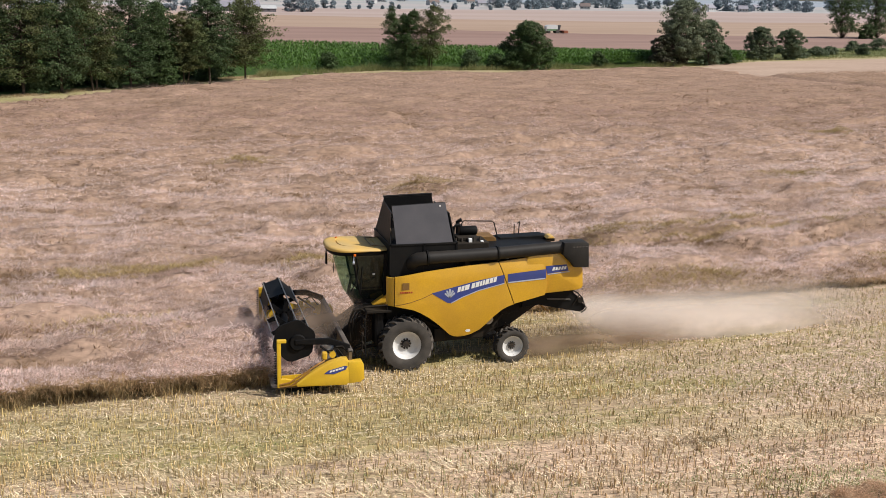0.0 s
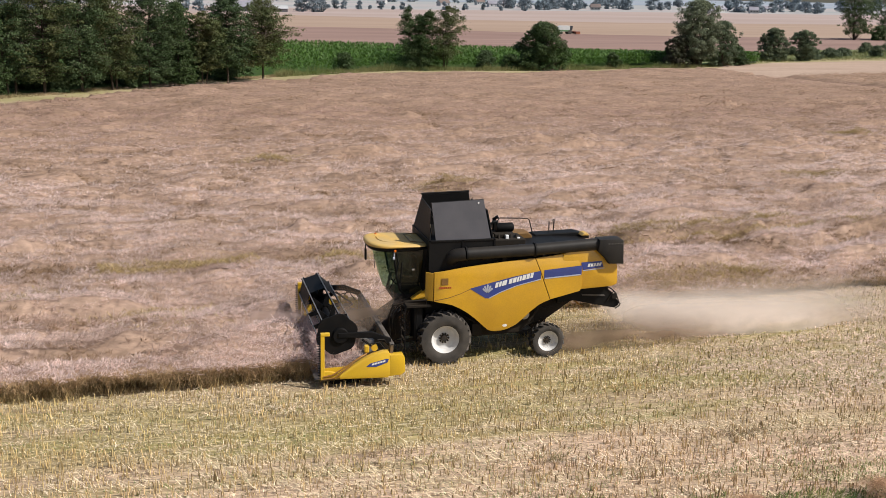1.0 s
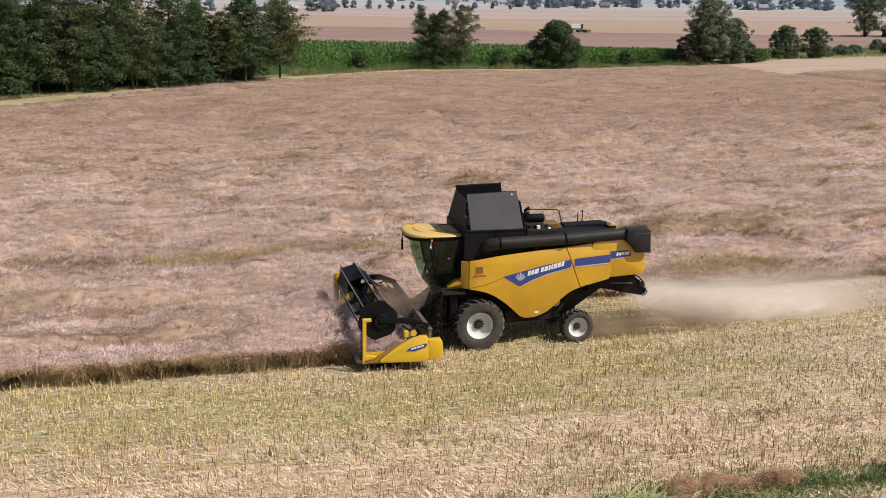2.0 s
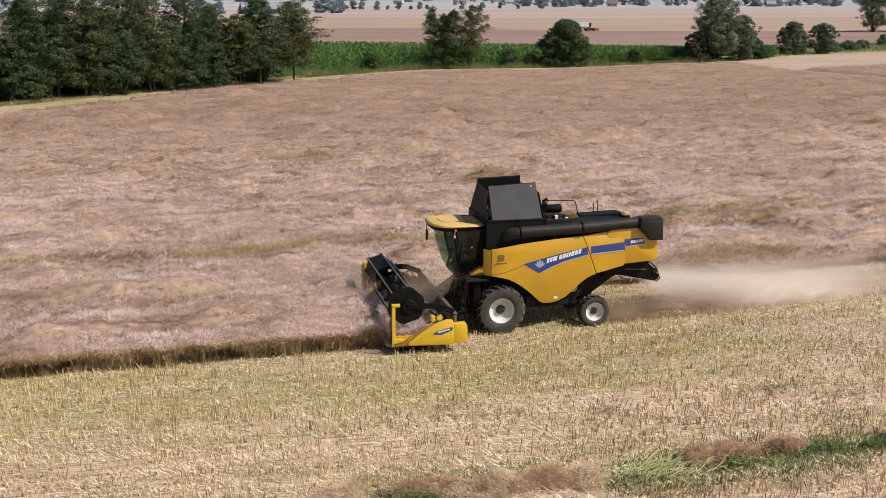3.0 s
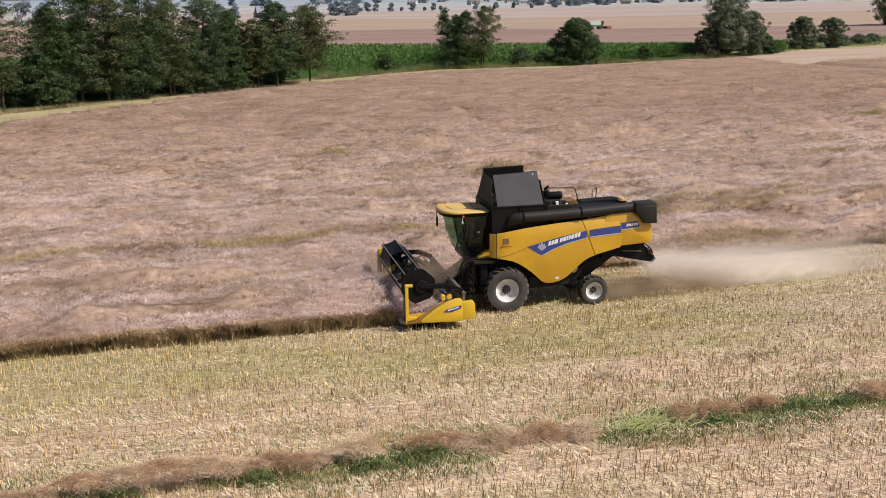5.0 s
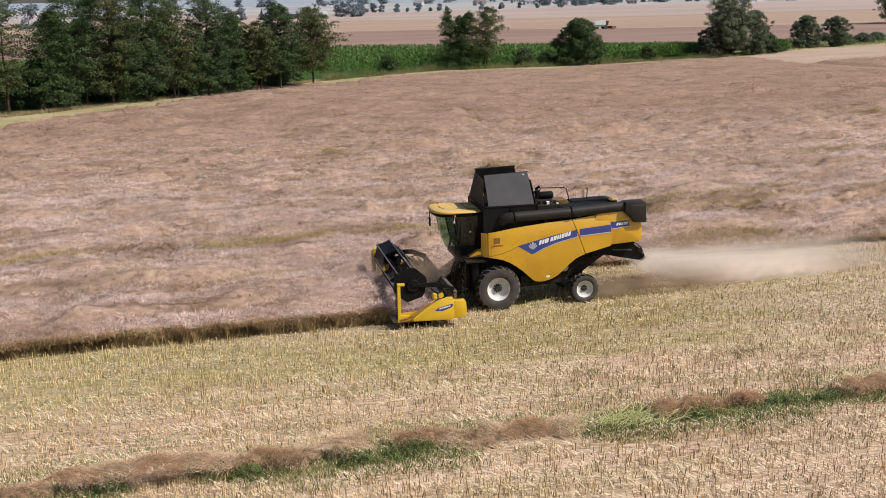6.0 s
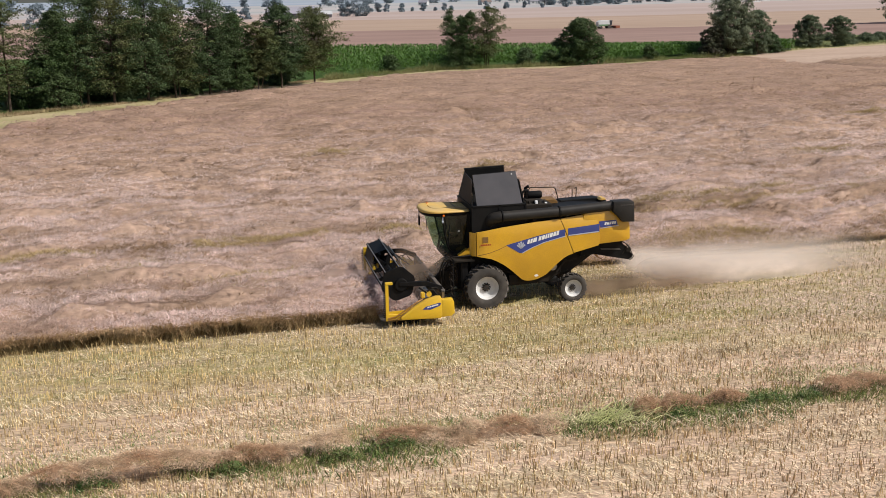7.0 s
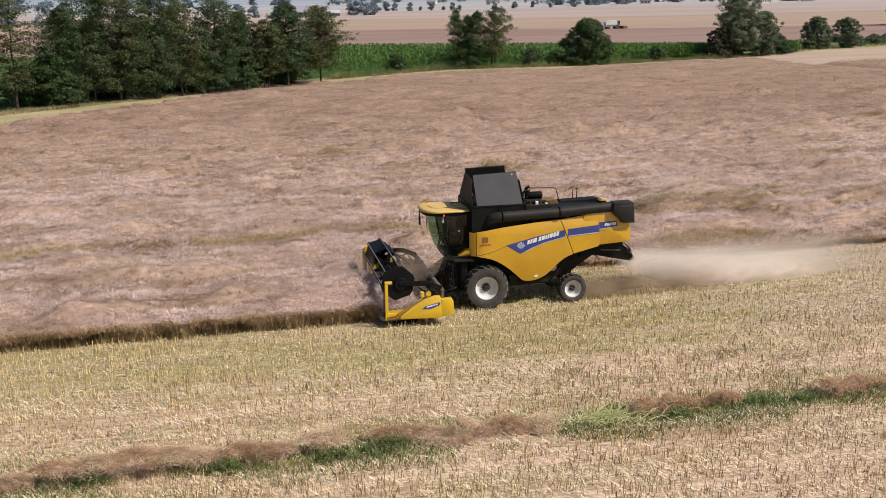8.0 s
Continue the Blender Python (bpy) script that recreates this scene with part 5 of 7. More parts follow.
box(bm, -0.85, -0.68, -0.26, 0.26, 2.55, 3.3, 0.06)
box(bm, -1.3, -0.85, -0.48, -0.36, 2.6, 2.72, 0.03)
part("driver_seat", bm, m_seat, cab, "empty dark driver seat")
bm = bmesh.new()
tube(bm, [(-1.62, 0, 2.2), (-1.5, 0, 2.75)], 0.05, 8)
lathe(bm, [(0.17, -0.015), (0.19, 0), (0.17, 0.015)], (-1.48, 0, 2.8), axis="z", sides=20)
part("steering_column", bm, m_seat, cab)
bm = bmesh.new()
box(bm, -0.98, -0.9, -0.86, -0.84, 3.02, 3.07)
part("window_sticker", bm, m_white, cab)
bm = bmesh.new()
tube(bm, [(-1.65, -0.72, 2.45), (-1.5, -0.82, 2.8), (-1.42, -0.84, 3.25), (-1.5, -0.86, 3.6)], 0.02, 6)
tube(bm, [(-1.35, -0.8, 2.45), (-1.3, -0.84, 3.3)], 0.018, 6)
parts("door_frame", bm, m_black, cab)
# roof
roof_out = []
for k in range(40):
    a = 2 * math.pi * k / 40
    c, s = math.cos(a), math.sin(a)
    e = 0.62 if c < 0 else 0.25
    x = -1.38 + (0.98 if c < 0 else 0.95) * math.copysign(abs(c) ** e, c)
    y = 1.02 * math.copysign(abs(s) ** (0.75 if c < 0 else 0.35), s)
    roof_out.append((x, y * (1.0 if x < -0.9 else lerp(1.0, 0.93, (x + 0.9) / 0.5))))
bm = bmesh.new()
lev = ((0.95, 3.79), (1.0, 3.80), (1.01, 3.83), (0.985, 3.868), (0.90, 3.885), (0.64, 3.90), (0.625, 3.872), (0.61, 3.872), (0.595, 3.905), (0.3, 3.915))
R_ = [[bm.verts.new((-1.38 + (x + 1.38) * s, y * s, z + 0.03 * (-1.38 - x) * (z > 3.8))) for x, y in roof_out] for s, z in lev]
for a, b in zip(R_, R_[1:]):
    for k in range(40):
        bm.faces.new((a[k], a[(k + 1) % 40], b[(k + 1) % 40], b[k]))
bm.faces.new(R_[0][::-1]), bm.faces.new(R_[-1])
roof = part("cab_roof", bm, m_yellow_dusty, cab, "dusty yellow cab roof with a rounded visor", 50)
bm = bmesh.new()
for y in (-0.75, -0.5, 0.5, 0.75, -0.25, 0.25):
    x = -2.26 + 0.55 * (abs(y) / 1.0) ** 2.2
    box(bm, x - 0.035, x + 0.05, y - 0.055, y + 0.055, 3.70, 3.765, 0.012)
parts("work_light", bm, m_white, cab, "white work light under the roof rim")
bm = bmesh.new()
vis = [[bm.verts.new((-1.38 + (x + 1.38) * s, y * s, z)) for x, y in roof_out] for s, z in ((0.90, 3.66), (0.955, 3.70), (0.965, 3.80), (0.90, 3.80))]
for a, b in zip(vis, vis[1:]):
    for k in range(40):
        bm.faces.new((a[k], a[(k + 1) % 40], b[(k + 1) % 40], b[k]))
bm.faces.new(vis[0][::-1]), bm.faces.new(vis[-1])
part("roof_visor", bm, m_jet, cab, "black visor band under the roof", 40)
bm = bmesh.new()
for y in (-0.55, 0.55):
    tube(bm, [(-0.95, y, 3.905), (-0.48, y * 1.3, 3.88)], 0.014, 6)
tube(bm, [(-0.98, -0.6, 3.905), (-0.98, 0.6, 3.905)], 0.014, 6)
parts("roof_seam", bm, m_brown, roof)
bm = bmesh.new()
lathe(bm, [(0.035, 0), (0.035, 0.06), (0.025, 0.075), (0.001, 0.08)], (-1.9, 0.62, 3.88), axis="z", sides=14)
part("beacon", bm, m_amber, cab)
bm = bmesh.new()
box(bm, -1.60, -1.52, -1.0, -0.92, 3.66, 3.745, 0.02)
part("indicator", bm, m_amber, cab, "amber indicator lamp")
bm = bmesh.new()
tube(bm, [(-1.58, -0.94, 3.66), (-1.6, -1.0, 3.5)], 0.015, 6)
lathe(bm, [(0.001, -0.03), (0.05, -0.03), (0.05, 0.03), (0.001, 0.03)], (-1.6, -1.0, 3.47), axis="x", sides=12)
part("side_lamp", bm, m_silver, cab)
bm = bmesh.new()
tube(bm, [(-2.05, 0.9, 3.7), (-2.16, 0.98, 3.6), (-2.16, 0.98, 3.3)], 0.018, 6)
box(bm, -2.19, -2.13, 0.90, 1.06, 2.98, 3.36, 0.02)
part("mirror", bm, m_black, cab)
bm = bmesh.new()
tube(bm, [(-2.1, -0.9, 3.68), (-2.24, -0.98, 3.6), (-2.22, -1.0, 3.2)], 0.012, 6)
part("cable", bm, m_black, cab)

# platform, ladder and lines beside the cab
bm = bmesh.new()
box(bm, -1.25, -0.45, -1.37, -0.6, 1.92, 2.0, 0.01)
part("platform", bm, m_dark, harvester, "grimy dark access platform beside the cab")
bm = bmesh.new()
tube(bm, [(-1.25, -1.33, 1.98), (-1.32, -1.36, 1.7), (-1.3, -1.4, 0.55)], 0.028, 8)
tube(bm, [(-0.85, -1.2, 1.98), (-0.9, -1.2, 1.2), (-0.88, -1.22, 0.75)], 0.028, 8)
box(bm, -0.98, -0.68, -1.22, -0.75, 0.85, 1.9, 0.06)
ladder = part("platform_bracket", bm, m_jet, harvester, "black steel bracket and box under the platform")
bm = bmesh.new()
tube(bm, [(-0.6, -1.3, 1.97), (-0.6, -1.34, 2.16), (-1.28, -1.34, 2.14), (-1.5, -1.3, 2.05), (-1.66, -1.2, 1.75), (-1.66, -1.1, 1.2)], 0.025, 8)
part("rail", bm, m_dark, ladder)
bm = bmesh.new()
for z in (0.62, 0.90, 1.18, 1.46, 1.74):
    box(bm, -1.36, -1.30, -1.42, -0.98, z, z + 0.035, 0.008)
parts("step", bm, m_dark, ladder)
bm = bmesh.new()
tube(bm, [(-1.33, -0.98, 0.6), (-1.33, -0.98, 1.95)], 0.022, 8)
parts("rail", bm, m_dark, ladder)
bm = bmesh.new()
tube(bm, [(-1.7, -0.95, 0.95), (-1.75, -1.0, 1.55), (-1.6, -1.02, 1.95), (-1.35, -1.05, 1.98), (-1.2, -1.05, 1.8)], 0.035, 8)
tube(bm, [(-1.5, -0.8, 0.9), (-1.55, -0.85, 1.5), (-1.4, -0.9, 1.85), (-1.1, -0.95, 1.75)], 0.028, 8)
parts("hydraulic_hose", bm, m_dark, harvester)
bm = bmesh.new()
prism(bm, [(-0.98, 2.06), (-0.52, 2.06), (-0.52, 2.4)], -0.9, 0.9)
part("cab_base", bm, m_yellow, harvester, "yellow wedge under the cab")

# block in place of the cleaning shoe, added to shut out light between the wheels
bm = bmesh.new()
prism(bm, [(0.55, 0.72), (0.45, 1.7), (3.05, 1.9), (3.15, 1.15), (2.6, 0.78)], -1.0, 1.0, 0.05)
part("cleaning_shoe", bm, m_dark, harvester, "grimy dark block added between the wheels to keep light out")

# feeder house
bm = bmesh.new()
prism(bm, [(-2.1, 0.42), (-2.1, 1.12), (-0.9, 1.95), (-0.3, 1.75), (-0.3, 1.05)], -0.68, 0.68, 0.03)
feeder = part("feeder_house", bm, m_dark, harvester, "dusty feeder house behind the header")
bm = bmesh.new()
for y in (-0.72, 0.72):
    tube(bm, [(-0.4, y, 0.75), (-1.75, y, 0.55)], 0.06, 10)
    lathe(bm, [(0.02, -0.03), (0.2, -0.03), (0.17, 0), (0.2, 0.03), (0.02, 0.03)], (-0.75, y * 1.05, 1.55), sides=20)
    tube(bm, [(-1.9, y, 0.95), (-1.4, y * 1.1, 1.5), (-1.0, y * 1.15, 1.8)], 0.03, 8)
parts("lift_cylinder", bm, m_dark, feeder)

# ---- header ----
header = thing("harvester_header", "yellow and black cutting header with a tined reel", "harvester header", at=(0, 0, 0))
HW = 2.93
bm = bmesh.new()
prism(bm, [(-4.22, 0.29), (-3.9, 0.33), (-2.75, 0.33), (-2.35, 0.42), (-2.12, 0.7), (-2.06, 1.28), (-1.98, 1.28), (-2.0, 0.62), (-2.3, 0.28), (-4.2, 0.25)], -HW, HW)
part("trough", bm, m_wornyellow, header, "dusty yellow header trough and back wall, coated with chaff")
bm = bmesh.new()
box(bm, -2.1, -1.95, -HW, HW, 1.22, 1.32, 0.03)
box(bm, -2.0, -1.85, -HW, HW, 0.42, 0.6, 0.03)
part("top_beam", bm, m_steelgrey, header, "header cross beam")
bm = bmesh.new()
tube(bm, [(-2.52, -HW + 0.05, 0.72), (-2.52, HW - 0.05, 0.72)], 0.19, 16)
for s in (-1, 1):
    for k in range(46):
        a0, a1 = k * 0.6, (k + 1) * 0.6
        y0, y1 = s * (HW - 0.08 - k * 0.058), s * (HW - 0.08 - (k + 1) * 0.058)
        q = [(-2.52 + r * math.cos(a), y, 0.72 + r * math.sin(a)) for a, y in ((a0, y0), (a1, y1)) for r in (0.18, 0.31)]
        v = [bm.verts.new(p) for p in q]
        bm.faces.new((v[0], v[1], v[3], v[2]))
part("intake_auger", bm, m_steel, header, "worn steel intake auger")
bm = bmesh.new()
for k in range(78):
    y = -HW + 0.04 + k * 0.0752
    prism(bm, [(-4.2, 0.30), (-4.36, 0.285), (-4.2, 0.27)], y, y + 0.05)
tagged(part("knife_bar", bm, m_steel, header), kind="stuff")
bm = bmesh.new()
for y in (-2.4, -0.8, 0.8, 2.4):
    prism(bm, [(-4.0, 0.27), (-3.8, -0.02), (-2.9, -0.03), (-2.6, 0.28)], y - 0.12, y + 0.12)
parts("skid_shoe", bm, m_dark, header)
for s in (-1, 1):
    y0, y1 = sorted((s * 2.86, s * 3.12))
    bm = bmesh.new()
    prism(bm, [(-3.62, 0.32), (-3.68, 0.40), (-3.62, 0.48), (-3.30, 0.70), (-2.98, 0.90), (-2.65, 1.04), (-2.32, 1.13), (-2.16, 1.12), (-2.09, 1.0), (-2.03, 0.62), (-2.06, 0.36), (-2.18, 0.28)], y0, y1, 0.06)
    div = part("divider", bm, m_lemon, header, "yellow moulded end divider", 35)
    bm = bmesh.new()
    prism(bm, [(-2.12, 0.33), (-2.12, 1.0), (-1.72, 1.02), (-1.66, 0.9), (-1.64, 0.46), (-1.75, 0.36)], y0 - 0.01 * (s < 0), y1 + 0.01 * (s > 0), 0.03)
    part("divider_rear", bm, m_lemon, div, "", 35)
    bm = bmesh.new()
    yy = sorted((s * 3.121, s * 3.127))
    prism(bm, [(-2.85, 0.68), (-2.72, 0.78), (-2.22, 0.90), (-2.15, 0.88), (-2.2, 0.78), (-2.55, 0.66)], *yy)
    part("stripe", bm, m_blue, div)
    bm = bmesh.new()
    yy = sorted((s * 3.124, s * 3.131))
    for k in range(5):
        x = -2.68 + k * 0.085
        z = 0.715 + k * 0.019
        prism(bm, [(x, z), (x + 0.07, z + 0.016), (x + 0.08, z + 0.07), (x + 0.01, z + 0.054)], *yy)
    parts("letter_bar", bm, m_white, div)
    # upright side knife
    bm = bmesh.new()
    yc = s * 2.95
    box(bm, -4.20, -4.08, yc - 0.055, yc + 0.055, 0.30, 1.72, 0.015)
    box(bm, -4.20, -3.92, yc - 0.065, yc + 0.065, 1.66, 1.76, 0.02)
    prism(bm, [(-4.1, 0.30), (-4.1, 0.56), (-3.95, 0.56), (-3.4, 0.42), (-3.4, 0.34)], yc - 0.05, yc + 0.05, 0.015)
    knife = part("side_knife", bm, m_lemon, header, "yellow upright side knife post")
    bm = bmesh.new()
    for k in range(17):
        z = 0.42 + k * 0.075
        prism(bm, [(-4.21, z), (-4.29, z + 0.02), (-4.21, z + 0.05)], yc - 0.03, yc + 0.03)
    parts("knife_tooth", bm, m_black, knife)
    bm = bmesh.new()
    tube(bm, [(-4.12, yc + s * 0.06, 0.40), (-3.85, yc + s * 0.10, 0.46), (-3.40, yc + s * 0.12, 0.74), (-3.02, yc + s * 0.10, 0.97), (-2.8, yc, 1.04)], 0.026, 8)
    tube(bm, [(-4.12, yc + s * 0.06, 0.33), (-3.80, yc + s * 0.11, 0.37), (-3.52, yc + s * 0.13, 0.58), (-3.25, yc + s * 0.12, 0.78)], 0.022, 8)
    parts("divider_rod", bm, m_rod, header, "rusty gold divider rod")
    bm = bmesh.new()
    prism(bm, [(-4.05, 0.28), (-4.05, 0.6), (-3.4, 0.62), (-2.6, 0.95), (-2.1, 1.1), (-2.1, 0.3)], s * 2.80 - 0.015, s * 2.80 + 0.015)
    part("end_wall", bm, m_lemon, header)
    if s > 0:
        bm = bmesh.new()
        prism(bm, [(-4.06, 0.5), (-4.06, 1.66), (-3.94, 1.66), (-3.20, 1.20), (-2.6, 1.02), (-2.6, 0.5)], 2.83, 2.87)
        part("divider_sheet", bm, m_lemon, header, "yellow divider sheet at the crop side")
    # reel arm, drive, hoses
    bm = bmesh.new()
    prism(bm, [(-3.64, 1.53), (-3.64, 1.67), (-2.6, 1.66), (-2.02, 1.42), (-2.02, 1.22), (-2.6, 1.46)], s * 2.74 - 0.05, s * 2.74 + 0.05, 0.015)
    tube(bm, [(-2.9, s * 2.74, 1.42), (-2.3, s * 2.74, 0.95)], 0.035, 8)
    parts("reel_arm", bm, m_jet, header)
    bm = bmesh.new()
    box(bm, -2.86, -2.70, s * 2.78 - 0.08, s * 2.78 + 0.08, 1.02, 1.26, 0.04)
    lathe(bm, [(0.001, -0.08), (0.10, -0.08), (0.10, 0.08), (0.001, 0.08)], (-2.55, s * 2.8, 1.18), sides=16)
    parts("reel_drive", bm, m_lemon, header, "yellow reel drive")
    bm = bmesh.new()
    tube(bm, [(-2.6, s * 2.82, 1.25), (-2.45, s * 2.85, 1.42), (-2.25, s * 2.8, 1.4), (-2.1, s * 2.75, 1.2)], 0.02, 6)
    tube(bm, [(-2.7, s * 2.84, 1.3), (-2.4, s * 2.88, 1.35), (-2.18, s * 2.84, 1.05)], 0.02, 6)
    parts("hydraulic_hose", bm, m_dark, header)
# reel
RX, RZ, RR, RW = -3.66, 1.61, 0.55, 2.66
bm = bmesh.new()
tube(bm, [(RX, -RW, RZ), (RX, RW, RZ)], 0.10, 14)
reel = part("reel", bm, m_jet, header, "black six-bat reel with end shields")
ang = [radians(18 + 60 * k) for k in range(6)]
bm = bmesh.new()
rim_ang = [2 * math.pi * k / 30 for k in range(30)]
prism(bm, [(RX + (RR + 0.07 + 0.03 * math.cos(6 * (a - ang[0]))) * math.cos(a), RZ + (RR + 0.07 + 0.03 * math.cos(6 * (a - ang[0]))) * math.sin(a)) for a in rim_ang], -RW - 0.03, -RW + 0.03, 0.012)
part("end_shield", bm, m_jet, reel, "black rounded end shield")
bm = bmesh.new()
lathe(bm, [(0.001, -0.08), (0.22, -0.08), (0.25, -0.04), (0.25, 0.0)], (RX + 0.1, -RW - 0.02, RZ - 0.04), sides=20)
part("drive_cover", bm, m_jet, reel, "", 40)
for k, y in enumerate((-1.33, 0.0, 1.33, RW)):
    bm = bmesh.new()
    for a in ang:
        c, s = math.cos(a), math.sin(a)
        prism(bm, [(RX + 0.09 * s, RZ - 0.09 * c), (RX + RR * c + 0.06 * s, RZ + RR * s - 0.06 * c), (RX + RR * c - 0.06 * s, RZ + RR * s + 0.06 * c), (RX - 0.09 * s, RZ + 0.09 * c)], y - 0.02, y + 0.02)
    parts("reel_arm_strut", bm, m_jet, reel)
for a in ang:
    c, s = math.cos(a), math.sin(a)
    bx, bz = RX + RR * c, RZ + RR * s
    bm = bmesh.new()
    tube(bm, [(bx, -RW, bz), (bx, RW, bz)], 0.019, 8)
    bat = part("bat", bm, m_steel, reel, "worn steel bat tube")
    bm = bmesh.new()
    for q in range(34):
        y = -RW + 0.1 + q * 0.158
        tube(bm, [(bx, y, bz), (bx + 0.03, y, bz - 0.12), (bx + 0.07, y, bz - 0.24)], 0.008, 4)
    tagged(part("tines", bm, m_black, reel), kind="stuff")
for y0, y1 in ((0.75, 2.62),):
    for a0, a1 in ((ang[0], ang[1]), (ang[1], ang[2]), (ang[2], ang[3])):
        bm = bmesh.new()
        q = [(RX + RR * math.cos(a) * 0.98, RZ + RR * math.sin(a) * 0.98) for a in (a0, a1)]
        q += [(x - (x - RX) * 0.03, z - (z - RZ) * 0.03) for x, z in q[::-1]]
        prism(bm, q, y0, y1)
        part("reel_shield", bm, m_jet, reel)

# ---- trees and bushes ----
m_bark = mat("dark_bark", (0.075, 0.055, 0.04), (0.045, 0.035, 0.028), 3.0, rough=0.95, vary=0.3, fine=12, space="object", spec=0.1)


def leaf_mat(name, a, b, thin=0.3):
    return mat(name, a, b, 0.35, rough=0.6, vary=0.2, fine=1.5, island=0.45, spec=0.2, thin=thin)


m_leaf = leaf_mat("alder_leaves", (0.056, 0.092, 0.036), (0.080, 0.108, 0.048))
m_leaf_warm = leaf_mat("dry_tinged_leaves", (0.115, 0.116, 0.047), (0.080, 0.106, 0.039))
m_leaf_grey = leaf_mat("willow_leaves", (0.19, 0.21, 0.135), (0.125, 0.15, 0.085))
m_leaf_deep = leaf_mat("hornbeam_leaves", (0.054, 0.090, 0.029), (0.072, 0.102, 0.039))
m_leaf_dusk = leaf_mat("reddish_bush_leaves", (0.085, 0.07, 0.05), (0.06, 0.07, 0.035))
m_maize_bush = leaf_mat("bright_bush_leaves", (0.10, 0.17, 0.045), (0.13, 0.19, 0.06))
# a little air haze is put into this green for the middle distance
m_leaf_mid = leaf_mat("hazy_green_leaves", (0.095, 0.125, 0.070), (0.13, 0.155, 0.085))
# blue-grey leaves: the haze over far trees is painted into their colour
m_leaf_haze = leaf_mat("haze_blue_leaves", (0.15, 0.19, 0.215), (0.18, 0.215, 0.245), 0.2)


def limb_tube(V, F, pts, r0, r1, sides=6):
    base = sum(len(v) for v in V)
    pts = [np.array(p, float) for p in pts]
    for i, p in enumerate(pts):
        d = pts[min(i + 1, len(pts) - 1)] - pts[max(i - 1, 0)]
        d /= np.linalg.norm(d) + 1e-9
        s = np.cross(d, (0.3, 1, 0.1))
        s /= np.linalg.norm(s)
        u = np.cross(s, d)
        r = r0 + (r1 - r0) * i / (len(pts) - 1)
        a = np.arange(sides) * 2 * math.pi / sides
        V.append(p + r * (np.cos(a)[:, None] * s + np.sin(a)[:, None] * u))
    for i in range(len(pts) - 1):
        for k in range(sides):
            q = base + i * sides
            F.append((q + k, q + (k + 1) % sides, q + sides + (k + 1) % sides, q + sides + k))


SHAPES = {  # crown width over the crown's height, from its foot to its tip
    "alder": ((0, 0.12, 0.35, 0.6, 0.8, 0.93, 1), (0.70, 0.92, 1.0, 1.0, 0.90, 0.70, 0.30)),
    "dome": ((0, 0.1, 0.3, 0.55, 0.8, 0.93, 1), (0.82, 0.97, 1.0, 0.90, 0.68, 0.45, 0.15)),
    "round": ((0, 0.12, 0.35, 0.6, 0.82, 0.94, 1), (0.50, 0.74, 0.95, 1.0, 0.80, 0.52, 0.15)),
}


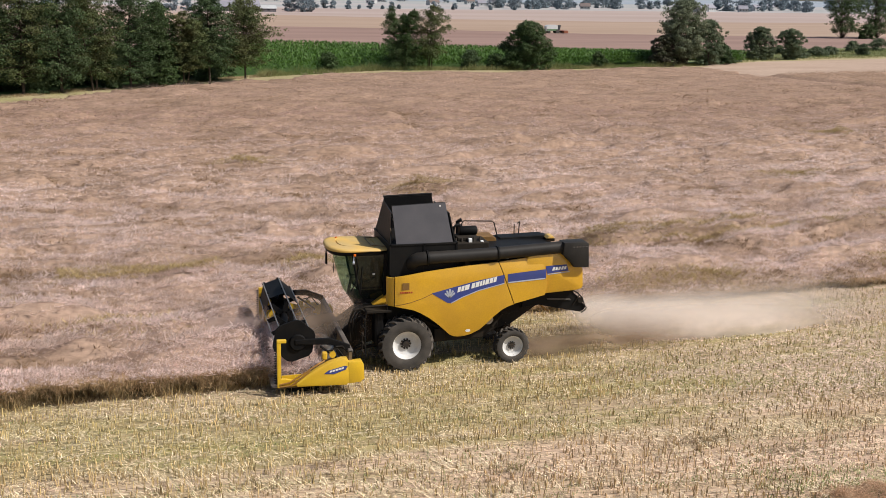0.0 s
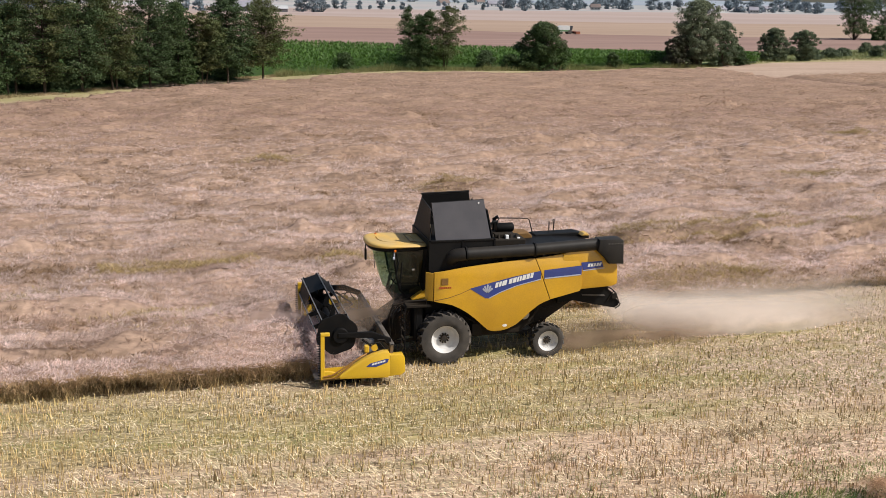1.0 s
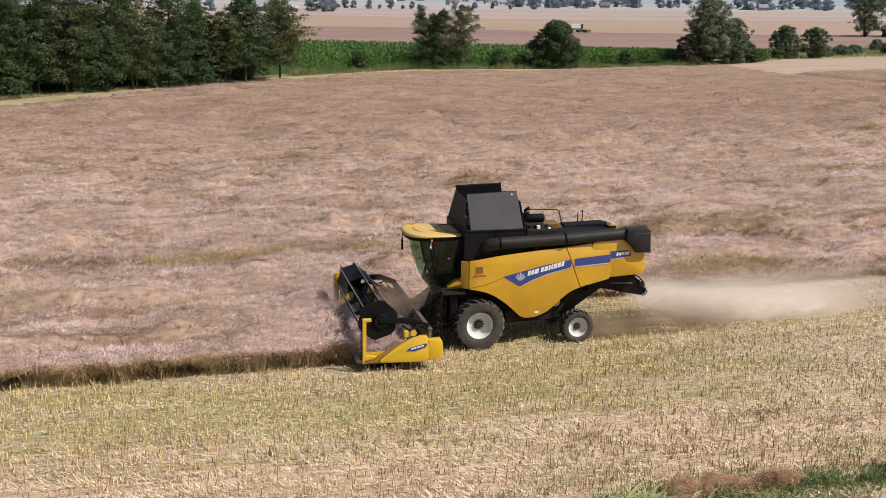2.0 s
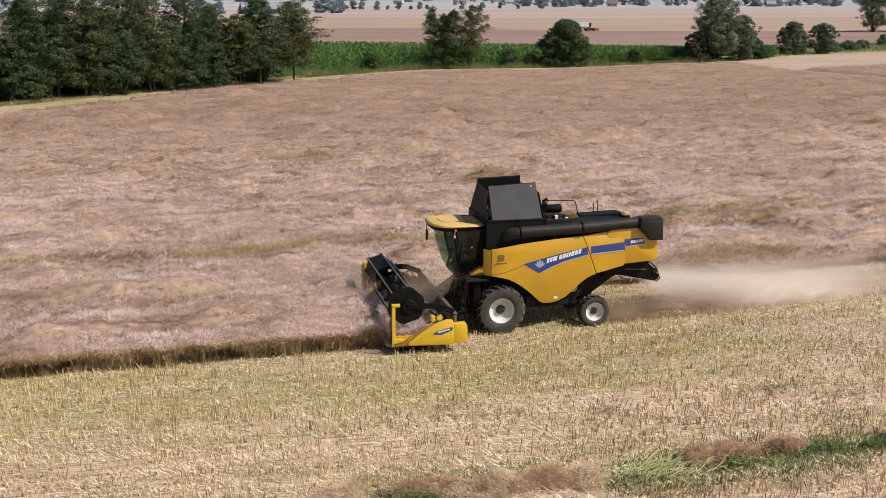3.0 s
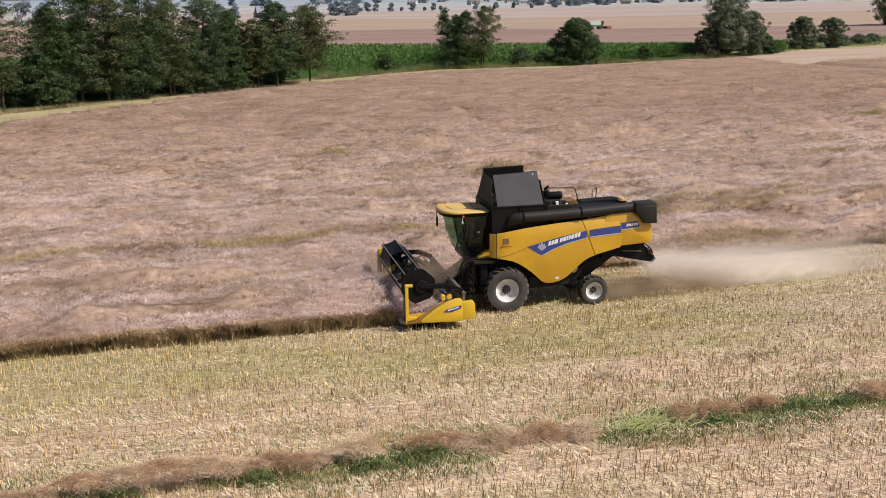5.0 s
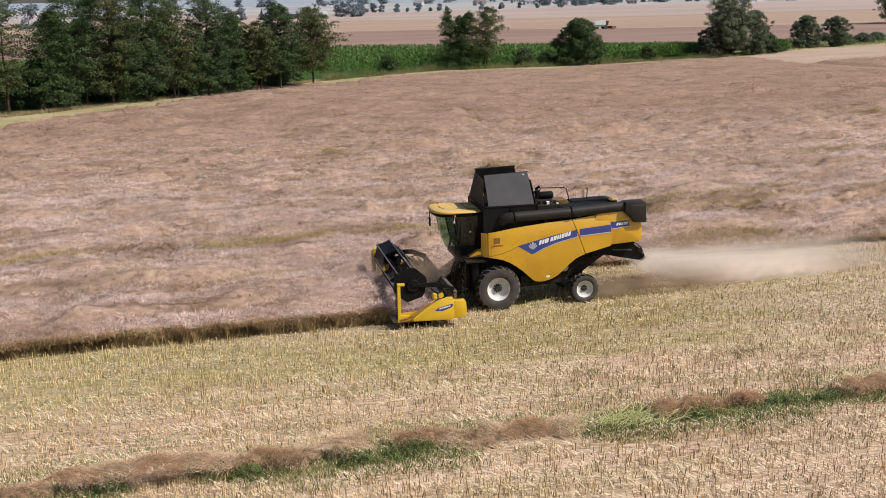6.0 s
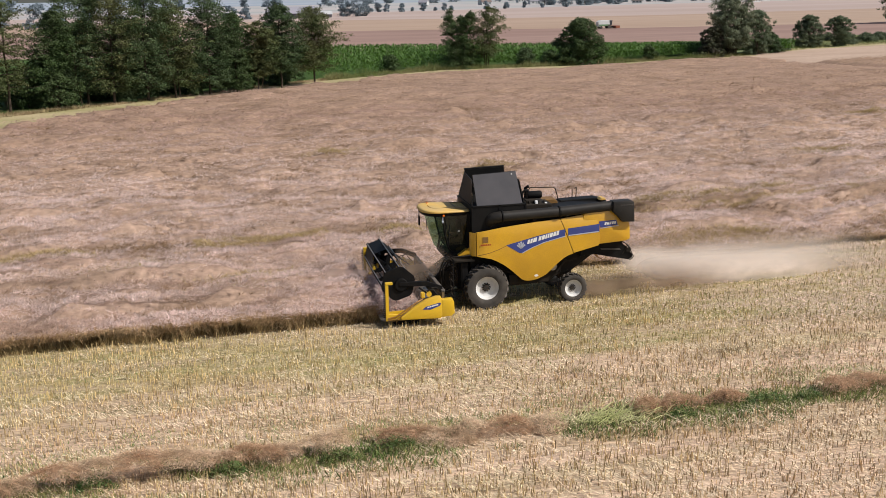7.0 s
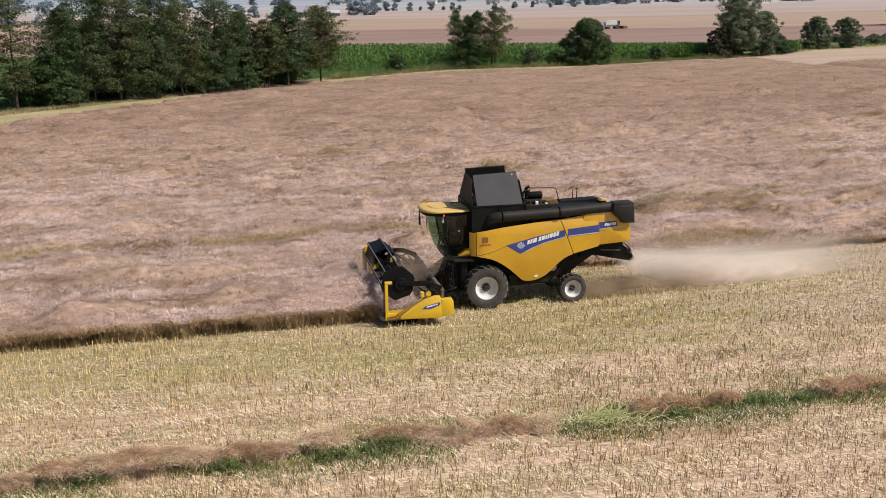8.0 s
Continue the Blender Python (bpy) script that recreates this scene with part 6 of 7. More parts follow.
def tree(x, y, h, r, seed, leaf, label, low=0.12, trunks=1, clumps=150, leaves=90, size=0.26, shape="alder", name="tree", category="tree", group="", puff=0.095, depth=0.45):
    """A tapered, forked trunk with limbs into a crown of many small clumps of leaves. low: bare share of the height; puff: a clump's size against the crown's; depth: how far into the crown the clumps go."""
    g = np.random.default_rng(seed)
    top = thing(name, label, category, at=(x, y, 0), group=group)
    V, F = [], []
    stems = []
    for t in range(trunks):
        a = g.uniform(0, 2 * math.pi)
        off = (0.0 if trunks == 1 else 0.25 + 0.1 * r) * np.array([math.cos(a), math.sin(a), 0])
        spread = (0.0 if trunks == 1 else 0.35 * r) * np.array([math.cos(a), math.sin(a), 0])
        pts = [off + spread * q ** 1.2 + np.array([g.normal(0, 0.02), g.normal(0, 0.02), 0]) * h * q * (q < 1) + np.array([0, 0, h * 0.86 * q - 0.1]) for q in np.linspace(0, 1, 7)]
        stems.append(pts)
        limb_tube(V, F, pts, 0.018 * h / trunks ** 0.4, 0.02, 7)
    qs, ws = SHAPES[shape]
    q = g.uniform(0, 1, clumps) ** 0.95
    a = g.uniform(0, 2 * math.pi, clumps)
    f1, f2, f3 = g.uniform(0, 6.28, 3)
    lobe = 1 + 0.20 * np.sin(2 * a + f1 + 4 * q) + 0.16 * np.sin(3 * a + f2 - 9 * q) + 0.14 * np.sin(4 * a + f3 + 15 * q)
    reach = np.where(g.uniform(0, 1, clumps) < 0.8, g.uniform(1 - depth, 1.0, clumps), g.uniform(0.1, 0.8, clumps))
    d = r * np.interp(q, qs, ws) * lobe * reach * 0.94
    cen = np.stack([d * np.cos(a), d * np.sin(a), h * (low + (0.97 - low) * q)], 1)
    rad = r * puff * g.uniform(0.6, 1.45, clumps)
    for k in range(0, clumps, 5):
        c = cen[k] * [0.92, 0.92, 1.0]
        st = stems[(k // 5) % trunks]
        s = st[max(0, min(5, int((c[2] / h - 0.2) * 6.5)))]
        mid = (s + c) / 2 + np.array([0, 0, -0.03 * h * g.uniform(0, 1)])
        limb_tube(V, F, [s, mid, c], 0.005 * h, 0.012, 4)
    ob = new("trunk", np_mesh("trunk", np.concatenate(V), np.array(F), m_bark, smooth=True))
    ob.parent = top
    m = np.maximum(8, (leaves * (rad / (puff * r)) ** 2).astype(int))
    who = np.repeat(np.arange(clumps), m)
    n = len(who)
    e = g.normal(0, 1, (n, 3))
    e /= np.linalg.norm(e, axis=1, keepdims=True)
    rr = rad[who] * g.uniform(0.2, 1.0, n) ** 0.55 * (1 + 0.5 * np.abs(g.normal(0, 1, n)) * (g.uniform(0, 1, n) > 0.65))
    P = cen[who] + e * rr[:, None] * np.array([1.15, 1.15, 0.72])
    P[:, 2] = np.maximum(P[:, 2], 0.12)
    out = P * [1, 1, 0]
    out /= np.linalg.norm(out, axis=1, keepdims=True) + 0.3
    Nn = e * 0.5 + out * 0.35 + g.normal(0, 0.5, (n, 3)) + np.array([0, 0, 0.4])
    Nn /= np.linalg.norm(Nn, axis=1, keepdims=True)
    t1 = np.cross(Nn, g.normal(0, 1, Nn.shape))
    t1 /= np.linalg.norm(t1, axis=1, keepdims=True)
    t2 = np.cross(Nn, t1)
    s = (size * g.uniform(0.6, 1.35, n))[:, None]
    Vq = np.stack([P - t1 * s * 0.55 - t2 * s * 0.30, P + t2 * s * 0.42, P + t1 * s * 0.62 - t2 * s * 0.22], 1).reshape(-1, 3)
    ob = new("crown", np_mesh("crown", Vq, np.arange(n)[:, None] * 3 + [[0, 1, 2]], leaf))
    ob.parent = top
    return top


def leaf_chips(P, up, size, g):
    """Three-cornered leaf chips at P that face roughly along up."""
    n = len(P)
    Nn = up + g.normal(0, 0.55, (n, 3))
    Nn /= np.linalg.norm(Nn, axis=1, keepdims=True)
    t1 = np.cross(Nn, g.normal(0, 1, Nn.shape))
    t1 /= np.linalg.norm(t1, axis=1, keepdims=True)
    t2 = np.cross(Nn, t1)
    s = (size * g.uniform(0.6, 1.35, n))[:, None]
    return np.stack([P - t1 * s * 0.55 - t2 * s * 0.30, P + t2 * s * 0.42, P + t1 * s * 0.62 - t2 * s * 0.22], 1).reshape(-1, 3)


def bough_tree(x, y, h, r, seed, leaf, label, low=0.15, trunks=1, boughs=95, sprays=7, leaves=34, size=0.17, shape="alder", flat=0.42, group="", name="tree", category="tree"):
    """A trunk with many limbs, each carrying flat drooping sprays of small leaves with dark gaps between the layers."""
    g = np.random.default_rng(seed)
    top = thing(name, label, category, at=(x, y, 0), group=group)
    V, F, stems = [], [], []
    for t in range(trunks):
        a = g.uniform(0, 2 * math.pi)
        way = np.array([math.cos(a), math.sin(a), 0])
        off, spread = (0.0 if trunks == 1 else 0.2 + 0.08 * r) * way, (0.0 if trunks == 1 else 0.40 * r) * way
        tall = h * (0.95 if t == 0 else g.uniform(0.72, 0.92))
        pts = [off + spread * q ** 1.2 + np.array([g.normal(0, 0.012), g.normal(0, 0.012), 0]) * h * q + np.array([0, 0, tall * q - 0.1]) for q in np.linspace(0, 1, 9)]
        stems.append(np.array(pts))
        limb_tube(V, F, pts, 0.0135 * h / trunks ** 0.3, 0.02, 7)
    qs, ws = SHAPES[shape]
    f1, f2 = g.uniform(0, 6.28, 2)
    P, U = [], []
    for b in range(boughs):
        q = ((b + g.uniform(0, 1)) / boughs) ** 0.92
        st = stems[b % trunks]
        a = b * 2.39996 + g.normal(0, 0.35)
        way = np.array([math.cos(a), math.sin(a), 0])
        reach = r * float(np.interp(q, qs, ws)) * (1 + 0.22 * math.sin(2 * a + f1 + 5 * q) + 0.18 * math.sin(3 * a + f2 - 8 * q)) * g.uniform(0.62, 1.12)
        climb = lerp(0.12, 0.75, q) + g.normal(0, 0.12)
        zt = h * (low + (0.985 - low) * q)
        root_z = max(0.3, zt - climb * reach * 0.7)
        k = min(1.0, root_z / (st[-1][2] + 0.1)) * 8
        i0 = min(7, int(k))
        root = st[i0] + (st[i0 + 1] - st[i0]) * (k - i0)
        reach = max(0.5, reach - 0.6 * abs(float(root[:2] @ way[:2])))
        bend = lambda t: root + way * reach * t + np.array([0, 0, (climb * t - 0.42 * climb * t * t - 0.10 * t ** 3) * reach])
        limb_tube(V, F, [bend(0), bend(0.45), bend(0.9)], 0.0042 * h * (1.15 - q), 0.012, 4)
        for k in range(sprays):
            t = lerp(0.28, 1.0, (k + g.uniform(0, 1)) / sprays)
            c = bend(t) + np.array([-way[1], way[0], 0]) * g.normal(0, 0.15) * reach * t + np.array([0, 0, g.normal(0, 0.06 * r)])
            m = int(leaves * g.uniform(0.5, 1.4))
            rad = r * 0.125 * g.uniform(0.65, 1.35)
            e = g.normal(0, 0.52, (m, 3)) * [rad * 1.25, rad * 1.25, rad * flat]
            e[:, 2] -= 0.25 * (e[:, 0] ** 2 + e[:, 1] ** 2) / rad
            P.append(c + e)
            U.append(np.tile(way * 0.35 + [0, 0, 0.75], (m, 1)))
    ob = new("trunk", np_mesh("trunk", np.concatenate(V), np.array(F), m_bark, smooth=True))
    ob.parent = top
    P, U = np.concatenate(P), np.concatenate(U)
    P[:, 2] = np.maximum(P[:, 2], 0.12)
    ob = new("crown", np_mesh("crown", leaf_chips(P, U, size, g), np.arange(len(P))[:, None] * 3 + [[0, 1, 2]], leaf))
    ob.parent = top
    return top


ROW = "row of tall alders along the field edge"
row_label = "tall dark green alder in a dense row at the field edge"
g_row = np.random.default_rng(101)
for k, (x, y, h, r, low, kind) in enumerate(((-37.7, 83.2, 14.6, 3.5, 0.24, 0), (-34.6, 85.7, 14.0, 3.1, 0.2, 1), (-32.1, 87.6, 13.5, 2.9, 0.2, 1), (-27.5, 91.0, 11.0, 3.2, 0.06, 2), (-24.6, 92.6, 14.2, 3.2, 0.14, 0), (-21.5, 94.0, 14.8, 3.7, 0.14, 3), (-17.7, 95.7, 13.8, 3.6, 0.12, 0), (-14.0, 98.2, 12.8, 3.4, 0.15, 3), (-10.4, 100.9, 12.4, 3.5, 0.13, 0), (-7.0, 102.7, 10.2, 2.6, 0.06, 2), (-4.2, 104.0, 9.2, 2.4, 0.25, 3), (-1.1, 106.1, 11.2, 2.8, 0.24, 0), (3.5, 109.3, 10.7, 3.3, 0.25, 3))):
    leaf, label = ((m_leaf, row_label), (m_leaf_warm, "tall airy alder with thin yellowish-green foliage and bare lower trunk"), (m_leaf_deep, "dense conical dark green alder in the field-edge row"), (m_leaf_warm, "tall alder with brown-tinged leaves in the dense row"))[kind]
    bough_tree(x, y, h, r * 1.1, 200 + k, leaf, label, low=low, trunks=2 if k % 3 == 1 else 1, boughs=60 if kind == 1 else (150 if kind == 2 else 112), sprays=6 if kind == 1 else 7, leaves=28 if kind == 1 else 31, size=0.18, group=ROW, shape="dome" if kind == 2 else "alder")
for k, (x, y, h, r) in enumerate(((-41, 95, 9, 3.5), (-25.5, 103.5, 9.5, 3.0), (-20.0, 105.0, 9.5, 3.2), (-15.5, 109.0, 9.0, 3.3), (-8.5, 113.0, 8.0, 3.2), (-1.2, 117.5, 6.5, 3.0))):
    tree(x, y, h, r * 1.2, 260 + k, m_leaf_deep, "alder half hidden behind the front row of trees", low=0.0, clumps=170, leaves=36, size=0.36, puff=0.14, shape="dome", group=ROW)
tree(-32.0, 98.5, 4.4, 2.4, 268, m_maize_bush, "bright green bush behind a gap in the alder row", low=0.02, clumps=140, leaves=50, size=0.24, puff=0.16, shape="dome", name="bush", category="bush")
# single trees along the ditch
bough_tree(28.8, 132.5, 9.6, 3.5, 301, m_leaf_deep, "dense dark green tree on the ditch bank", low=0.03, trunks=3, boughs=150, leaves=38, shape="dome")
bough_tree(33.2, 133.0, 10.2, 3.3, 302, m_leaf_warm, "airy multi-stemmed tree with thin foliage", low=0.20, trunks=3, boughs=80, sprays=6, leaves=32, shape="round")
tree(49.2, 132.6, 7.5, 3.75, 303, m_leaf_deep, "round compact dark green hornbeam beside the maize", low=0.01, trunks=2, clumps=760, leaves=46, size=0.19, shape="dome", puff=0.085, depth=0.25)
tree(80.4, 142.0, 11.4, 4.5, 304, m_leaf_grey, "broad grey-green willow with several trunks", low=0.13, trunks=4, clumps=693, leaves=52, size=0.20, shape="round", puff=0.09, depth=0.55)
tree(86.0, 143.5, 7.9, 3.1, 305, m_leaf_mid, "smaller green tree leaning against the willow", low=0.03, trunks=2, clumps=420, leaves=46, size=0.19, shape="dome", depth=0.35)
tree(76.3, 141.0, 5.2, 2.5, 306, m_leaf_dusk, "low dark reddish bush at the foot of the willow", low=0.02, clumps=252, leaves=34, shape="dome", name="bush", category="bush")
tree(90.2, 146.0, 3.6, 2.0, 311, m_leaf, "pale green shrub beside the willow", low=0.02, clumps=147, leaves=32, shape="dome", name="bush", category="bush")
tree(105.4, 159.5, 6.3, 2.95, 307, m_leaf_mid, "small rounded green tree at the stubble edge", low=0.02, trunks=2, clumps=441, leaves=44, size=0.20, shape="dome", depth=0.35)
tree(112.2, 160.0, 6.0, 2.9, 308, m_leaf_mid, "small green tree with an open crown at the stubble edge", low=0.03, trunks=3, clumps=336, leaves=44, size=0.20, shape="round", depth=0.55)
tree(197.0, 268.0, 15.5, 6.0, 309, m_leaf_deep, "tall dark pine-like tree at a distant field corner", low=0.12, trunks=2, clumps=460, leaves=26, size=0.32, shape="alder", puff=0.10, depth=0.6)
tree(211.0, 270.0, 16.5, 6.5, 310, m_leaf_deep, "tall dark tree in a distant group", low=0.1, trunks=2, clumps=460, leaves=26, size=0.32, shape="alder", puff=0.10, depth=0.6)
tree(204.0, 266.0, 4.5, 3.2, 312, m_leaf_deep, "low bush between two tall distant trees", low=0.02, clumps=126, leaves=27, size=0.45, shape="dome", name="bush", category="bush")
for k, (x, y, h, r) in enumerate(((17.0, 129.5, 2.7, 1.6), (40.0, 133.5, 2.9, 1.7), (44.0, 133.0, 2.4, 1.4), (90.5, 146.5, 2.9, 1.8), (63.0, 137.0, 2.6, 1.3), (96.5, 153.0, 1.9, 1.6), (118.0, 166.0, 2.2, 2.2), (126.0, 172.0, 1.8, 2.0), (133.0, 178.0, 1.6, 1.8), (140.0, 176.0, 2.2, 1.6), (147.0, 190.0, 2.4, 1.9), (158.0, 196.0, 2.6, 2.4), (122.0, 180.0, 1.5, 1.6), (-12.5, 101.5, 2.2, 1.5), (-1.0, 111.5, 2.0, 1.6), (-20.0, 95.0, 1.8, 1.3))):
    tree(x, y, h, r, 330 + k, m_leaf_mid if x > 92 else m_leaf if k % 2 else m_leaf_deep, "low green bush on the ditch bank", low=0.02, clumps=60, leaves=55, size=0.22, shape="dome", puff=0.2, name="bush", category="bush", group="bushes along the ditch")


for k in range(15):  # understory of the row
    x = -39.0 + k * 2.95
    tree(x + float(g_row.normal(0, 0.4)), float(tree_edge(x)) + (9.5 if x < -6 else 7.2) + float(g_row.normal(0, 0.8)), float(g_row.uniform(2.4, 4.2)), float(g_row.uniform(1.6, 2.2)), 360 + k, m_leaf_deep, "dark shrub in the shade under the alder row", low=0.02, clumps=50, leaves=50, size=0.24, shape="dome", puff=0.2, name="bush", category="bush", group="shrubs under the alders")


def verge_plants():
    g = np.random.default_rng(71)
    n = 40000
    x = g.uniform(-48, 165, n)
    y = tree_edge(x) + np.where(x > 92, g.uniform(-0.5, 26, n), g.uniform(0.3, 4.5, n))
    hgt = (0.25 + 0.9 * np.clip(fbm(x * 0.25, y * 0.4, 91, 3) - 0.35, 0, 1)) * np.where(x < 6, np.where(x < -24, 0.75, 0.4), 1.0) * np.where((x > 5) & (x < 80), 1.7, 1.0)
    lean = np.stack([g.normal(0, 0.7, n), g.normal(0, 0.6, n), np.ones(n)], 1)
    long, wide = hgt * g.uniform(0.6, 1.5, n), g.uniform(0.05, 0.10, n)
    for name, k, mm, label in (("verge_grass", x > 6, m_vergegrass, "tall green and straw-coloured grass along the field verge"), ("dry_grass", x <= 6, m_drygrass, "dry straw-coloured grass tufts under the alder row")):
        me = blades(name, np.stack([x, y, np.zeros(n)], 1)[k], lean[k], long[k], wide[k], mm, g)
        tagged(new(name, me), label, "grass", kind="stuff")


m_vergegrass = mat("verge_grass", (0.13, 0.17, 0.05), (0.24, 0.22, 0.10), 0.12, rough=0.85, vary=0.2, fine=1.0, island=0.35, spec=0.15, thin=0.25)
m_drygrass = mat("dry_verge_grass", (0.38, 0.28, 0.17), (0.22, 0.18, 0.09), 0.2, rough=0.85, vary=0.2, fine=1.0, island=0.4, spec=0.15, thin=0.25)
verge_plants()

# ---- maize ----
m_maize = mat("maize_leaves", (0.095, 0.175, 0.033), (0.065, 0.13, 0.024), 0.15, rough=0.5, vary=0.15, fine=1.0, island=0.3, spec=0.3, thin=0.35)


def maize():
    g = np.random.default_rng(83)
    n = 11500
    x = g.uniform(4, 96, n)
    front = tree_edge(x) + 5.0
    back = np.interp(x, (4, 20, 60, 86, 96), (188, 181, 161, 149, 148))
    y = front + (back - front) * g.uniform(0, 1, n) ** 1.1
    x = np.round(x / 0.75) * 0.75 + g.normal(0, 0.08, n)
    B, D, Ln, Wd = [], [], [], []
    for k in range(4):
        a = g.uniform(0, 2 * math.pi, n)
        z = 0.6 + 0.42 * k + g.uniform(-0.1, 0.1, n)
        up = np.where(k == 3, 1.6, 0.8)
        B.append(np.stack([x, y, z], 1))
        D.append(np.stack([np.cos(a), np.sin(a), np.full(n, up)], 1))
        Ln.append(g.uniform(0.6, 0.95, n)), Wd.append(g.uniform(0.13, 0.22, n))
    me = blades("maize", np.concatenate(B), np.concatenate(D), np.concatenate(Ln), np.concatenate(Wd), m_maize, g, fold=0.5)
    tagged(new("maize", me), "dense green maize standing in rows beyond the ditch", "maize field", kind="stuff")


maize()

# ---- farm, villages and hedges in the distance ----
m_wall_pale = mat("pale_render_wall", (0.45, 0.45, 0.45), (0.38, 0.38, 0.38), 0.3, rough=0.9, vary=0.05, fine=2)
m_wall_cream = mat("cream_render_wall", (0.42, 0.37, 0.28), (0.38, 0.33, 0.25), 0.3, rough=0.9, vary=0.05, fine=2)
m_roof_grey = mat("grey_sheet_roof", (0.26, 0.25, 0.28), (0.21, 0.20, 0.23), 0.15, rough=0.7, vary=0.1, fine=2)
m_roof_red = mat("dull_red_roof", (0.17, 0.125, 0.11), (0.14, 0.11, 0.10), 0.2, rough=0.85, vary=0.1, fine=2)
m_wall_dark = mat("dark_barn_wall", (0.09, 0.085, 0.10), (0.12, 0.11, 0.12), 0.15, rough=0.9, vary=0.15, fine=1)
m_far_glass = mat("far_window_glass", (0.03, 0.035, 0.045), (0.04, 0.045, 0.05), 1.0, rough=0.15, vary=0.05)
m_white_machine = mat("white_machine_paint", (0.52, 0.53, 0.52), (0.46, 0.47, 0.46), 1.0, rough=0.5, vary=0.05)
m_green_machine = mat("green_machine_paint", (0.10, 0.19, 0.09), (0.09, 0.16, 0.08), 1.0, rough=0.5, vary=0.05)
m_red_machine = mat("red_machine_paint", (0.24, 0.075, 0.035), (0.20, 0.065, 0.03), 1.0, rough=0.5, vary=0.05)


def house(name, x, y, turn, w, d, h, rise, wall, roof, label, windows=3, category="house", group=""):
    top = thing(name, label, category, at=(x, y, 0), turn=turn, group=group)
    bm = bmesh.new()
    box(bm, -w / 2, w / 2, -d / 2, d / 2, -0.2, h)
    for s in (-1, 1):
        v = [bm.verts.new(p) for p in ((s * w / 2, -d / 2, h), (s * w / 2, d / 2, h), (s * w / 2, 0, h + rise))]
        bm.faces.new(v)
    body = part("wall", bm, wall, top)
    bm = bmesh.new()
    for s in (-1, 1):
        a = [Vector((-w / 2 - 0.4, s * (d / 2 + 0.4), h - 0.3)), Vector((w / 2 + 0.4, s * (d / 2 + 0.4), h - 0.3)), Vector((w / 2 + 0.4, 0, h + rise)), Vector((-w / 2 - 0.4, 0, h + rise))]
        sheet(bm, [[a[0], a[3]], [a[1], a[2]]], (0, 0, 0.18))
    part("roof", bm, roof, top)
    for k in range(windows):
        bm = bmesh.new()
        cx = -w / 2 + w * (k + 0.5) / windows
        box(bm, cx - 0.6, cx + 0.6, -d / 2 - 0.04, -d / 2 + 0.02, h * 0.35, h * 0.75)
        part("window", bm, m_far_glass, top)
    return top


house("barn", 32, 556, 4, 25, 12, 2.6, 3.2, m_wall_dark, m_roof_grey, "long barn with a grey sheet roof and dark walls", 5, "barn")
house("house", 21, 556, 80, 6, 5, 2.4, 1.6, m_wall_cream, m_roof_grey, "small cream farm outbuilding beside the barn", 2)
house("shed", 49, 554, 4, 8, 6, 1.9, 1.2, m_wall_dark, m_wall_pale, "low open shed with a pale sheet roof beside the barn", 1, "shed")
g_far = np.random.default_rng(55)
for k, (x, y, w, hgt, roof) in enumerate(((392, 742, 12, 4.2, m_roof_grey), (430, 800, 14, 5.0, m_roof_grey), (455, 790, 10, 4.5, m_roof_grey), (330, 820, 11, 4, m_roof_red), (270, 900, 22, 5, m_roof_grey), (230, 930, 14, 4.5, m_roof_red), (520, 880, 16, 5, m_roof_grey), (480, 930, 12, 4.5, m_roof_red), (190, 1010, 12, 4.5, m_roof_grey), (600, 1000, 18, 5, m_roof_grey), (360, 1000, 26, 5, m_roof_grey), (300, 1060, 12, 5, m_roof_red))):
    house("house", x, y, float(g_far.uniform(-35, 35)), w * 0.7, 7, hgt * 0.62, 2.4, m_wall_pale, roof, "pale village house with a pitched roof far off", 3, "house", "village houses in the distance")
FARG = "distant hedgerow trees"
for k, (x, y, h) in enumerate(((98, 690, 6), (103, 684, 5.2), (112, 676, 5), (128, 684, 5), (143, 690, 4.6), (150, 700, 2.6), (120, 682, 2.4), (136, 686, 2.2), (175, 705, 5.2), (190, 706, 4.5), (205, 712, 4.6), (218, 714, 3.5), (238, 722, 6))):
    tree(x, y, h, h * 0.42, 400 + k, m_leaf_haze, "small round tree on a distant field boundary", low=0.05, clumps=24, leaves=32, size=0.75, shape="dome", puff=0.3, group=FARG)
for k in range(62):
    q = g_far.uniform(0, 1)
    x = lerp(245, 720, q) + g_far.normal(0, 8)
    y = np.interp(x, (245, 317, 720), (745, 775, 850)) + abs(g_far.normal(0, 70)) + 4
    h = g_far.uniform(5, 11)
    tree(float(x), float(y), float(h), float(h * 0.5), 430 + k, m_leaf_haze, "hazy tree in a distant village belt", low=0.03, clumps=24, leaves=30, size=1.0, shape="dome", puff=0.3, group=FARG)
for k in range(46):
    x = -260 + k * 31 + g_far.normal(0, 10)
    y = 1180 + g_far.normal(0, 70)
    h = g_far.uniform(8, 14)
    tree(float(x), float(y), float(h), float(h * 0.7), 500 + k, m_leaf_haze, "hazy tree in a far woodland belt", low=0.02, clumps=20, leaves=27, size=1.7, shape="dome", puff=0.3, group=FARG)
for k, (x, y, h) in enumerate(((0, 540, 7), (8, 552, 6), (62, 566, 8), (68, 562, 9), (74, 568, 7), (-70, 430, 9), (-60, 440, 8), (-82, 450, 9), (-50, 455, 7.5), (-95, 440, 9))):
    tree(x, y, h, h * 0.48, 560 + k, m_leaf_haze, "hazy green tree near the farm", low=0.04, clumps=28, leaves=36, size=0.8, shape="dome", puff=0.3, group=FARG)


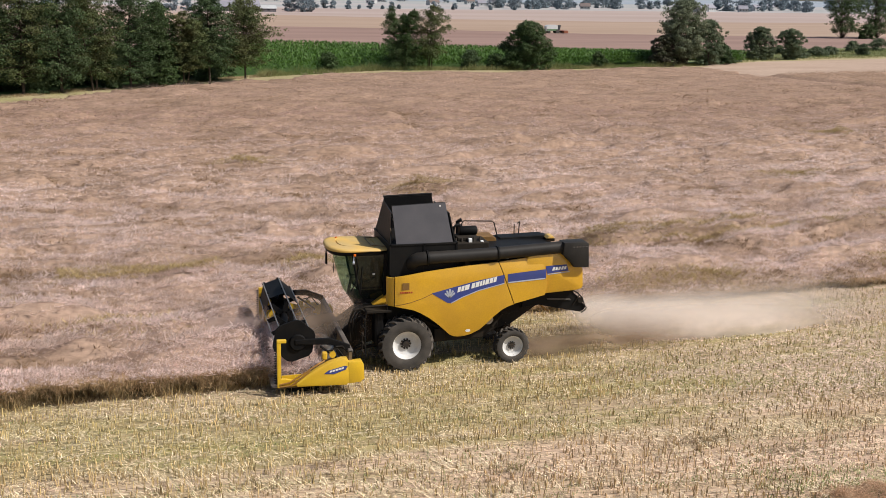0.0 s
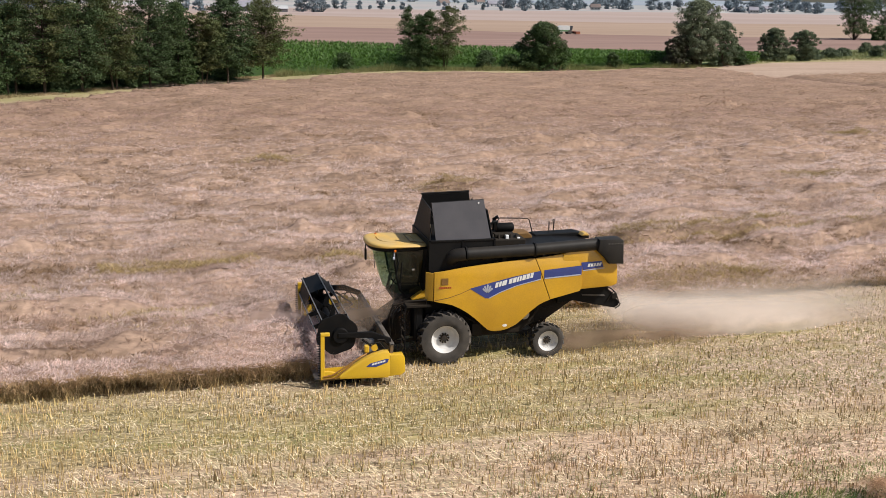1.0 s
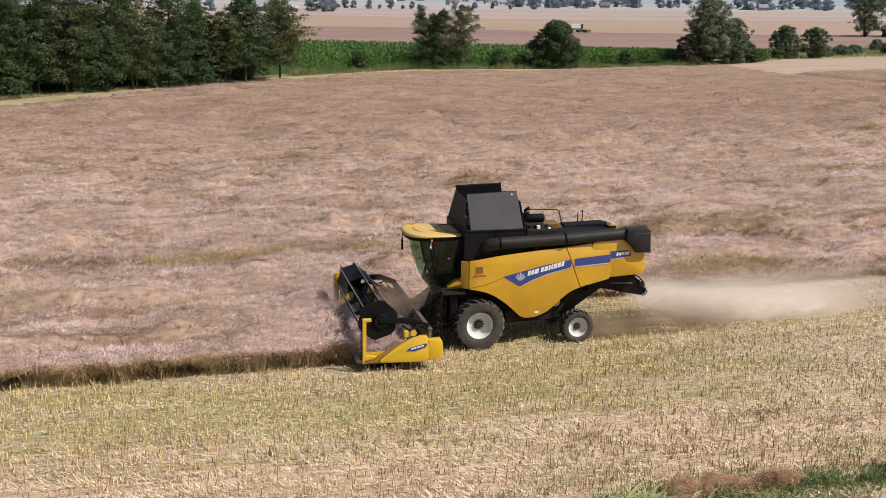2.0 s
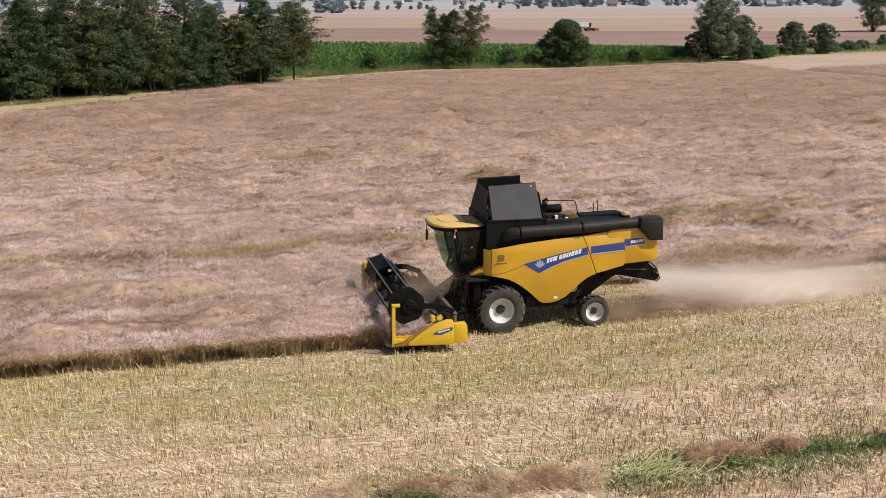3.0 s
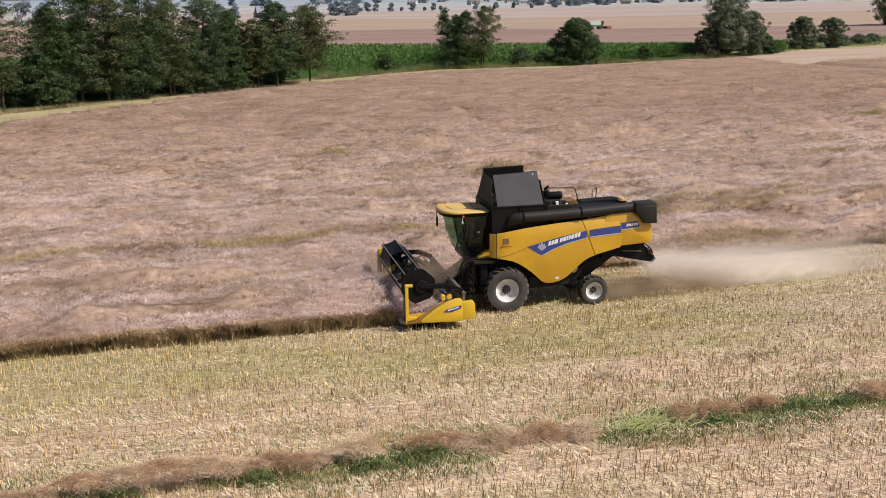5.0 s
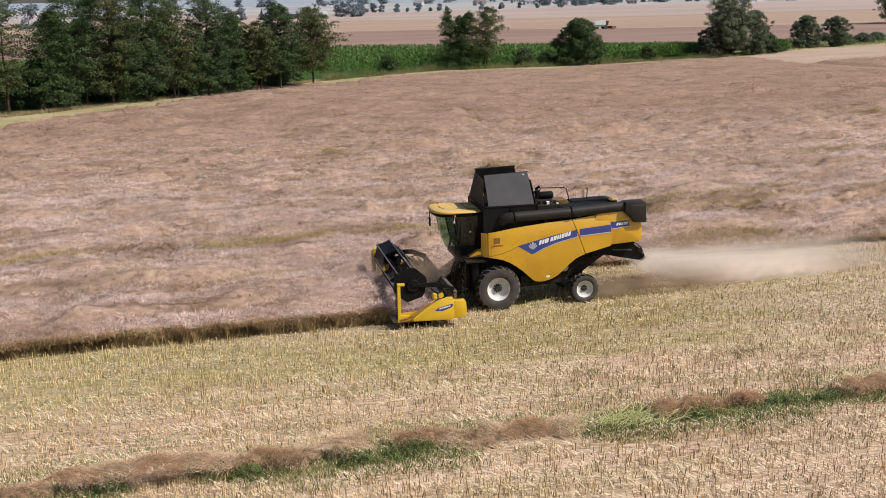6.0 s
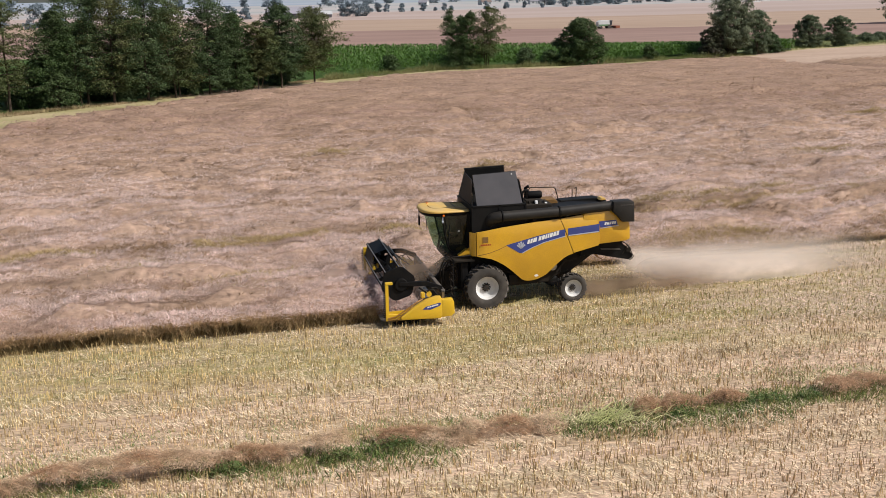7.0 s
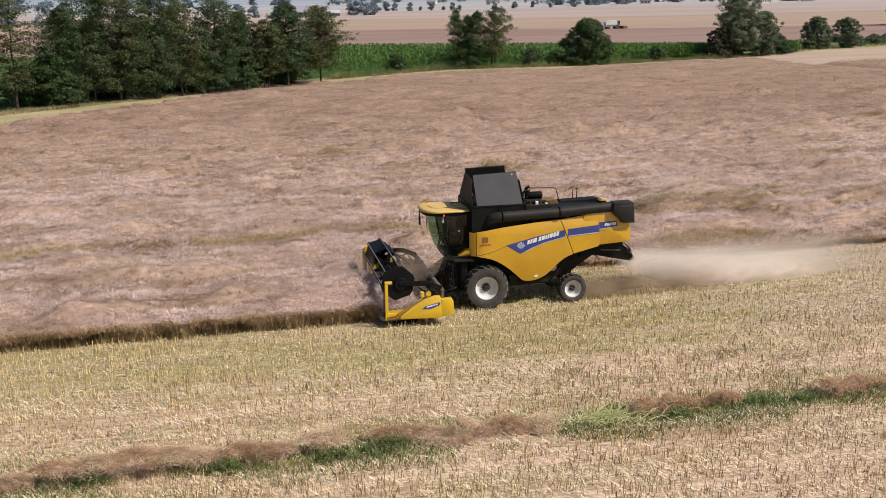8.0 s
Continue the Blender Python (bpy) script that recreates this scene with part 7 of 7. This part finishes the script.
def machine(x, y, s, turn):
    """White combine at work on the far field."""
    top = thing("combine_harvester", "white and green combine harvester far off on tan stubble", "combine harvester", at=(x, y, 0), turn=turn)
    bm = bmesh.new()
    prism(bm, [(-4.2 * s, 1.0 * s), (-4.4 * s, 3.0 * s), (-3.0 * s, 3.7 * s), (1.2 * s, 3.7 * s), (1.4 * s, 1.2 * s)], -1.4 * s, 1.4 * s, 0.1 * s)
    part("body", bm, m_white_machine, top)
    bm = bmesh.new()
    prism(bm, [(1.45 * s, 1.5 * s), (1.4 * s, 3.6 * s), (3.0 * s, 3.6 * s), (2.7 * s, 1.6 * s)], -0.9 * s, 0.9 * s, 0.08 * s)
    part("cab", bm, m_far_glass, top)
    bm = bmesh.new()
    prism(bm, [(-4.0 * s, 1.2 * s), (-4.0 * s, 1.9 * s), (1.2 * s, 1.9 * s), (1.2 * s, 1.2 * s)], -1.43 * s, 1.43 * s)
    part("green_band", bm, m_green_machine, top)
    bm = bmesh.new()
    prism(bm, [(3.6 * s, 0.2 * s), (3.6 * s, 1.2 * s), (5.6 * s, 1.3 * s), (5.8 * s, 0.2 * s)], -3 * s, 3 * s, 0.05 * s)
    part("header", bm, m_red_machine, top)
    bm = bmesh.new()
    prism(bm, [(1.4 * s, 0.9 * s), (1.4 * s, 1.5 * s), (3.65 * s, 1.0 * s), (3.65 * s, 0.4 * s)], -0.6 * s, 0.6 * s)
    part("feeder_house", bm, m_dark, top)
    for wx, r in ((1.2, 0.9), (-2.9, 0.6)):
        for wy in (-1.3, 1.3):
            bm = bmesh.new()
            lathe(bm, [(0.01, -0.25 * s), (r * s, -0.25 * s), (r * s, 0.25 * s), (0.01, 0.25 * s)], (wx * s, wy * s, r * s - 0.02), sides=16)
            part("wheel", bm, m_tyre, top)


machine(110.0, 288.0, 0.68, 6)

# ---- airborne chaff and dust ----
m_chaff_dust = mat("pale_chaff_dust", (0.88, 0.78, 0.69), (0.82, 0.71, 0.60), 0.8, rough=1.0, vary=0.05, fine=3, island=0.12, spec=0.0, thin=0.45)
# wheel dust in a darkened brown that includes the shade beside the machine
m_murk_dust = mat("shade_dark_wheel_dust", (0.34, 0.25, 0.17), (0.28, 0.20, 0.13), 0.8, rough=1.0, vary=0.05, fine=3, island=0.12, spec=0.0, thin=0.35)


def flakes(P, size, material, rng, label):
    """A cloud of tiny loose flakes, each a three-cornered chip turned at random."""
    n = len(P)
    a, b = rng.normal(0, 1, (n, 3)), rng.normal(0, 1, (n, 3))
    a /= np.linalg.norm(a, axis=1, keepdims=True)
    b /= np.linalg.norm(b, axis=1, keepdims=True)
    s = (size * rng.uniform(0.6, 1.5, n))[:, None]
    V = np.stack([P - a * s * 0.6, P + a * s * 0.4 + b * s * 0.5, P + a * s * 0.4 - b * s * 0.5], 1).reshape(-1, 3)
    me = np_mesh("dust_cloud", V, np.arange(n)[:, None] * 3 + [[0, 1, 2]], material)
    tagged(new("dust_cloud", me), label, "dust cloud", kind="stuff")


def blown_dust():
    g = np.random.default_rng(700)
    # coarser chaff in the plume
    n = 26000
    d = 16.0 * g.uniform(0, 1, n) ** 1.5
    x = 6.2 + d
    z = 1.32 - 0.10 * np.minimum(d, 8) + (0.14 + 0.04 * d) * g.normal(0, 1, n)
    y = SLOPE * x + g.normal(0, 1, n) * (0.4 + 0.04 * d)
    k = (z > 0.03) & (fbm(x * 0.45, z * 1.1 + y * 0.4, 83, 3) > g.uniform(0.25, 0.62, n)) & (g.uniform(0, 1, n) < np.clip((17 - d) / 8, 0, 1))
    flakes(np.stack([x, y, z], 1)[k], 0.013, m_chaff_dust, g, "pale chaff flakes thrown out behind the harvester")
    # dust dragged along behind the rear wheels, coloured dark for the shade it hangs in
    n = 36000
    d = 6.5 * g.uniform(0, 1, n) ** 1.3
    x, z = 3.4 + d, np.abs(g.normal(0, 0.42, n)) + 0.02
    y = g.normal(-0.7, 0.55, n) + SLOPE * x
    k = fbm(x * 0.8, z * 1.2, 87, 3) > g.uniform(0.3, 0.62, n)
    flakes(np.stack([x, y, z], 1)[k], 0.0135, m_murk_dust, g, "brown dust stirred up behind the rear wheels, darkened as if shaded")


blown_dust()


def dust_material(name, colour, strength, x0, x1, zc, spread, grow, scale, fall=0.0):
    """Fine airborne chaff: a diffuse veil whose density falls off with height and along the plume, broken by noise."""
    m = bpy.data.materials.new(name)
    m.use_nodes = True
    t = m.node_tree
    N, L = t.nodes, t.links

    def math_(op, a, b=None, clamp=False):
        n = N.new("ShaderNodeMath")
        n.operation, n.use_clamp = op, clamp
        for i, v in enumerate((a, b)):
            if v is None:
                continue
            if isinstance(v, (int, float)):
                n.inputs[i].default_value = v
            else:
                L.new(v, n.inputs[i])
        return n.outputs[0]

    def ramp(v, a, b, lo=0.0, hi=1.0):
        n = N.new("ShaderNodeMapRange")
        n.interpolation_type = "SMOOTHSTEP"
        for i, q in enumerate((a, b, lo, hi)):
            n.inputs[i + 1].default_value = q
        L.new(v, n.inputs[0])
        return n.outputs[0]

    geo = N.new("ShaderNodeNewGeometry")
    sep = N.new("ShaderNodeSeparateXYZ")
    L.new(geo.outputs["Position"], sep.inputs[0])
    X, Z = sep.outputs[0], sep.outputs[2]
    noise_ = N.new("ShaderNodeTexNoise")
    noise_.inputs["Scale"].default_value, noise_.inputs["Detail"].default_value = scale, 5
    mp = N.new("ShaderNodeMapping")
    mp.inputs["Scale"].default_value = (0.55, 1, 1.3)
    L.new(geo.outputs["Position"], mp.inputs[0]), L.new(mp.outputs[0], noise_.inputs["Vector"])
    w = math_("ADD", math_("MULTIPLY", math_("SUBTRACT", X, x0), grow), spread)
    d = math_("DIVIDE", math_("SUBTRACT", math_("ADD", Z, math_("MULTIPLY", math_("SUBTRACT", noise_.outputs[0], 0.5), 0.7)), math_("SUBTRACT", zc, math_("MULTIPLY", math_("MINIMUM", math_("SUBTRACT", X, x0), 8.0), fall))), w)
    bell = math_("POWER", 2.718, math_("MULTIPLY", math_("MULTIPLY", d, d), -1.0))
    along = math_("MULTIPLY", ramp(X, x0, x0 + 0.12 * (x1 - x0)), ramp(X, x1, x0 + 0.45 * (x1 - x0)))
    a = math_("MULTIPLY", math_("MULTIPLY", bell, along), math_("MULTIPLY", ramp(noise_.outputs[0], 0.2, 0.7, 0.45, 1.0), strength), True)
    b = N["Principled BSDF"]
    b.inputs["Base Color"].default_value = (*colour, 1)
    b.inputs["Roughness"].default_value, b.inputs["Specular IOR Level"].default_value = 1.0, 0.0
    tl = N.new("ShaderNodeBsdfTranslucent")
    tl.inputs[0].default_value = (*colour, 1)
    ad = N.new("ShaderNodeMixShader")
    ad.inputs[0].default_value = 0.5
    L.new(b.outputs[0], ad.inputs[1]), L.new(tl.outputs[0], ad.inputs[2])
    tr = N.new("ShaderNodeBsdfTransparent")
    ms = N.new("ShaderNodeMixShader")
    L.new(a, ms.inputs[0]), L.new(tr.outputs[0], ms.inputs[1]), L.new(ad.outputs[0], ms.inputs[2]), L.new(ms.outputs[0], N["Material Output"].inputs[0])
    return m


def plume(x0, x1, ys, seed, material):
    """Ragged wavy curtains of fine dust, narrow at the chopper and widening as they drift off."""
    nx, nz = 60, 10
    for k, yb in enumerate(ys):
        xs = np.linspace(x0, x1, nx)
        w = 0.40 + (xs - x0) * 0.050
        mid = 1.02 - 0.088 * np.minimum(xs - x0, 8.0)
        rag = 0.5 * (fbm(xs * 0.9, 0 * xs + k, seed, 3) - 0.5)
        lo, hi = np.maximum(mid - 2.0 * w, -0.02), mid + (1.9 + rag) * w
        Zz = lo + (hi - lo) * np.linspace(0, 1, nz)[:, None]
        X = np.broadcast_to(xs, Zz.shape)
        Y = yb + SLOPE * X + 0.7 * (fbm(X * 0.3, Zz * 0.5, seed + k, 2) - 0.5)
        i = (np.arange(nz - 1)[:, None] * nx + np.arange(nx - 1)[None, :]).ravel()
        me = np_mesh("dust_plume", np.stack([X, Y, Zz], -1).reshape(-1, 3), np.stack([i, i + 1, i + 1 + nx, i + nx], 1), material, smooth=True)
        tagged(new("dust_plume", me), "pale dust drifting in a long plume behind the harvester", "dust cloud", "dust plume", "stuff")


m_plume = dust_material("fine_pale_dust", (0.92, 0.81, 0.715), 1.12, 5.9, 19.0, 1.02, 0.34, 0.052, 0.7, 0.088)
plume(6.0, 27.0, (-0.7, 0.1, 0.9), 700, m_plume)


def puff(cx, cz, rx, rz, y, seed, material, label):
    """One ragged, wavy oval of fine dust hanging in the air."""
    na, nr = 40, 8
    a = np.arange(na) * 2 * math.pi / na
    edge = 1 + 0.5 * (fbm(3 + 1.2 * np.cos(a), 3 + 1.2 * np.sin(a), seed, 3) - 0.5)
    q = np.linspace(0.0, 1, nr)[:, None]
    X, Z = cx + rx * q * edge * np.cos(a), cz + rz * q * edge * np.sin(a)
    Y = y + 0.5 * (fbm(X * 0.9, Z * 0.9, seed + 1, 2) - 0.5)
    F = [[i * na + k, i * na + (k + 1) % na, (i + 1) * na + (k + 1) % na, (i + 1) * na + k] for i in range(nr - 1) for k in range(na)]
    me = np_mesh("dust_puff", np.stack([X, Y, Z], -1).reshape(-1, 3), np.array(F), material, smooth=True)
    tagged(new("dust_puff", me), label, "dust cloud", kind="stuff")


m_puff = dust_material("fine_brown_dust", (0.64, 0.47, 0.34), 0.48, -3.6, -0.2, 1.70, 0.70, 0.0, 1.2)
puff(-1.9, 1.8, 1.7, 1.45, -0.78, 720, m_puff, "brown dust hanging between the reel and the cab")
m_stir = dust_material("fine_pod_dust", (0.66, 0.50, 0.42), 0.62, -6.3, -3.2, 1.25, 0.42, 0.0, 1.4)
puff(-4.95, 1.25, 1.2, 0.7, 0.6, 730, m_stir, "pinkish dust stirred up where the reel enters the crop")
# veil of wheel dust, its brown deepened to paint the shade low down
m_murk = dust_material("fine_shade_dark_dust", (0.35, 0.25, 0.18), 0.82, 2.9, 11.5, 0.45, 0.55, 0.0, 1.0)
puff(6.5, 0.68, 4.0, 0.9, -1.0, 740, m_murk, "brown dust low behind the rear wheels, with shade in its dark colour")
